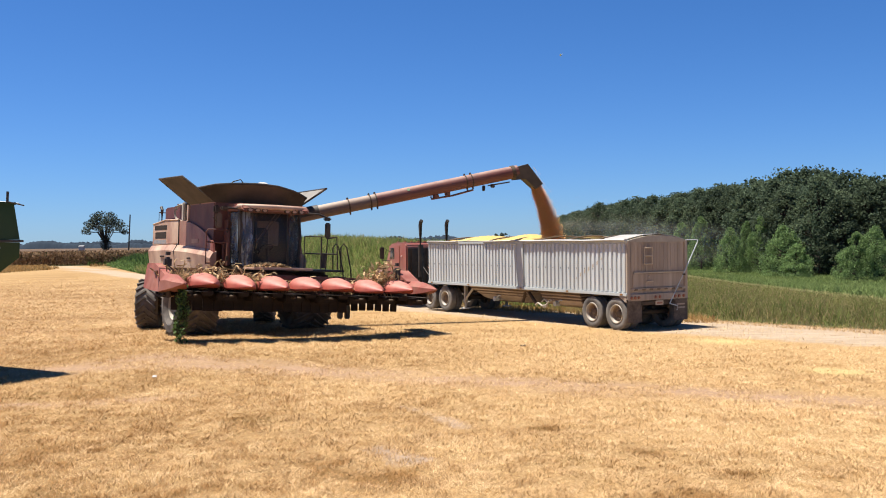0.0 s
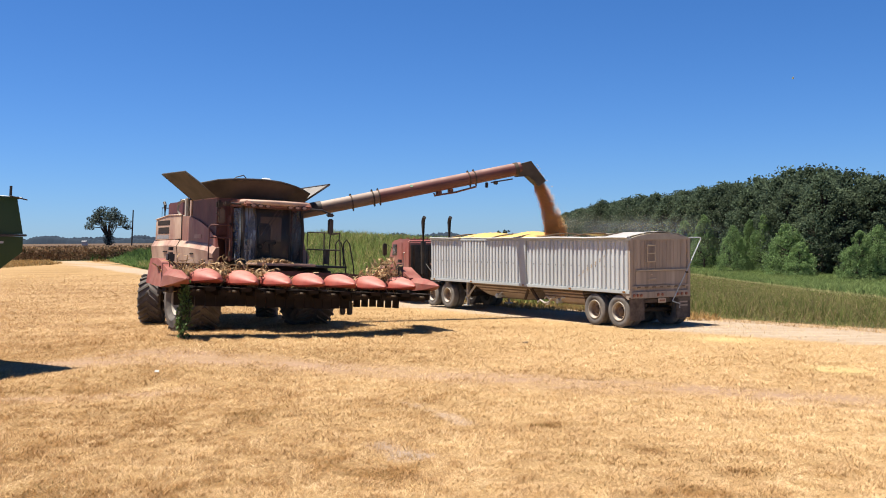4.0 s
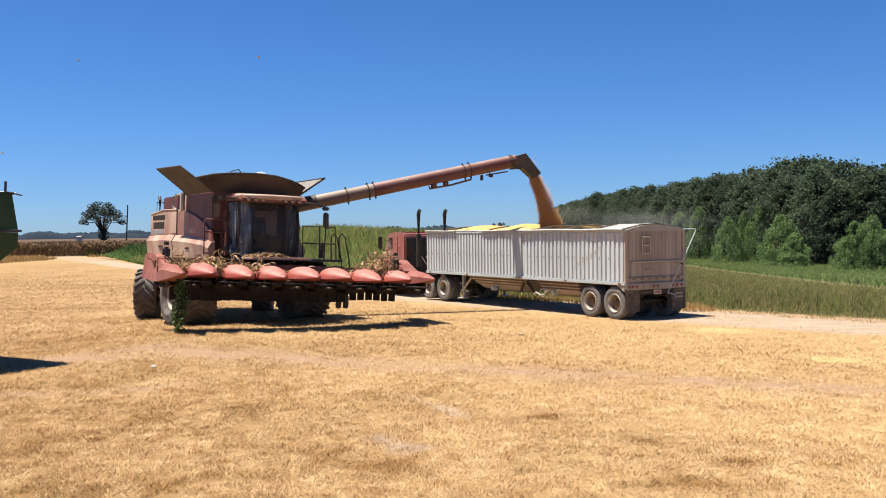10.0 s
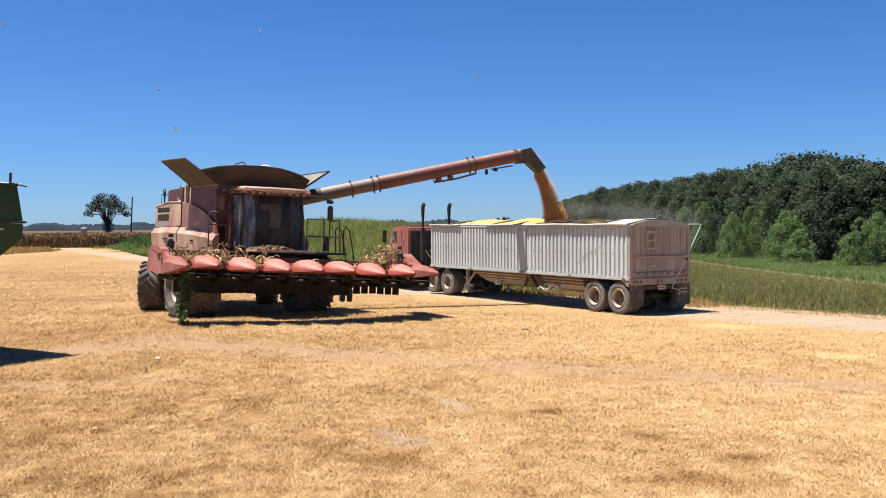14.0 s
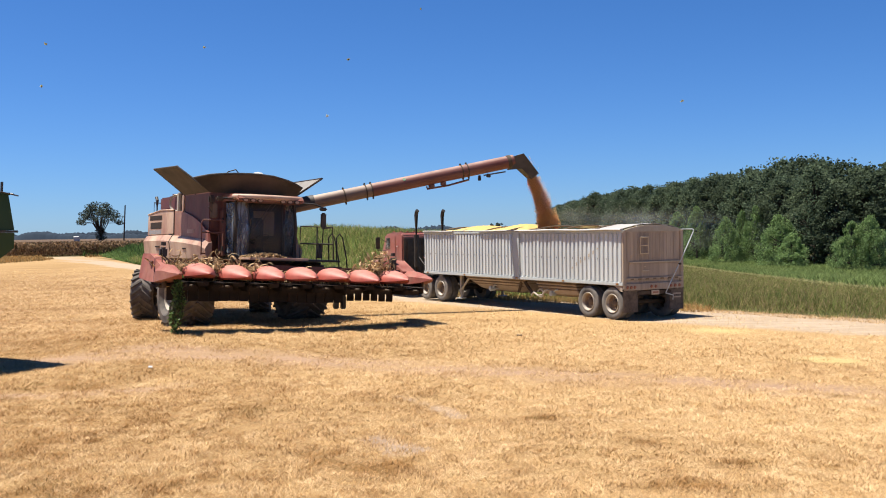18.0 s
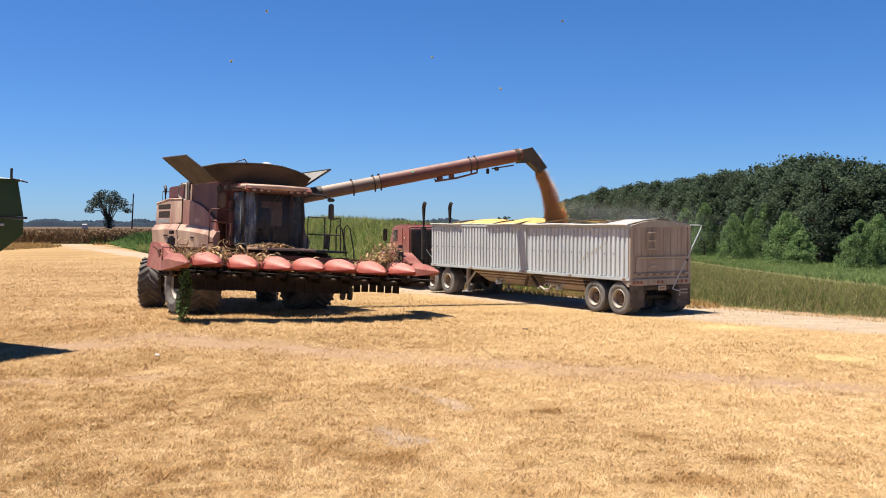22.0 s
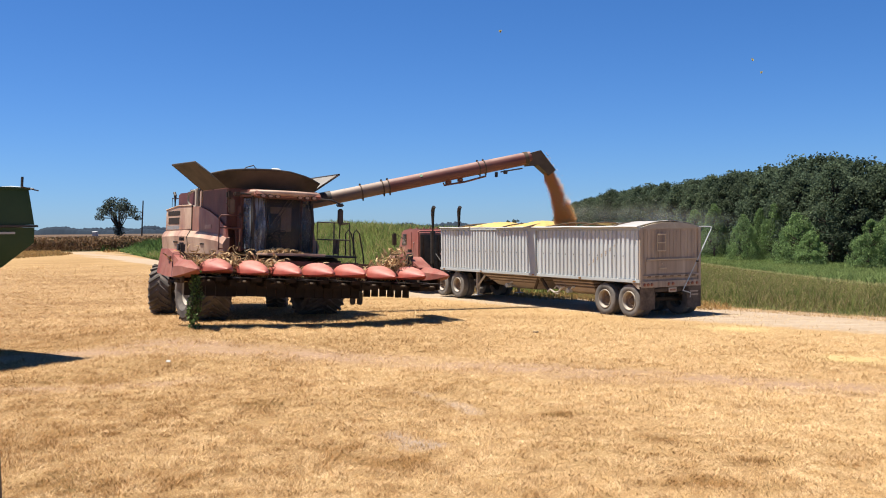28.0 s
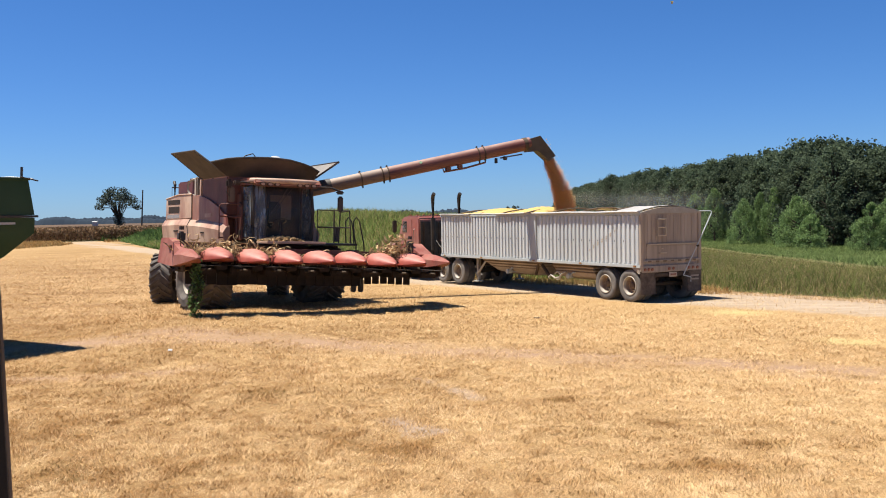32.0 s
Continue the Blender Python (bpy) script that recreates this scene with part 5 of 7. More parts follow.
    for pts in ([(-1.2, 2.0, 2.2), (-1.2, 2.0, 3.28), (-2.36, 2.0, 3.28), (-2.42, 2.0, 2.2)], [(-1.2, 2.0, 2.72), (-2.4, 2.0, 2.72)], [(-1.8, 2.0, 2.2), (-1.8, 2.0, 3.28)],
                [(-2.36, 2.0, 3.28), (-2.36, 1.3, 3.24), (-2.36, 1.2, 2.2)], [(-2.66, 1.75, 2.2), (-2.66, 1.72, 2.95), (-2.76, 1.72, 3.08), (-2.88, 1.72, 2.95), (-3.05, 1.72, 2.2), (-3.1, 1.72, 1.6)],
                [(-2.66, 1.15, 2.2), (-2.66, 1.12, 2.95), (-2.76, 1.12, 3.08), (-2.88, 1.12, 2.95), (-3.05, 1.12, 2.2), (-3.1, 1.12, 1.6)]):
        part("hand_rail", pipe(bmesh.new(), pts, 0.024), BLACK, root)
    part("fire_extinguisher", pipe(bmesh.new(), [(-1.95, 1.85, 2.25), (-1.97, 1.85, 2.75)], 0.08, 12), BLACK, root)
    for i in range(4):
        part("ladder_rung", box(bmesh.new(), -2.78 - i * 0.1, 1.42, 1.95 - i * 0.3, 0.2, 0.6, 0.04, 0.008), BLACK, root)
    for pts in ([(1.85, 1.3, 2.3), (1.85, 1.3, 3.32), (1.80, 1.33, 3.4), (1.30, 1.66, 3.4), (1.25, 1.7, 3.32), (1.25, 1.7, 2.3)], [(1.85, 1.3, 3.0), (1.25, 1.7, 3.0)], [(1.55, 1.5, 3.0), (1.4, 1.6, 2.94), (1.38, 1.6, 2.3)], [(1.85, 1.3, 2.34), (1.45, 0.9, 2.34)], [(1.25, 1.7, 2.34), (1.0, 1.5, 2.34)]):
        part("grab_rail", pipe(bmesh.new(), pts, 0.022), RED_DARK, root, "dusty tubular grab rail")
    for ob in set(root.children) - before:
        ob.matrix_basis = pose(0, -0.35, -0.08) @ ob.matrix_basis
    # axles and wheels
    part("front_axle", rod(bmesh.new(), (-1.6, 0, 0.95), (1.6, 0, 0.95), 0.22), GRIME, root)
    part("rear_axle", rod(bmesh.new(), (-2.0, -3.75, 0.86), (2.0, -3.75, 0.86), 0.14), GRIME, root)
    for s in (1, -1):
        field_wheel(root, s * 2.0, 0, 0.97, 1.36, s, lean=0.042)
        field_wheel(root, 2.2 if s > 0 else -2.1, -3.75, 0.86, 0.75, s, -28, 20, lean=0.042)
    # feeder house
    bm = bmesh.new()
    loft(bm, [[(-0.75, y, z0), (0.75, y, z0), (0.75, y, z1), (-0.75, y, z1)] for y, z0, z1 in ((0.4, 1.6, 2.2), (2.0, 1.1, 1.95), (2.9, 0.95, 1.75))])
    part("feeder_house", bm, RED_DARK, root)
    # pale paint puts the sunlight on the deck into its colour
    part("front_deck", box(bmesh.new(), -0.05, 2.25, 2.13, 2.0, 0.95, 0.08, 0.03), CREAM, root, "dusty red deck before the cab")
    # unloading auger, swung out over the trailer
    a, b = INTO @ Vector((-5.3, 33.5, 3.72)), INTO @ Vector((3.28, 35.75, 5.50))
    d = (b - a).normalized()
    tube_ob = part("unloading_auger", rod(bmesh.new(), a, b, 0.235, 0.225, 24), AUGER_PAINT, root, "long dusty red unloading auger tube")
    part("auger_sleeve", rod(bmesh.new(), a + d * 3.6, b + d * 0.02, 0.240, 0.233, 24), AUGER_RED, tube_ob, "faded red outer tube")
    part("auger_base", rod(bmesh.new(), a, a + d * 0.72, 0.245, 0.242, 24), RED_DARK, tube_ob)
    bm = bmesh.new()
    up = INTO.to_3x3() @ Vector((0, 0, 1))
    lat = d.cross(up).normalized()
    up = lat.cross(d).normalized()
    ring = [math.cos(q) * lat + math.sin(q) * up for q in np.linspace(-0.25, math.pi + 0.25, 15)]
    loft(bm, [[a + d * t + n * r for n in ring] + [a + d * t + n * (r - 0.02) for n in ring[::-1]] for t, r in ((0.5, 0.275), (1.48, 0.262))])
    part("auger_boot", bm, BLACK, tube_ob, "black rubber boot")
    for t in (0.285, 0.372, 0.396, 0.775, 0.80):
        c = a + (b - a) * t
        part("auger_collar", rod(bmesh.new(), c - d * 0.02, c + d * 0.02, 0.255, 0.255, 24), GRIME, tube_ob)
        part("collar_lug", box(bmesh.new(), *(c + up * 0.26), 0.07, 0.05, 0.09, 0.015), GRIME, tube_ob)
        part("collar_bolt", box(bmesh.new(), *(c - up * 0.27 + d * 0.01), 0.05, 0.05, 0.1, 0.012), GRIME, tube_ob)
    near = lat if lat.dot(INTO.to_3x3() @ Vector((0, -1, 0))) > 0 else -lat
    c = a + (b - a) * 0.53
    face = (near * 0.8 + up * 0.6).normalized()
    part("auger_mark", rod(bmesh.new(), c + face * 0.225, c + face * 0.243, 0.06, seg=8), GREEN_PALE, tube_ob, "small pale green mark")
    # auger fold strut and work lamp below the tube
    c0 = a + (b - a) * 0.62 - up * 0.36
    c1 = a + (b - a) * 0.80 - up * 0.34
    part("auger_strut", pipe(bmesh.new(), [c0 + up * 0.1, c0, (c0 + c1) / 2 - up * 0.04, c1, c1 + up * 0.1], 0.035), RED_DARK, tube_ob)
    part("strut_bracket", box(bmesh.new(), *(a + (b - a) * 0.64 - up * 0.29), 0.22, 0.12, 0.16, 0.02), RED_DARK, tube_ob)
    part("strut_bracket", box(bmesh.new(), *(a + (b - a) * 0.69 - up * 0.29), 0.2, 0.12, 0.14, 0.02), RED_DARK, tube_ob)
    part("auger_lamp", box(bmesh.new(), *(a + (b - a) * 0.885 - up * 0.34), 0.16, 0.1, 0.14, 0.02), BLACK, tube_ob)
    part("auger_lamp", box(bmesh.new(), *(a + (b - a) * 0.845 - up * 0.36), 0.1, 0.1, 0.2, 0.02), BLACK, tube_ob)
    part("lamp_bar", pipe(bmesh.new(), [a + (b - a) * 0.865 - up * 0.30, a + (b - a) * 0.96 - up * 0.33], 0.025), BLACK, tube_ob)
    # spout: a mitred hood with flat cheeks, open below
    side = [(3.16, 5.63), (3.25, 5.66), (3.62, 5.76), (4.17, 5.02), (3.93, 4.84), (3.52, 5.22), (3.16, 5.19)]
    wide = [(INTO @ Vector((x, 35.8, z))) for x, z in side]
    for s in (1, -1):
        bm = bmesh.new()
        slab(bm, [p + lat * 0.24 * s for p in wide], 0.012)
        part("spout_cheek", bm, SHEET, tube_ob)
    for i, j, nm in ((1, 2, "spout_cap"), (2, 3, "spout_front"), (4, 5, "spout_back")):
        bm = bmesh.new()
        slab(bm, [wide[i] + lat * 0.24, wide[i] - lat * 0.24, wide[j] - lat * 0.24, wide[j] + lat * 0.24], 0.014)
        part(nm, bm, SHEET, tube_ob, "dark bent discharge spout")
    part("spout_band", rod(bmesh.new(), b - d * 0.24, b - d * 0.10, 0.252, 0.252, 24), GRIME, tube_ob)
    build_head(root)


def build_head(root):
    """The eight-row corn header: frame, trough, snouts, end dividers, stalk gear and hanging stompers."""
    half = ROWS_APART * 4
    tilt = HEAD
    bm = box(bmesh.new(), 0, 2.95, 1.69, 2 * half + 0.1, 0.12, 0.64, 0.03)
    head = part("corn_head", bm, RED_DARK, root, "eight-row corn header with faded red snouts")
    head.matrix_basis = tilt
    part("top_beam", box(bmesh.new(), 0, 2.95, 1.99, 2 * half + 0.3, 0.2, 0.13, 0.03), RED_DARK, head)
    prof = [(2.98, 1.55), (3.05, 1.42), (3.35, 1.38), (3.75, 1.45), (3.75, 1.40), (3.35, 1.33), (3.0, 1.37), (2.93, 1.55)]
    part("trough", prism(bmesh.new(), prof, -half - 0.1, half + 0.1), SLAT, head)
    part("cross_auger", rod(bmesh.new(), (-half, 3.3, 1.58), (half, 3.3, 1.58), 0.12, seg=16), GRIME, head)
    for s in (1, -1):
        bm = bmesh.new()
        for i in range(46):
            a0, x = i * 0.75, s * (0.9 + i * 0.065)
            c = Vector((x, 3.3, 1.58))
            box(bm, *(c + Vector((0, math.cos(a0) * 0.19, math.sin(a0) * 0.19))), 0.02, 0.16, 0.14, 0, Matrix.Rotation(a0, 4, "X"))
        part("auger_flight", bm, GRIME, head)
    # row units below, the shade under the header put into their colour
    for i in range(8):
        x = -half + (i + 0.5) * ROWS_APART
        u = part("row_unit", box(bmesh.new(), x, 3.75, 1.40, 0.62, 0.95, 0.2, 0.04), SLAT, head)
        for s in (-1, 1):
            part("stalk_roller", rod(bmesh.new(), (x + s * 0.11, 3.4, 1.40), (x + s * 0.09, 4.45, 1.44), 0.07, 0.03, 10), GRIME, u)
            part("deck_plate", box(bmesh.new(), x + s * 0.2, 4.0, 1.54, 0.28, 1.1, 0.02, 0.004), BLACK, u)
        part("gear_box", box(bmesh.new(), x, 3.35, 1.40, 0.3, 0.4, 0.24, 0.04), SLAT, u)
    first = None
    for i in range(7):
        x = (i - 3) * 1.028 + 0.075
        if first is None:
            ob = first = part("snout", snout_mesh(), RED_SNOUT, head, "faded red plastic row snout")
        else:
            ob = new("snout", first.data)
            ob.parent = head
        tagged(ob, "faded red plastic row snout")
        ob.matrix_basis = pose(x, 3.54, 1.68, random.uniform(-2, 2), random.uniform(-1.5, 1.5), random.uniform(-1.5, 1.5))
        part("snout_bracket", box(bmesh.new(), x, 3.95, 1.50, 0.34, 0.9, 0.14, 0.03), SLAT, ob).matrix_basis = ob.matrix_basis.inverted()
    # end dividers: a tall rear fin that slopes to a pointed nose
    for s in (1, -1):
        x = s * half
        bm = bmesh.new()
        # a fin with a sloping crest, and a pointed nose before it; the two ends hang differently on their hinges
        if s > 0:
            fin = ((1.75, 0.10, 1.62, 2.12), (1.90, 0.15, 1.55, 2.25), (2.62, 0.17, 1.50, 2.26), (3.20, 0.18, 1.48, 2.09), (3.80, 0.19, 1.48, 1.90))
            nose = ((3.62, 0.22, 1.90, 1.48), (3.85, 0.27, 1.98, 1.50), (4.35, 0.25, 1.97, 1.56), (4.75, 0.2, 1.88, 1.62), (5.0, 0.1, 1.81, 1.69), (5.14, 0.03, 1.765, 1.73))
        else:
            fin = ((1.85, 0.24, 1.80, 2.25), (1.95, 0.28, 1.76, 2.33), (2.45, 0.28, 1.70, 2.37), (2.80, 0.28, 1.68, 2.20), (3.20, 0.28, 1.66, 2.02))
            nose = ((3.10, 0.28, 1.98, 1.62), (3.30, 0.32, 2.04, 1.61), (3.70, 0.29, 2.01, 1.63), (4.15, 0.2, 1.94, 1.69), (4.45, 0.1, 1.87, 1.76), (4.60, 0.03, 1.83, 1.80))
        loft(bm, [[(x - w, y, z0), (x + w, y, z0), (x + w * (0.35 if s > 0 else 0.9), y, z1), (x - w * 0.9, y, z1)] for y, w, z0, z1 in fin])
        loft(bm, [[(x - w, y, z0), (x + w, y, z0), (x + w * 0.95, y, (z0 + z1 * 1.6) / 2.6), (x + w * 0.35, y, z1), (x - w * 0.35, y, z1), (x - w * 0.95, y, (z0 + z1 * 1.6) / 2.6)] for y, w, z1, z0 in nose])
        d = part("end_divider", bm, RED_FIN, head, "tall faded red end divider")
        if s > 0:
            gap = [[(x - 0.195, 3.50 + q, 1.474), (x + 0.195, 3.50 + q, 1.474), (x + 0.075, 3.10 + q, 2.126), (x - 0.173, 3.10 + q, 2.126)] for q in (0.0, 0.04)]
            part("divider_seam", loft(bmesh.new(), gap), RED_DEEP, d)
        part("divider_hinge", box(bmesh.new(), x - s * 0.30, 2.62, 2.20, 0.2, 0.24, 0.5, 0.05), BLACK, d)
        part("hinge_knob", rod(bmesh.new(), (x - s * 0.30, 2.62, 2.5), (x - s * 0.30, 2.62, 2.6), 0.07), BLACK, d)
        part("end_plate", box(bmesh.new(), x + s * 0.02, 3.4, 1.52, 0.06, 1.3, 0.36, 0.02), GRIME, head)
    # skid frame and drive line below, their shade put into the dark brown
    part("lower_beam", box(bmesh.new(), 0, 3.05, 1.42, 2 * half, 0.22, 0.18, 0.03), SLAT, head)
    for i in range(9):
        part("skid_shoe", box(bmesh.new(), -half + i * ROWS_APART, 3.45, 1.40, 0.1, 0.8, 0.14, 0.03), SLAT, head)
    # stalk stompers hanging on the far side
    slat = None
    for i in range(-18, 8):
        if i == 0:
            slat = None
        x = -1.62 - i * (0.30 if i < 0 else 0.285)
        if slat is None:
            ob = slat = part("stomper_slat", box(bmesh.new(), 0, 0, 0, 0.285 if i < 0 else 0.235, 0.05, 0.50 if i < 0 else 0.46, 0.01), SLAT, head)
        else:
            ob = new("stomper_slat", slat.data)
            ob.parent = head
        ob.matrix_basis = pose(x, 3.62 if i < 0 else 2.75, (1.24 if i < 0 else 1.26) + 0.012 * math.sin(i * 5.1), random.uniform(-3, 3), random.uniform(-1.5, 1.5), random.uniform(-3, 3))
    for x in (-1.68, -1.93):
        part("stomper_shoe", box(bmesh.new(), x, 2.8, 0.98, 0.15, 0.16, 0.42, 0.03), BLACK, head)


build_combine()


def build_husks():
    """Broken stalks and husks caught on top of the header."""
    half = ROWS_APART * 4
    n = 3400
    t = rng.uniform(-half + 0.95, half - 0.3, n)
    thick = 0.25 + 0.75 * np.clip(np.cos((t - 2.6) * 1.1) * 0.5 + 0.5, 0, 1) + 1.3 * np.exp(-((t + 2.75) / 0.5) ** 2)
    keep = rng.uniform(0, 1.5, n) < thick
    t, thick = t[keep], thick[keep]
    n = len(t)
    y = rng.uniform(3.0, 3.95, n)
    z = 1.66 + np.minimum(np.abs(rng.normal(0, 0.2, n)), 0.4) * thick * np.where(np.abs(t + 0.2) < 1.5, 0.5, 1.0)
    c = np.stack([t, y, z], -1)
    u = rng.normal(size=(n, 3))
    u[:, 2] = np.abs(u[:, 2]) * 0.8
    u /= np.linalg.norm(u, axis=1)[:, None]
    w = np.cross(u, rng.normal(size=(n, 3)))
    w /= np.linalg.norm(w, axis=1)[:, None]
    ln, wd = rng.uniform(0.06, 0.24, n)[:, None], rng.uniform(0.012, 0.045, n)[:, None]
    k = np.cross(u, w) * ln * rng.uniform(0.1, 0.5, (n, 1))
    v = np.stack([c - u * ln, c + w * wd + k, c + u * ln, c - w * wd + k], 1).reshape(-1, 3)
    f = np.arange(n * 4).reshape(n, 4)
    ob = sheet("corn_husks", v, f, HUSK)
    ob.matrix_basis = COMBINE @ HEAD
    tagged(ob, "heaps of dry broken corn stalks and husks on the header", "corn stalks", kind="stuff")
    # curled leaf ribbons
    n, k = 900, 6
    t = np.where(rng.uniform(0, 1, n) < 0.55, rng.uniform(0.6, half, n), np.where(rng.uniform(0, 1, n) < 0.5, rng.uniform(-half, half, n), rng.normal(-2.6, 0.5, n)))
    c = np.stack([np.clip(t, -half + 1.0 + rng.uniform(0, 0.4, n), half - 0.3), rng.uniform(3.0, 3.9, n), 1.66 + np.abs(rng.normal(0, 0.2, n)) * np.where(np.abs(t + 0.2) < 1.5, 0.5, 1.0)], -1)
    u = rng.normal(size=(n, 3))
    u /= np.linalg.norm(u, axis=1)[:, None]
    w = np.cross(u, rng.normal(size=(n, 3)))
    w /= np.linalg.norm(w, axis=1)[:, None]
    q = np.cross(u, w)
    rad, span, wd = rng.uniform(0.06, 0.22, n)[:, None], rng.uniform(1.2, 3.6, n)[:, None], rng.uniform(0.012, 0.032, n)[:, None]
    rib = []
    for j in range(k):
        a = span * j / (k - 1)
        p = c + (u * np.sin(a) + w * (1 - np.cos(a))) * rad
        tw = q * wd * (1 - 0.7 * abs(j / (k - 1) - 0.4))
        rib += [p - tw, p + tw]
    v = np.stack(rib, 1).reshape(-1, 3)
    base = np.arange(n)[:, None, None] * 2 * k
    f = (base + np.array([[2 * j, 2 * j + 1, 2 * j + 3, 2 * j + 2] for j in range(k - 1)])[None]).reshape(-1, 4)
    ob = sheet("husk_curls", v, f, HUSK)
    ob.matrix_basis = COMBINE @ HEAD
    tagged(ob, "curled dry corn leaves tangled on the header", "corn leaves", kind="stuff")
    bm = bmesh.new()
    for _ in range(74):
        x = rng.choice([rng.uniform(1.2, half), rng.uniform(0.6, half), rng.uniform(-half, half)])
        p = Vector((x, rng.uniform(3.0, 3.9), 1.7))
        q = p + Vector((rng.uniform(-0.5, 0.5), rng.uniform(-0.3, 0.3), rng.uniform(0.05, 0.6 if x > 0 else 0.3)))
        pipe(bm, [p, (p + q) / 2 + Vector((rng.uniform(-0.1, 0.1), 0, rng.uniform(0, 0.12))), q, q + Vector((rng.uniform(-0.25, 0.25), 0, rng.uniform(-0.25, 0.02)))], 0.014, 5)
    ob = link_mesh("broken_stalks", bm, HUSK)
    ob.matrix_basis = COMBINE @ HEAD
    tagged(ob, "bent dry corn stalks sticking up from the header", "corn stalks", kind="stuff")
    n = 750
    q = rng.uniform(-1, 1, n)
    c = np.stack([0.3 + 0.62 * q, rng.uniform(1.85, 2.6, n), 2.18 + rng.uniform(0, 1, n) * 0.13 * (1 - q * q)], -1)
    v, f = leaves(c, np.full(n, 0.055), rng)
    ob = sheet("husk_litter", v, f, HUSK)
    ob.matrix_basis = COMBINE
    tagged(ob, "dry husk litter on the feeder house", "corn husks", kind="stuff")


def build_vine():
    half = ROWS_APART * 4
    root = thing("hanging_vine", "green leafy vine dragging from the header's end", "vine", COMBINE @ HEAD)
    bm = bmesh.new()
    cs = []
    for i in range(9):
        x, y = half - 0.15 + rng.uniform(-0.08, 0.08), 4.55 + rng.uniform(-0.1, 0.1)
        end = rng.uniform(0.05, 0.5)
        pts = [Vector((x + 0.1 * math.sin(k * 1.3 + i), y + 0.06 * k * rng.uniform(-1, 1), 1.62 - k * (1.62 - end) / 6)) for k in range(7)]
        pipe(bm, pts, 0.008, 5)
        for p, q in zip(pts, pts[1:]):
            for _ in range(19):
                cs.append(np.array(p.lerp(q, rng.uniform())) + rng.normal(0, 0.034, 3))
    stem = part("stem", bm, BARK, root)
    v, f = leaves(np.array(cs), np.full(len(cs), 0.043), rng)
    sheet("foliage", v, f, VINE, root)


build_husks()
build_vine()

# ---- grain cart ----


def build_cart():
    root = thing("grain_cart", "dark green grain cart with sloping hopper, seen in shade", "grain cart", pose(-10.66, 22.64, 0, 0, 0, 54.4))
    # x runs to the machine's other end, away to the left
    def hop(rows):
        return loft(bmesh.new(), [[(x1, -y, z), (x1, y, z), (x0, y, z), (x0, -y, z)] for x0, x1, y, z in rows])
    body = part("hopper_top", hop([(-6.2, 0.08, 1.75, 3.06), (-6.12, 0.0, 1.68, 3.85)]), GREEN, root, "flat-sided upper hopper")
    part("hopper_bottom", hop([(-4.4, -1.35, 0.7, 1.62), (-5.6, -0.5, 1.42, 2.13), (-6.2, 0.08, 1.72, 2.66), (-6.2, 0.08, 1.75, 3.0)]), GREEN, root, "tapering lower hopper")
    part("ledge", box(bmesh.new(), -3.06, 0, 3.03, 6.42, 3.6, 0.05, 0.01), BLACK, root)
    part("rim", box(bmesh.new(), -3.06, -1.69, 3.87, 6.2, 0.06, 0.06, 0.015), GREEN, root)
    part("rim", box(bmesh.new(), -3.06, 1.69, 3.87, 6.2, 0.06, 0.06, 0.015), GREEN, root)
    part("stripe", box(bmesh.new(), -3.3, -1.77, 2.88, 5.8, 0.012, 0.05), WHITE, root, "pale pinstripe")
    part("tarp_bow", pipe(bmesh.new(), [(0.1, -1.7, 3.87), (-0.02, -1.0, 3.94), (-0.02, 1.0, 3.94), (0.1, 1.7, 3.87)], 0.02), ALU, root)
    part("sight_stake", pipe(bmesh.new(), [(-0.12, -1.6, 3.82), (-0.10, -1.6, 4.14)], 0.03), BLACK, root, "short dark stake on the rim")
    part("rim_hook", pipe(bmesh.new(), [(-0.2, -1.72, 3.91), (0.2, -1.74, 3.83)], 0.015), POLE, root)
    bm = box(bmesh.new(), -3.0, -0.7, 1.15, 5.6, 0.16, 0.26, 0.03)
    box(bm, -3.0, 0.7, 1.15, 5.6, 0.16, 0.26, 0.03)
    part("frame", bm, GREEN, root)
    for x in (-1.25, -4.6):
        bm = bmesh.new()
        for y in (-0.7, 0.7):
            rod(bm, (x, y, 1.2), (x + 0.25, y * 1.6, 2.3), 0.07)
        part("hopper_support", bm, GREEN, root)
    part("axle", rod(bmesh.new(), (-3.0, -1.5, 0.92), (-3.0, 1.5, 0.92), 0.12), GRIME, root)
    for s in (-1, 1):
        w = field_wheel(root, 0, 0, 0.92, 0.8, 1, 90, 20)
        w.matrix_basis = pose(-3.0, s * 1.65, 0.92, 0, 0, 90 * s)
    part("tongue", box(bmesh.new(), -6.6, 0, 0.75, 2.4, 0.2, 0.2, 0.03), GREEN, root)
    part("jack_stand", box(bmesh.new(), -7.4, 0, 0.36, 0.12, 0.12, 0.72, 0.02), BLACK, root)


build_cart()


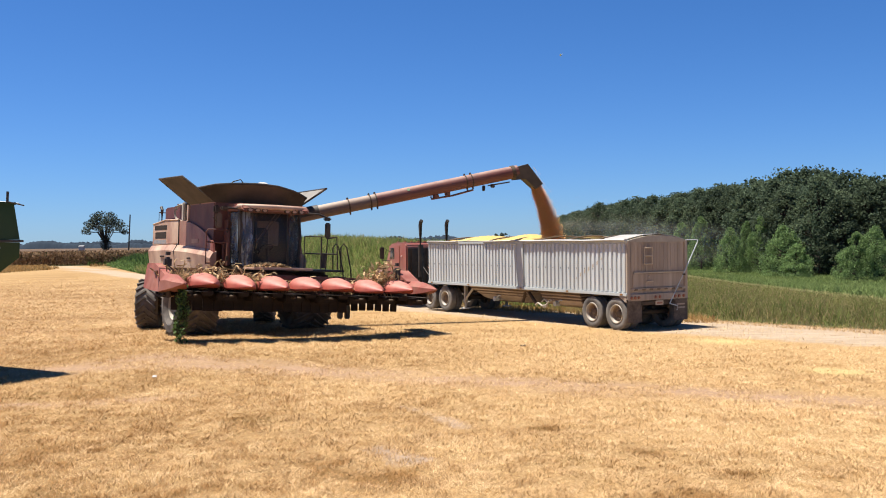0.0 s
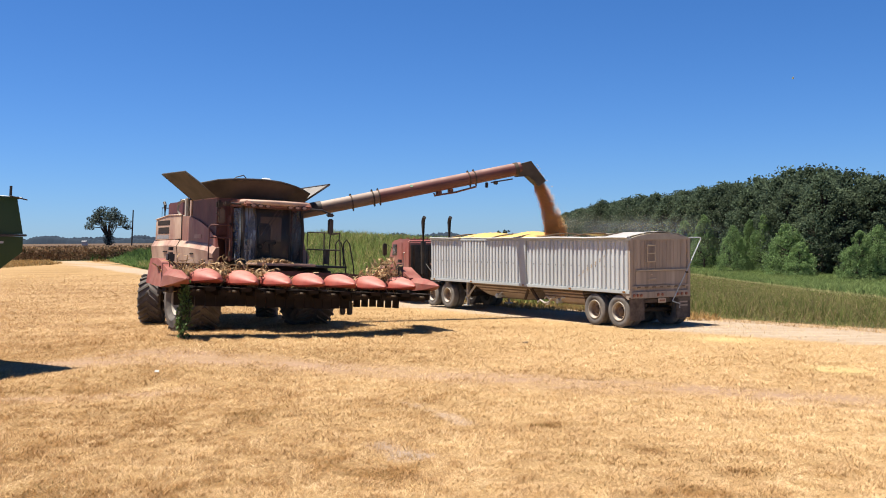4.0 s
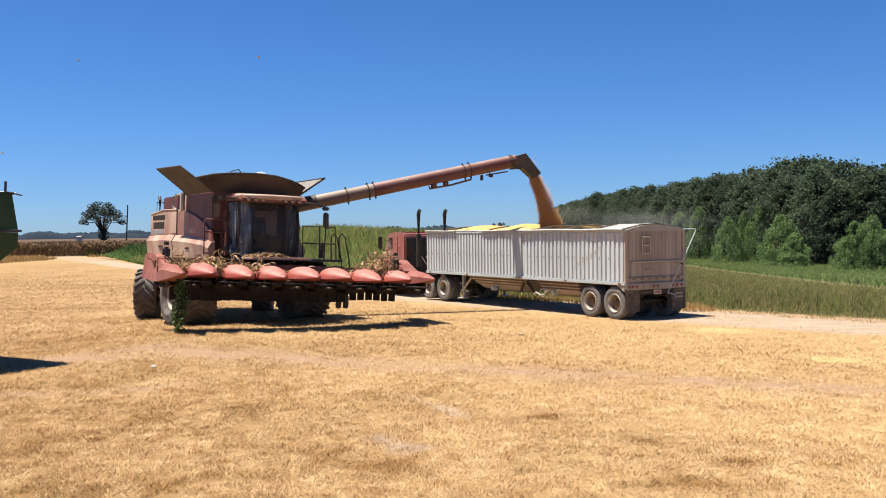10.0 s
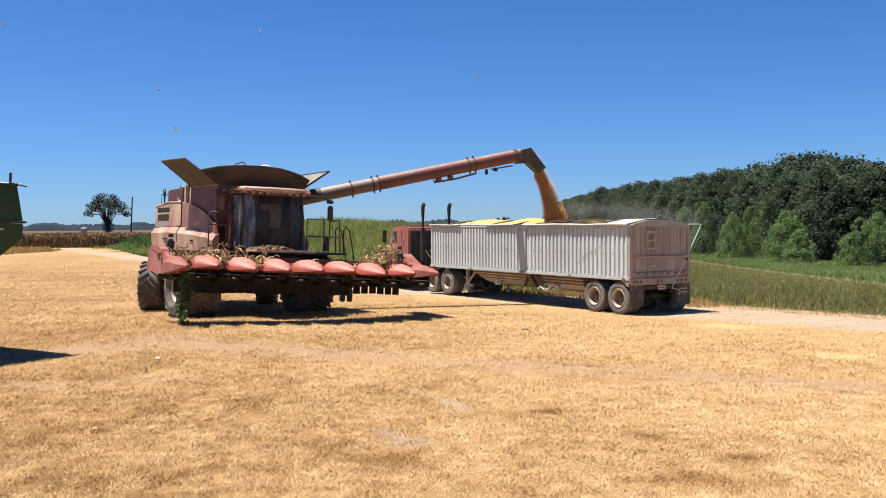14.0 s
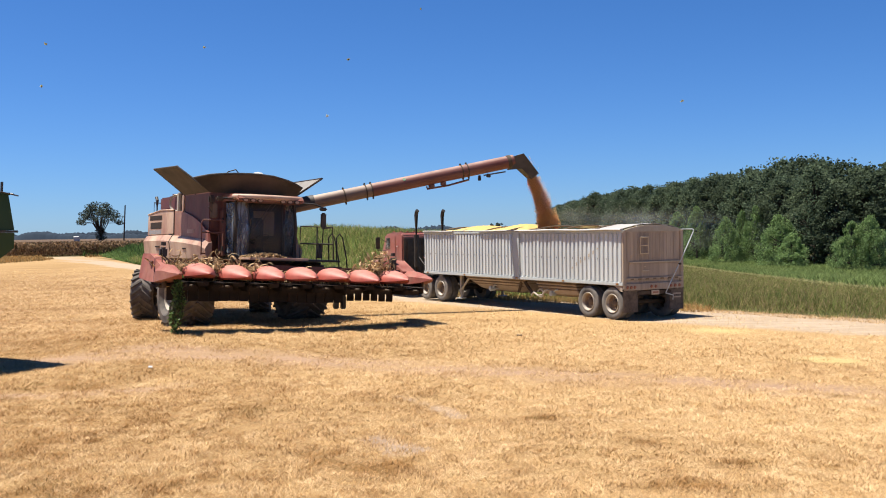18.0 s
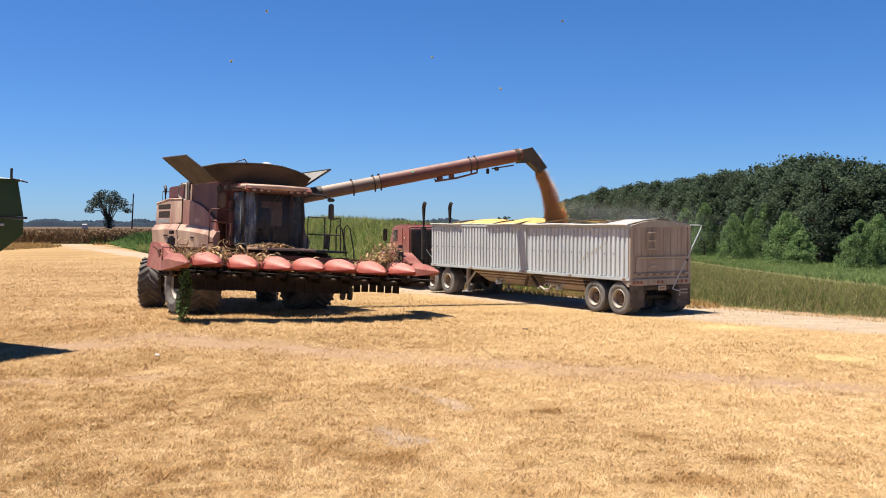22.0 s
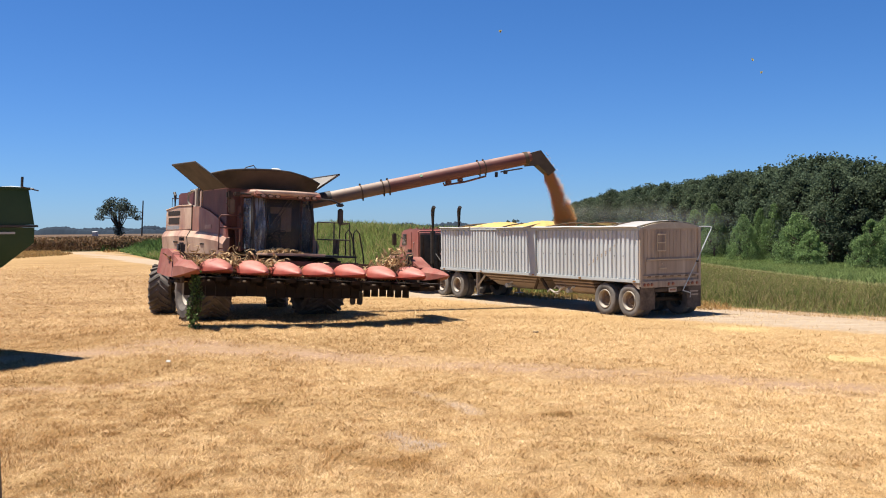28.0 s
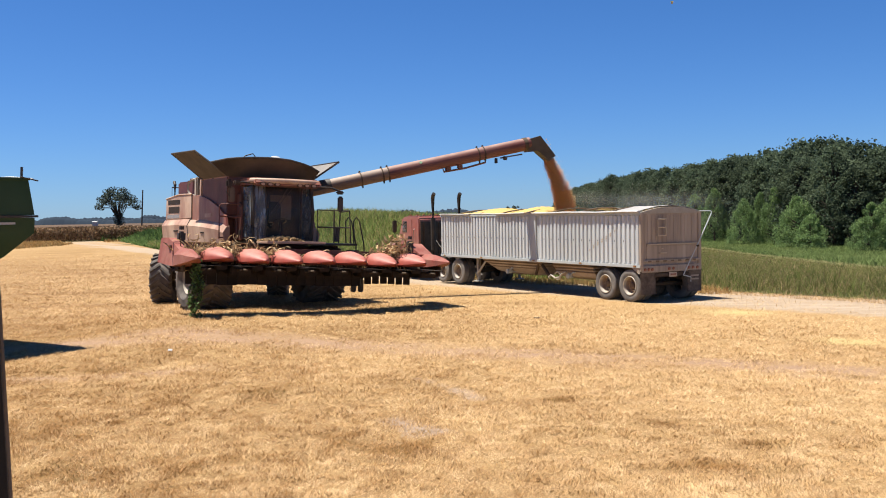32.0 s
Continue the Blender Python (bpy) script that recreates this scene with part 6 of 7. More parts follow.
def build_door_post():
    """The dark edge of the standing vehicle's door frame, close beside the eye."""
    root = thing("door_post", "dark door post of the parked vehicle beside the viewer", "door post")
    a = Vector((-0.4204, 0.9073, -0.0487)) * 1.1
    b = Vector((-0.4182, 0.9083, -0.2605)) * 1.1
    way = (b - a).normalized()
    eye = Vector((0, 0, 2.85))
    left = Vector((-0.909, -0.417, 0))
    foot, head = eye + b + way * 2.32 - left * 0.024, eye + a - way * 0.75 + left * 0.013
    rings = []
    for p in (foot, head):
        rings.append([p, p + left * 0.02 + Vector((0.01, 0.03, 0)), p + left * 0.12 + Vector((0.02, 0.05, 0)), p + left * 0.13, p + left * 0.02 - Vector((0.0, 0.02, 0))])
    part("post", loft(bmesh.new(), rings), INSIDE, root)
    part("rubber_seal", pipe(bmesh.new(), [foot + left * 0.012 + Vector((0, 0.02, 0)), head + left * 0.012 + Vector((0, 0.02, 0))], 0.008), FLAP, root)


build_door_post()

# ---- distance and plants ----


def tree_meshes(name, height, radius, base, clumps, per, leaf_size, seed, shape=1.0, droop=0.0, fine=1.0):
    """Trunk with limbs, and a crown of leaf clumps, as two meshes."""
    r = np.random.default_rng(seed)
    bm = bmesh.new()
    trunk_r = 0.022 * height
    pts = [Vector((r.normal(0, 0.02) * height * k / 4, r.normal(0, 0.02) * height * k / 4, height * 0.8 * k / 4)) for k in range(5)]
    for k, (p, q) in enumerate(zip(pts, pts[1:])):
        rod(bm, p, q, trunk_r * (1 - k * 0.22), trunk_r * (1 - (k + 1) * 0.22), 8)
    cs = []
    for i in range(clumps):
        t = r.uniform(0, 1) ** 0.8
        z = base + (height - base) * t
        prof = math.sin(math.pi * min(1, 0.12 + 0.88 * t ** shape)) ** 0.6
        a, rr = r.uniform(0, 2 * math.pi), radius * prof * r.uniform(0.4, 1.0) ** 0.5
        c = np.array([rr * math.cos(a), rr * math.sin(a), z])
        if i % 3 == 0:
            h = min(z * 0.75, height * 0.75)
            p = Vector((0, 0, h))
            rod(bm, p, Vector(c), trunk_r * 0.3, trunk_r * 0.1, 5)
        k = r.normal(size=(per, 3))
        k /= np.linalg.norm(k, axis=1)[:, None]
        s = fine * radius * r.uniform(0.16, 0.38) * (1 - 0.6 * t * min(1, droop))
        k *= s * r.uniform(0.55, 1.0, per)[:, None] ** 0.5
        k *= r.uniform(0.6, 1.3, 3)
        k[:, 2] *= 0.75
        k[:, 2] -= droop * s * r.uniform(0, 1, per)
        cs.append(c + k)
    v, f = leaves(np.concatenate(cs), np.full(clumps * per, leaf_size), r, 0.2)
    return bm, v, f


def make_tree(name, label, category, material, m, args, group=""):
    root = thing(name, label, category, m, group)
    bm, v, f = tree_meshes(name, *args)
    part("trunk", bm, BARK, root)
    sheet("crown", v, f, material, root)
    return root


def place(x, y, turn=0.0, size=1.0, sink=0.0, rough=0.0):
    return pose(x, y, float(land(x, y)) - sink, 0, 0, turn) @ Matrix.Diagonal((size, size, size * (1 + rough), 1))


def build_woods():
    label = "tall dark green broadleaf tree at the edge of the woods"
    front = [make_tree("woodland_tree", label, "tree", WOODS, Matrix(), (11.8 + 0.6 * i, 3.4 + 0.3 * i, 0.4, 230, 36, 0.185, 20 + i, 0.75, 0.0, 0.80), "edge of the woods") for i in range(4)]
    deep = [make_tree("woodland_tree", label, "tree", WOODS, Matrix(), (12.4 + 0.5 * i, 3.6 + 0.3 * i, 3.0, 120, 32, 0.23, 30 + i, 0.75, 0.0, 0.85), "edge of the woods") for i in range(3)]
    r = random.Random(5)
    edge = [(50, 395), (47, 330), (43, 275), (41, 235), (42, 200), (44, 172), (45, 150), (46, 132), (46, 120), (47, 112), (49, 108), (57, 112), (68, 116), (82, 118)]
    used = {True: 0, False: 0}
    for (ax, ay), (bx, by) in zip(edge, edge[1:]):
        n = max(2, int(math.hypot(bx - ax, by - ay) / 3.2))
        for i in range(n):
            t = i / n
            for row in range(3 if ay < 210 else 2):
                x = ax + (bx - ax) * t + r.uniform(-1.5, 1.5) + row * 5.5
                y = ay + (by - ay) * t + r.uniform(-2, 2) + row * 5.0
                size = r.uniform(0.86, 0.98) * (1.02 if row else 0.90) * (1.0 if ay < 125 else 1.10 if ay < 210 else 1.08)
                m = Matrix.Translation((x, y, float(land(x, y)) - 0.2)) @ Matrix.Rotation(r.uniform(0, 6.28), 4, "Z") @ Matrix.Diagonal((size * 1.05, size * 1.05, size, 1))
                near = row == 0 and y < 240
                kinds, k = front if near else deep, used[near]
                used[near] += 1
                (kinds[k] if k < len(kinds) else copy_thing(kinds[k % len(kinds)], m)).matrix_basis = m


def build_willows():
    kinds = [make_tree("willow", "bushy light green young willow before the woods", "tree", WILLOW, Matrix(), (6.0, 2.3 + 0.25 * i, 0.05, 130, 100, 0.088, 40 + i, 0.52, 1.3), "young willows") for i in range(3)]
    r = random.Random(8)
    # x, y, height, width
    spots = [(38.7, 147.3, 5.5, 4.6), (38.6, 136.3, 5.9, 4.8), (38.5, 122.6, 4.6, 4.2), (41.8, 126.2, 5.3, 3.0), (42.1, 121.9, 5.6, 4.0), (40.5, 109.4, 4.6, 5.6), (40.7, 106.1, 3.1, 3.6), (42.8, 95.9, 3.9, 4.4), (44.4, 95.3, 4.3, 4.4)]
    for k, (x, y, h, w) in enumerate(spots):
        s = w / (2 * (2.3 + 0.25 * (k % 3)))
        m = Matrix.Translation((x, y, float(land(x, y)) - 0.1)) @ Matrix.Rotation(r.uniform(0, 6.28), 4, "Z") @ Matrix.Diagonal((s, s, h * 1.34 / 6.0, 1))
        if k < 3:
            kinds[k].matrix_basis = m
        else:
            copy_thing(kinds[k % 3], m).matrix_basis = m


def scatter(n, x0, x1, y0, y1, keep):
    x, y = rng.uniform(x0, x1, n), rng.uniform(y0, y1, n)
    k = keep(x, y)
    return x[k], y[k]


def build_grass():
    # weeds on the slope behind the road
    x, y = scatter(260000, 4, 33, 26, 125, lambda x, y: (beyond(x, y) > 0.1 + 0.4 * wave(x, y, 1.7)) & (x / y > 0.1) & (x / y < 0.56) & (x < strip_line(y) - 0.4 + 0.5 * wave(x, y, 0.3)) & (rng.uniform(0, 1, len(x)) < np.clip(60 / (y * 1.1), 0.2, 1)))
    bb = beyond(x, y)
    gap = strip_line(y) - x
    h = (0.32 + 0.30 * rng.uniform(0, 1, len(x)) ** 2 + 0.12 * wave(x, y, 1.6) + 0.07 * wave(x, y, 4.1, 2)) * smooth(-0.3, 2.0, bb) * (0.45 + 0.55 * smooth(0, 8, gap)) + 0.06
    ob = blades("roadside_weeds", x, y, land(x, y), h * rng.uniform(0.7, 1.0, len(x)), rng.uniform(0.012, 0.032, len(x)), rng.uniform(0.10, 0.40, len(x)), WEED)
    tagged(ob, "rank green and browning weeds along the road", "weeds", kind="stuff")
    k = rng.uniform(0, 1, len(x)) < 0.75
    c = np.stack([x, y, land(x, y) + h * rng.uniform(0.3, 1.0, len(x))], -1)[k]
    v, f = leaves(c, 0.010 + 0.0005 * c[:, 1], rng)
    ob = sheet("broad_weeds", v, f, WEED)
    tagged(ob, "small-leaved olive green weeds on the slope", "weeds", kind="stuff")
    x, y = scatter(110000, 21, 48, 44, 190, lambda x, y: (x / y > 0.18) & (x / y < 0.56) & (x > strip_line(y) + 0.5))
    ob = blades("green_crop", x, y, land(x, y), rng.uniform(0.3, 0.65, len(x)), rng.uniform(0.04, 0.10, len(x)), rng.uniform(0.15, 0.5, len(x)), CROP, 0.25)
    tagged(ob, "bright green leafy crop before the willows", "crop", kind="stuff")
    x, y = scatter(150000, 20, 40, 44, 150, lambda x, y: (x / y > 0.18) & (x / y < 0.58) & (np.abs(x - strip_line(y) - 0.25 * wave(x, y, 0.9)) < 0.7) & (wave(x, y, 2.3, 1) > -0.6))
    ob = blades("mown_strip", x, y, land(x, y), rng.uniform(0.15, 0.36, len(x)), rng.uniform(0.02, 0.05, len(x)), rng.uniform(0.05, 0.3, len(x)), PALE)
    tagged(ob, "pale dry strip between weeds and crop", "dry grass", kind="stuff")
    # tall grass on the bank behind the truck
    x, y = scatter(420000, -34, 14, 40, 125, lambda x, y: (beyond(x, y) > 0.4) & (beyond(x, y) < 26) & (x / y > -0.36) & (x / y < 0.16) & (rng.uniform(0, 1, len(x)) < np.clip(70 / y, 0.2, 1)))
    h = 0.42 + 0.55 * rng.uniform(0, 1, len(x)) ** 3 + 0.16 * wave(x, y, 0.8) + 0.10 * wave(x, y, 2.9, 1)
    ob = blades("tall_bank_grass", x, y, land(x, y), h, rng.uniform(0.022, 0.052, len(x)), rng.uniform(0.15, 0.7, len(x)), GRASS)
    tagged(ob, "tall green grass on the bank behind the truck", "grass", kind="stuff")
    # leafy weeds beside the track, far off on the left
    x, y = scatter(60000, -62, -20, 84, 175, lambda x, y: (beyond(x, y) > 0.3) & (beyond(x, y) < 22) & (x / y < -0.24) & (x / y > -0.355))
    ob = blades("leafy_weeds", x, y, land(x, y), rng.uniform(0.7, 1.9, len(x)) * smooth(0, 5, beyond(x, y)) + 0.3, rng.uniform(0.10, 0.24, len(x)), rng.uniform(0.2, 0.7, len(x)), LEAFY, 0.25)
    tagged(ob, "leafy green weeds beside the dirt track", "weeds", kind="stuff")
    x, y = scatter(26000, -110, -50, 112, 150, lambda x, y: polyline_distance(x, y, ROAD) > 3.0 + wave(x, y, 0.5))
    ob = blades("verge_grass", x, y, land(x, y), rng.uniform(0.15, 0.5, len(x)), rng.uniform(0.05, 0.12, len(x)), rng.uniform(0.1, 0.4, len(x)), TUFT)
    tagged(ob, "low olive grass between the track and the corn", "grass", kind="stuff")
    # trodden dry grass on the far side of the road, behind the trailer
    x, y = scatter(60000, -6, 10, 33, 56, lambda x, y: np.abs(beyond(x, y) - 0.3 + 0.5 * wave(x, y, 0.9)) < 1.5)
    ob = blades("trodden_grass", x, y, land(x, y), rng.uniform(0.04, 0.26, len(x)), rng.uniform(0.012, 0.03, len(x)), rng.uniform(0.06, 0.3, len(x)), TUFT)
    tagged(ob, "trodden brown dry grass along the road", "dry grass", kind="stuff")
    # dry straw fringe where road meets weeds
    x, y = scatter(120000, 7, 24, 18, 40, lambda x, y: (np.abs(beyond(x, y) + 0.25 + 0.25 * wave(x, y, 1.3)) < 0.55))
    ob = blades("straw_fringe", x, y, land(x, y), rng.uniform(0.02, 0.09, len(x)), rng.uniform(0.006, 0.016, len(x)), rng.uniform(0.03, 0.12, len(x)), STRAW)
    with_tone(ob, np.repeat(rng.uniform(0.5, 1.0, len(x)), 5))
    tagged(ob, "fringe of pale dry grass at the roadside", "dry grass", kind="stuff")


def build_corn_field():
    n = 30000
    x = rng.uniform(-140, -30, n)
    front = np.interp(x, [-140, -80, -62, -30], [150, 150, 152, 158])
    y = front + rng.uniform(0, 1, n) ** 1.6 * 60
    z = land(x, y) + rng.uniform(0, 1.5, n)
    ob = blades("dry_corn_field", x, y, z, rng.uniform(0.5, 0.95, n), rng.uniform(0.08, 0.17, n), rng.uniform(0.2, 0.8, n), DRYCORN)
    tagged(ob, "field of dry brown standing corn", "corn field", kind="stuff")
    # hanging dry leaves and pale ears between the stalks
    n = 60000
    x = rng.uniform(-140, -30, n)
    y = np.interp(x, [-140, -80, -62, -30], [150, 150, 152, 158]) + rng.uniform(0, 1, n) ** 2.2 * 45
    v, f = leaves(np.stack([x, y, land(x, y) + 0.15 + 2.15 * rng.uniform(0, 1, n) ** 0.8], -1), np.full(n, 0.21), rng)
    ob = sheet("dry_corn_leaves", v, f, DRYCORN)
    tagged(ob, "hanging dry brown corn leaves", "corn leaves", kind="stuff")
    xs, ys = np.linspace(-420, 60, 60), np.array([163, 180, 200, 230, 280, 350, 450, 700])
    gx, gy = np.meshgrid(xs, ys)
    gz = 2.3 + 0.12 * wave(gx, gy, 0.9) + 0 * gx
    gz[0] = 0.3
    i = np.arange(gx.size).reshape(gx.shape)
    f = np.stack([i[:-1, :-1], i[:-1, 1:], i[1:, 1:], i[1:, :-1]], -1).reshape(-1, 4)
    ob = sheet("far_corn_canopy", np.stack([gx, gy, gz], -1).reshape(-1, 3), f, mat("corn_canopy", (0.115, 0.070, 0.038), 0.95, var=0.35, scale=0.6, bump=0.8))
    tagged(ob, "far tops of the dry corn field", "corn field", kind="stuff")


def build_distance():
    # far treeline, two ranks, the blue of haze put into their colour
    for dist, h, seed, x0, x1 in ((900, 8.5, 1, -900, 120), (1400, 13.5, 4, -1300, 200)):
        xs = np.linspace(x0, x1, 900)
        r = np.random.default_rng(seed)
        top = h * (0.75 + 0.25 * np.sin(xs * 0.013 + seed) * np.sin(xs * 0.0047 + 2)) + r.normal(0, h * 0.06, len(xs)) + h * 0.14 * np.sin(xs * 0.11 + seed) * np.sin(xs * 0.037) + h * 0.25 * np.clip(np.sin(xs * 0.05 + seed), 0, 1) ** 3
        v = np.concatenate([np.stack([xs, np.full_like(xs, dist), np.full_like(xs, -4)], -1), np.stack([xs, np.full_like(xs, dist) + 6, top * 0.7], -1), np.stack([xs, np.full_like(xs, dist) + 14, top], -1), np.stack([xs, np.full_like(xs, dist) + 60, top * 0.3], -1)])
        n = len(xs)
        i = np.arange(n - 1)
        f = np.concatenate([np.stack([i + k * n, i + 1 + k * n, i + 1 + (k + 1) * n, i + (k + 1) * n], -1) for k in range(3)])
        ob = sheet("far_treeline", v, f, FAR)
        tagged(ob, "blue-green line of far trees, haze put into the colour", "treeline", kind="stuff")
    # the lone tree: an ivied trunk that forks into limbs under a wide, broken umbrella of leaves
    root = thing("lone_tree", "lone dark spreading tree rising from the corn field", "tree", pose(-77.4, 230, 0))
    r = np.random.default_rng(81)
    bm = bmesh.new()
    rod(bm, (0, 0, 0), (0.1, 0, 3.6), 0.5, 0.36, 9)
    cs = []
    for k in range(60):
        a, q = r.uniform(0, 2 * math.pi), r.uniform(0.1, 1.0) ** 0.6
        c = np.array([4.7 * q * math.cos(a), 4.7 * q * math.sin(a), 11.5 - 3.4 * q * q + r.uniform(-2.0, 0.3) - 0.22 * 4.7 * q * math.cos(a) * (math.cos(a) > 0)])
        if k % 2 == 0:
            mid = Vector((c[0] * 0.4, c[1] * 0.4, 5.0 + 0.22 * c[2]))
            rod(bm, (0.1, 0, 3.5), mid, 0.13, 0.08, 6)
            rod(bm, mid, Vector(c), 0.08, 0.03, 5)
        p = r.normal(size=(95, 3))
        p *= (r.uniform(0.5, 1.0, 95) ** 0.5 / np.linalg.norm(p, axis=1))[:, None] * np.array([1.15, 1.15, 0.8]) * r.uniform(0.55, 1.05)
        cs.append(c + p)
    part("trunk", bm, BARK, root)
    v, f = leaves(np.concatenate(cs), np.full(60 * 95, 0.18), r)
    sheet("crown", v, f, OAK, root)
    v, f = leaves(r.normal(0, 1, (700, 3)) * np.array([0.5, 0.5, 1.3]) + np.array([0.1, 0, 3.6]), np.full(700, 0.22), r)
    sheet("trunk_ivy", v, f, OAK, root)
    for x, h in ((20.6, 5.4), (23.0, 6.1)):
        make_tree("far_tree", "small dark tree far off on the horizon", "tree", OAK, pose(x, 300, 0), (h, 1.5, 2.5, 16, 40, 0.3, int(x), 0.7), "far trees")
    root = thing("utility_pole", "leaning weathered wooden utility pole", "pole", pose(-51.7, 165, 0, 0, 3.2, 0))
    part("shaft", rod(bmesh.new(), (0, 0, -0.5), (0, 0, 8.43), 0.14, 0.10, 10), POLE, root)
    root = thing("white_shed", "small white building beyond the corn", "shed", pose(-74.0, 205, -0.3))
    part("wall", box(bmesh.new(), 0, 0, 1.75, 1.0, 0.9, 3.5, 0.05), WHITE, root)
    bm = prism(bmesh.new(), [(-0.5, 3.47), (0, 3.62), (0.5, 3.47)], -0.55, 0.55)
    part("roof", bm, WHITE, root)
    part("door", box(bmesh.new(), 0.2, -0.46, 1.6, 0.4, 0.04, 1.9, 0.01), BLACK, root)


build_woods()
build_willows()
build_grass()
build_corn_field()
build_distance()


def build_straw():
    """Cut straw lying over the near field, thinning with distance: flat bent slips, two faces each."""
    n = 1300000
    y = 8.6 * np.exp(rng.uniform(0, 1, n) ** 1.15 * math.log(90 / 8.6))
    x = rng.uniform(-0.53, 0.53, n) * y
    keep = (beyond(x, y) < -1.0) & (rng.uniform(0, 1, n) < np.clip(polyline_distance(x, y, ROAD) / 8 - 0.2, 0.12 + 0.1 * mottle(x, y, 0.6), 1))
    keep &= 0.5 * mottle(x, y, 1.7) + 0.5 * mottle(x + 3, y, 4.0) + 0.4 * mottle(x, y + 7, 9.0) + rng.uniform(-0.8, 0.8, n) > -0.62
    keep &= rng.uniform(22, 92, n) > y
    keep &= scar_distance(x, y) + 0.12 * mottle(x, y, 2.2) + rng.uniform(-0.16, 0.25, n) > 0.12
    keep &= polyline_distance(x, y, RUT) + 0.2 * wave(x, y, 2.1, 5) + rng.uniform(-0.2, 0.3, n) > 0.12
    keep &= polyline_distance(x, y, TRACK) + 0.5 * wave(x, y, 1.1, 3) + 0.5 * mottle(x, y, 1.9) + rng.uniform(-0.7, 0.9, n) > 0.6
    x, y = x[keep], y[keep]
    n = len(x)
    big = 0.85 + y / 21
    a = np.where(rng.uniform(0, 1, n) < 0.22, 3.0 * mottle(x, y, 0.5) + rng.normal(0, 0.5, n), rng.uniform(0, 2 * np.pi, n))
    ln, wd, ht = rng.uniform(0.018, 0.054, n) * big, rng.uniform(0.0014, 0.0034, n) * big, rng.uniform(0.004, 0.042, n) * (0.7 + y / 38) * (1 + 0.7 * mottle(x + 4, y, 4.4))
    root = np.stack([x, y, land(x, y) - 0.004], -1)
    w = np.stack([-np.sin(a), np.cos(a), rng.uniform(-0.5, 0.5, n)], -1) * wd[:, None]
    d = np.stack([np.cos(a) * ln, np.sin(a) * ln, ht], -1)
    v = np.stack([root - w, root + w, root + d + w * 0.6, root + d - w * 0.6], 1).reshape(-1, 3)
    ob = sheet("straw_stubble", v, np.arange(n * 4).reshape(n, 4), STRAW)
    rough = 1.0 - 0.55 * smooth(-3, 2, x)
    with_tone(ob, np.repeat(np.clip(field_tone(x, y) + rough * (0.27 * mottle(x * 2.4, y, 2.6) + 0.24 * mottle(x * 2.4 + 2, y, 5.6) + rng.normal(0, 0.30, n)), 0, 1), 4))
    tagged(ob, "cut golden straw and dry grass covering the ground", "straw", kind="stuff")


def build_tufts():
    """Dead grass tufts, each its own clump."""
    r = np.random.default_rng(31)
    spots = [(3.84, 11.64, 0.14), (2.69, 10.65, 0.2), (3.55, 10.3, 0.2), (2.86, 13.0, 0.14), (1.71, 14.67, 0.12), (-2.95, 15.7, 0.22), (-4.39, 11.04, 0.2), (-0.55, 11.76, 0.2), (-6.6, 18.6, 0.2), (3.3, 19.2, 0.14)]
    spots += [(float(k * q), float(q), float(z)) for k, q, z in zip(r.uniform(-0.45, 0.45, 14), r.uniform(9.5, 20, 14), r.uniform(0.07, 0.16, 14))]
    for cx, cy, size in spots:
        n = int(800 * size)
        x, y = cx + r.normal(0, size, n), cy + r.normal(0, size * 0.8, n)
        ob = blades("grass_tuft", x, y, land(x, y), r.uniform(0.012, 0.055, n), r.uniform(0.004, 0.009, n), r.uniform(0.02, 0.1, n), TUFT)
        tagged(ob, "low tuft of brown dead grass", "grass tuft", "dead grass tufts", "stuff")
    # wider browned mats, most of them on the side of the grain cart
    mats = [(float(k * q), float(q), float(z)) for k, q, z in zip(r.uniform(-0.46, 0.0, 40), r.uniform(9.3, 19, 40), r.uniform(0.2, 0.5, 40))]
    mats += [(float(k * q), float(q), float(z)) for k, q, z in zip(r.uniform(0.0, 0.46, 14), r.uniform(9.3, 17, 14), r.uniform(0.15, 0.4, 14))]
    for cx, cy, size in mats:
        n = int(900 * size)
        x, y = cx + r.normal(0, size, n), cy + r.normal(0, size * 0.55, n)
        ob = blades("browned_grass", x, y, land(x, y), r.uniform(0.008, 0.034, n), r.uniform(0.004, 0.008, n), r.uniform(0.02, 0.08, n), BROWN)
        tagged(ob, "flattened mat of orange-brown dead grass", "dead grass", "browned grass mats", "stuff")


def build_spills():
    """Spilled corn: thin scatters of kernels on the ground."""
    for cx, cy, rx, ry, n in ((8.15, 26.75, 1.25, 0.95, 2300), (8.62, 20.35, 0.75, 0.5, 2600)):
        a, q = rng.uniform(0, 2 * np.pi, n), np.abs(rng.normal(0, 0.5, n)) + rng.uniform(0, 0.15, n)
        u, w = rx * q * np.cos(a), ry * q * np.sin(a)
        x, y = cx + 0.74 * u + 0.67 * w, cy - 0.67 * u + 0.74 * w
        c = np.stack([x, y, land(x, y) + rng.uniform(0.006, 0.026, n)], -1)
        s = 0.014
        o = np.array([(1, 0, 0), (-0.5, 0.87, 0), (-0.5, -0.87, 0), (0, 0, 0.9)]) * s
        v = (c[:, None, :] + o[None]).reshape(-1, 3)
        i = np.arange(n)[:, None] * 4
        f = np.concatenate([i + [0, 1, 3], i + [1, 2, 3], i + [2, 0, 3]])
        ob = sheet("spilled_corn", v, f, SPILL)
        tagged(ob, "thin scatter of spilled yellow corn on the ground", "grain", kind="stuff")


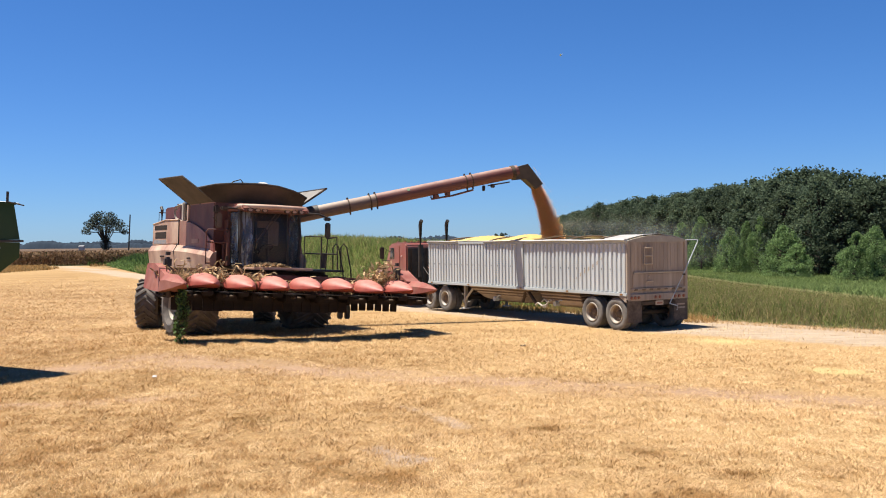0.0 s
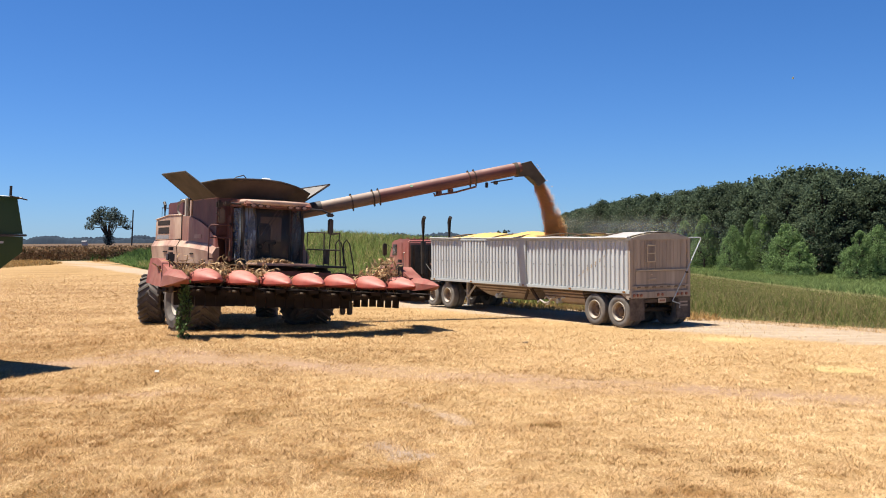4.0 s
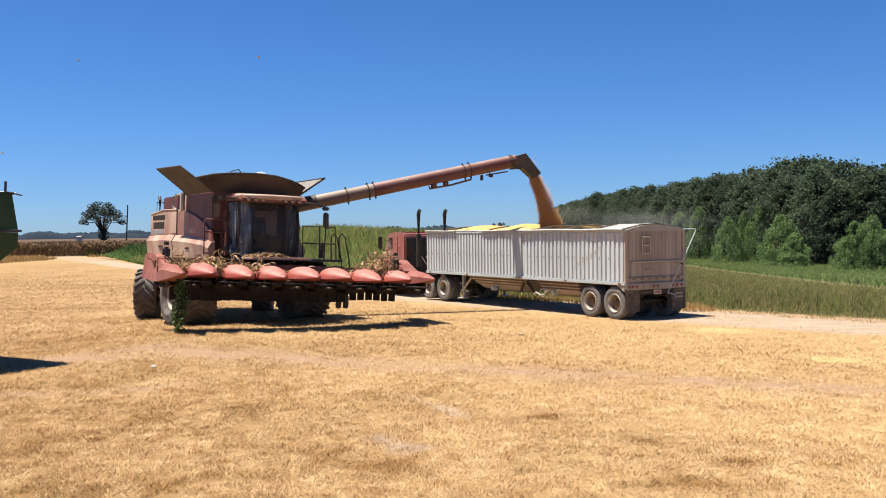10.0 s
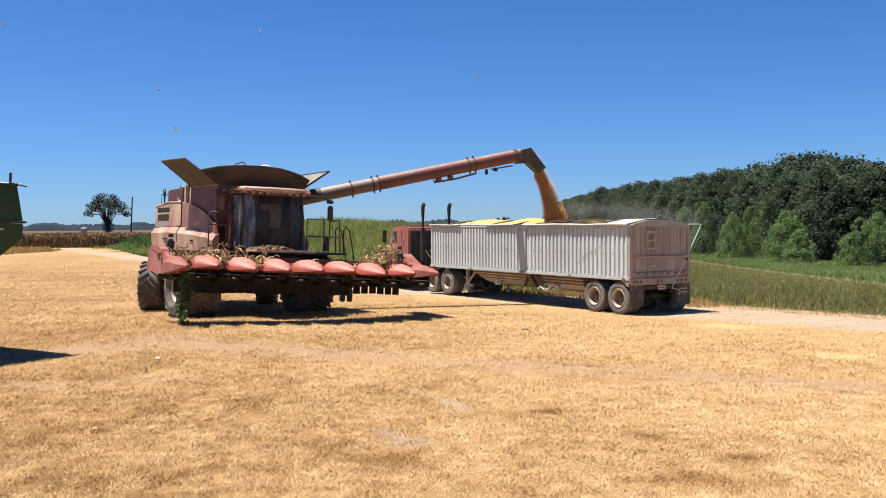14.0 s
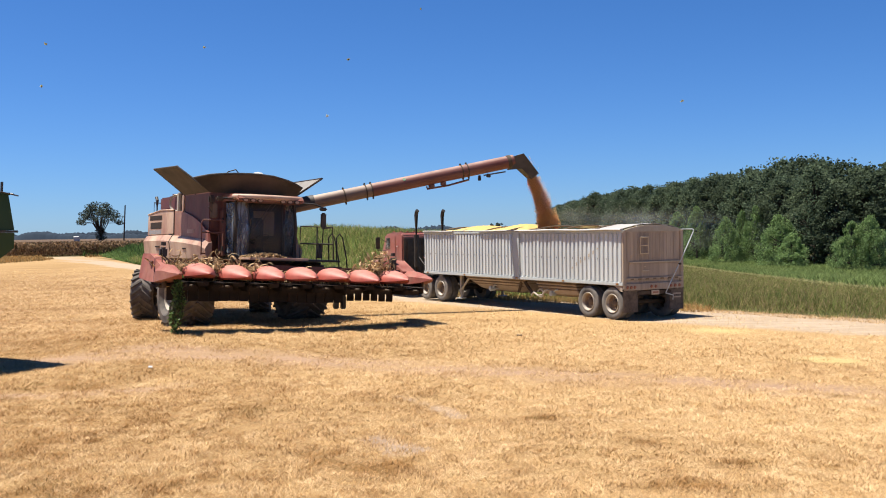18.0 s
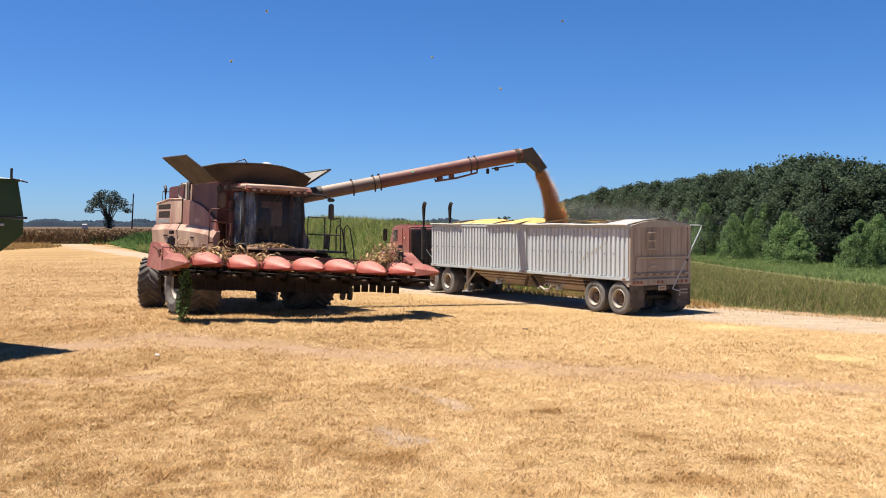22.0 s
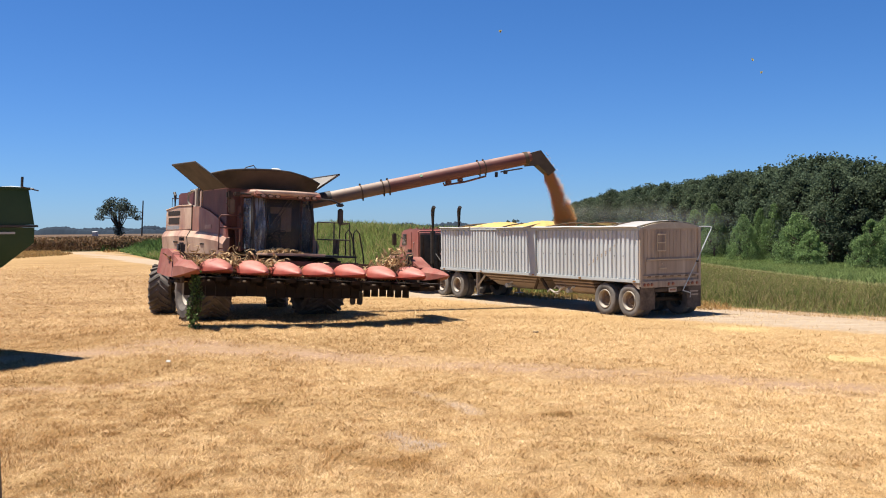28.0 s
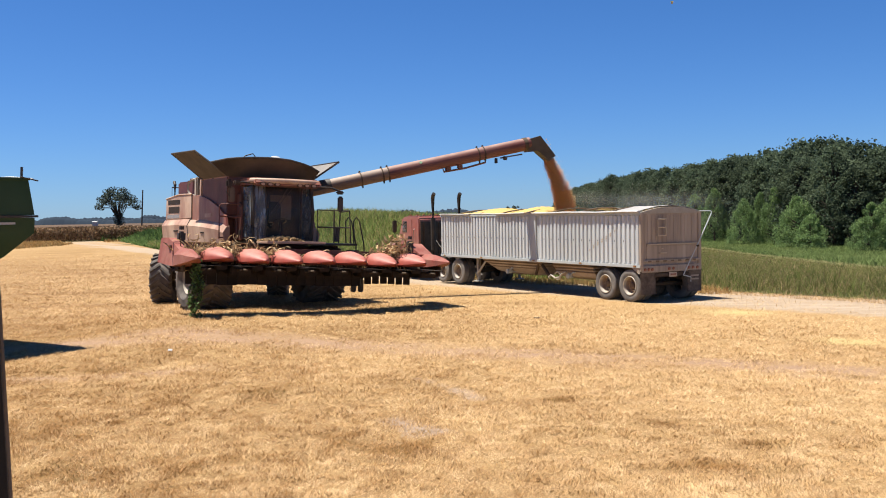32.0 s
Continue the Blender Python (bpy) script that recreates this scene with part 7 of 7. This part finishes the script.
def build_litter():
    ob = link_mesh("plastic_scrap", slab(bmesh.new(), [(-0.05, -0.02, 0.03), (0.04, -0.03, 0.02), (0.05, 0.02, 0.05), (-0.03, 0.03, 0.06)], 0.012), WHITE)
    ob.matrix_basis = place(-5.94, 20.7, 20)
    tagged(ob, "small scrap of white plastic on the straw", "litter")
    bm = bmesh.new()
    bmesh.ops.create_icosphere(bm, subdivisions=2, radius=0.09)
    for v in bm.verts:
        v.co *= 1 + 0.25 * noise.noise(v.co * 20)
        v.co.z *= 0.3
    ob = link_mesh("dirt_clod", bm, GRIME)
    ob.matrix_basis = place(2.55, 26.37, 0)
    ob.location.z += 0.018
    tagged(ob, "dark clod of dirt on the straw", "clod")


build_litter()
build_straw()
build_tufts()
build_spills()

# ---- what moves: the falling grain and its dust ----
SPOUT = Vector((3.92, 35.79, 5.02))
FALL = 0.48


def grain_clump(seed, count, wide):
    r = np.random.default_rng(seed)
    a, q = r.uniform(0, 2 * np.pi, count), np.sqrt(r.uniform(0, 1, count)) * wide
    c = np.stack([q * np.cos(a), q * np.sin(a), r.normal(0, 0.17, count)], -1)
    s = r.uniform(0.007, 0.0125, count)
    o = np.array([(1, 0, -0.4), (-0.5, 0.87, -0.4), (-0.5, -0.87, -0.4), (0, 0, 2.4)])
    v = (c[:, None, :] + o[None] * s[:, None, None]).reshape(-1, 3)
    i = np.arange(count)[:, None] * 4
    return v, np.concatenate([i + [0, 1, 3], i + [1, 2, 3], i + [2, 0, 3], i + [0, 2, 1]])


def build_stream():
    made = []
    meshes = [sheet("falling_grain", *grain_clump(k + 1, 320, 0.09), GRAIN_FLOW) for k in range(3)]
    for lane in range(14):
        for phase in range(9):
            k = lane * 9 + phase
            ob = meshes[k] if k < 3 else new("falling_grain", meshes[k % 3].data)
            tagged(ob, "clump of golden corn kernels falling from the spout", "grain", "falling grain", "stuff")
            made.append((ob, lane, ((phase + 0.37 * lane) / 9) % 1.0))
    return made


def haze_material():
    """Fine airborne dust: a faint film, thickest in the middle of a puff and gone at its rim, uneven like smoke."""
    m = bpy.data.materials.new("grain_dust_haze")
    m.use_nodes = True
    n, l = m.node_tree.nodes, m.node_tree.links
    n.remove(n["Principled BSDF"])
    lit, back, both, clear, film = n.new("ShaderNodeBsdfDiffuse"), n.new("ShaderNodeBsdfTranslucent"), n.new("ShaderNodeMixShader"), n.new("ShaderNodeBsdfTransparent"), n.new("ShaderNodeMixShader")
    for q in (lit, back):
        q.inputs["Color"].default_value = (0.74, 0.71, 0.68, 1)
    l.new(lit.outputs[0], both.inputs[1])
    l.new(back.outputs[0], both.inputs[2])
    l.new(clear.outputs[0], film.inputs[1])
    l.new(both.outputs[0], film.inputs[2])
    l.new(film.outputs[0], n["Material Output"].inputs["Surface"])
    co, mp, length = n.new("ShaderNodeTexCoord"), n.new("ShaderNodeMapping"), n.new("ShaderNodeVectorMath")
    mp.inputs["Scale"].default_value = (1, 0, 1)
    length.operation = "LENGTH"
    l.new(co.outputs["Object"], mp.inputs["Vector"])
    l.new(mp.outputs[0], length.inputs[0])
    fade, smoke, cloud, mul = n.new("ShaderNodeMapRange"), n.new("ShaderNodeTexNoise"), n.new("ShaderNodeMapRange"), n.new("ShaderNodeMath")
    fade.interpolation_type = "SMOOTHERSTEP"
    for i, q in ((1, 0.05), (2, 0.97), (3, 1.0), (4, 0.0)):
        fade.inputs[i].default_value = q
    l.new(length.outputs["Value"], fade.inputs[0])
    smoke.inputs["Scale"].default_value, smoke.inputs["Detail"].default_value = 1.9, 6
    l.new(co.outputs["Object"], smoke.inputs["Vector"])
    for i, q in ((1, 0.32), (2, 0.70), (3, 0.0), (4, 0.105)):
        cloud.inputs[i].default_value = q
    l.new(smoke.outputs["Fac"], cloud.inputs[0])
    mul.operation = "MULTIPLY"
    l.new(fade.outputs[0], mul.inputs[0])
    l.new(cloud.outputs[0], mul.inputs[1])
    l.new(mul.outputs[0], film.inputs[0])
    return m


def build_dust():
    """Drifting dust: soft puffs over the load and away with the wind, and sparse flying chaff."""
    haze = haze_material()
    m = mat("grain_chaff", (0.62, 0.54, 0.44), 1.0, var=0.1, scale=3, bump=0)
    r = np.random.default_rng(77)
    made = []
    for x, y, z, sx, sy, sz in ((5.6, 36.4, 3.15, 1.4, 1.1, 0.85), (7.6, 37.4, 3.0, 2.5, 1.7, 1.0), (9.6, 39.5, 2.8, 3.4, 2.4, 1.15)):
        bm = bmesh.new()
        bmesh.ops.create_icosphere(bm, subdivisions=4, radius=1.0)
        ob = link_mesh("grain_dust", bm, haze)
        ob.scale = (sx, sy, sz)
        tagged(ob, "thin drifting haze of tan grain dust over the trailer", "dust", "grain dust", "stuff")
        made.append((ob, x, y, z))
    for x, y, z, sx, sy, sz, n in ((5.3, 36.0, 3.3, 0.5, 0.4, 0.35, 5000), (7.2, 36.8, 3.5, 1.6, 0.9, 0.5, 6000)):
        c = r.normal(0, 1, (n, 3)) * np.array([sx, sy, sz])
        c[:, 2] = np.where(c[:, 2] < -0.35, -c[:, 2] * 0.6, c[:, 2])
        s = r.uniform(0.0015, 0.0035, n)
        v = (c[:, None, :] + r.normal(size=(n, 3, 3)) * s[:, None, None]).reshape(-1, 3)
        ob = sheet("flying_chaff", v, np.arange(n * 3).reshape(n, 3), m)
        tagged(ob, "flying specks of corn chaff over the trailer", "chaff", "flying chaff", "stuff")
        made.append((ob, x, y, z))
    return made


def build_fluff():
    """Tufts of chaff that drift by on the wind, high before the machines: when, where, and their drift a second."""
    made = []
    for t, x, y, z, vx, vz in ((2.0, -2.9, 8.0, 4.85, 0.35, 0.05), (2.0, 2.2, 8.5, 4.35, 0.5, -0.06), (6.0, -3.4, 8.0, 4.68, 0.4, 0.08), (6.0, -3.2, 8.2, 4.5, 0.45, -0.05), (19.0, 0.4, 9.0, 5.0, 0.4, 0.05),
                               (19.0, -1.5, 9.0, 4.6, 0.5, -0.04), (19.0, -0.5, 9.0, 4.05, 0.38, 0.04), (23.0, 1.5, 8.0, 4.55, 0.42, 0.06), (23.0, -1.3, 8.0, 4.3, 0.36, 0.03), (27.0, 0.8, 8.5, 4.9, 0.45, 0.04)):
        r = np.random.default_rng(int(100 * (t + x + 9)))
        v, f = leaves(r.normal(0, 0.005, (14, 3)), np.full(14, 0.010), r)
        ob = sheet("drifting_chaff", v, f, PALE)
        tagged(ob, "pale tuft of chaff drifting on the wind", "chaff", "drifting chaff", "stuff")
        made.append((ob, t, x, y, z, vx, vz))
    return made


STREAM = build_stream()
FLUFF = build_fluff()
DUST_CLOUDS = build_dust()


def motions():
    land_at = 2.78
    lanes = [(-0.22, 0.0), (-0.12, 0.12), (0.0, -0.12), (0.1, 0.1), (0.2, -0.05), (0.3, 0.12), (0.4, -0.12), (0.5, 0.02), (0.62, 0.14), (0.74, -0.1), (0.86, 0.06), (1.0, -0.06), (1.16, 0.08), (1.34, 0.0)]
    for ob, lane, phase in STREAM:
        vx, vy = 1.1 + lanes[lane][0], 0.2 + lanes[lane][1]
        rows = []
        t = -phase * FALL

        def at(q):
            return pose(SPOUT.x - 0.03 + vx * q, SPOUT.y + vy * q, SPOUT.z - 2.3 * q - 4.9 * q * q)

        step = 1 / FPS
        while t < 32.05:
            for q in (0.0, FALL * 0.5, FALL - step):
                if t + q >= 0:
                    rows.append((t + q, at(q)))
            t += FALL
        if rows[0][0] > 0.001:
            rows.insert(0, (0.0, at(phase * FALL)))
        rows = [r for i, r in enumerate(rows) if i == 0 or frame(r[0]) > frame(rows[i - 1][0])]
        walk(ob, rows)
    for ob, t, x, y, z, vx, vz in FLUFF:
        walk(ob, [(q, pose(x + vx * (q - t), y + 0.1 * math.sin(q), z + vz * (q - t) + 0.06 * math.sin(q * 1.7 + x), 0, 0, 40 * math.sin(q))) for q in np.arange(0, 32.5, 1.0)])
    for k, (ob, x, y, z) in enumerate(DUST_CLOUDS):
        reach = 0.10 + 0.12 * k
        rows = [(t, pose(x + reach * math.sin(t * 0.7 + k), y + reach * math.cos(t * 0.5 + k), z + 0.08 * math.sin(t * 0.9 + 2 * k), 0, 0, 10 * math.sin(t * 0.3 + k))) for t in np.arange(0, 33, 1.0)]
        walk(ob, rows)


motions()
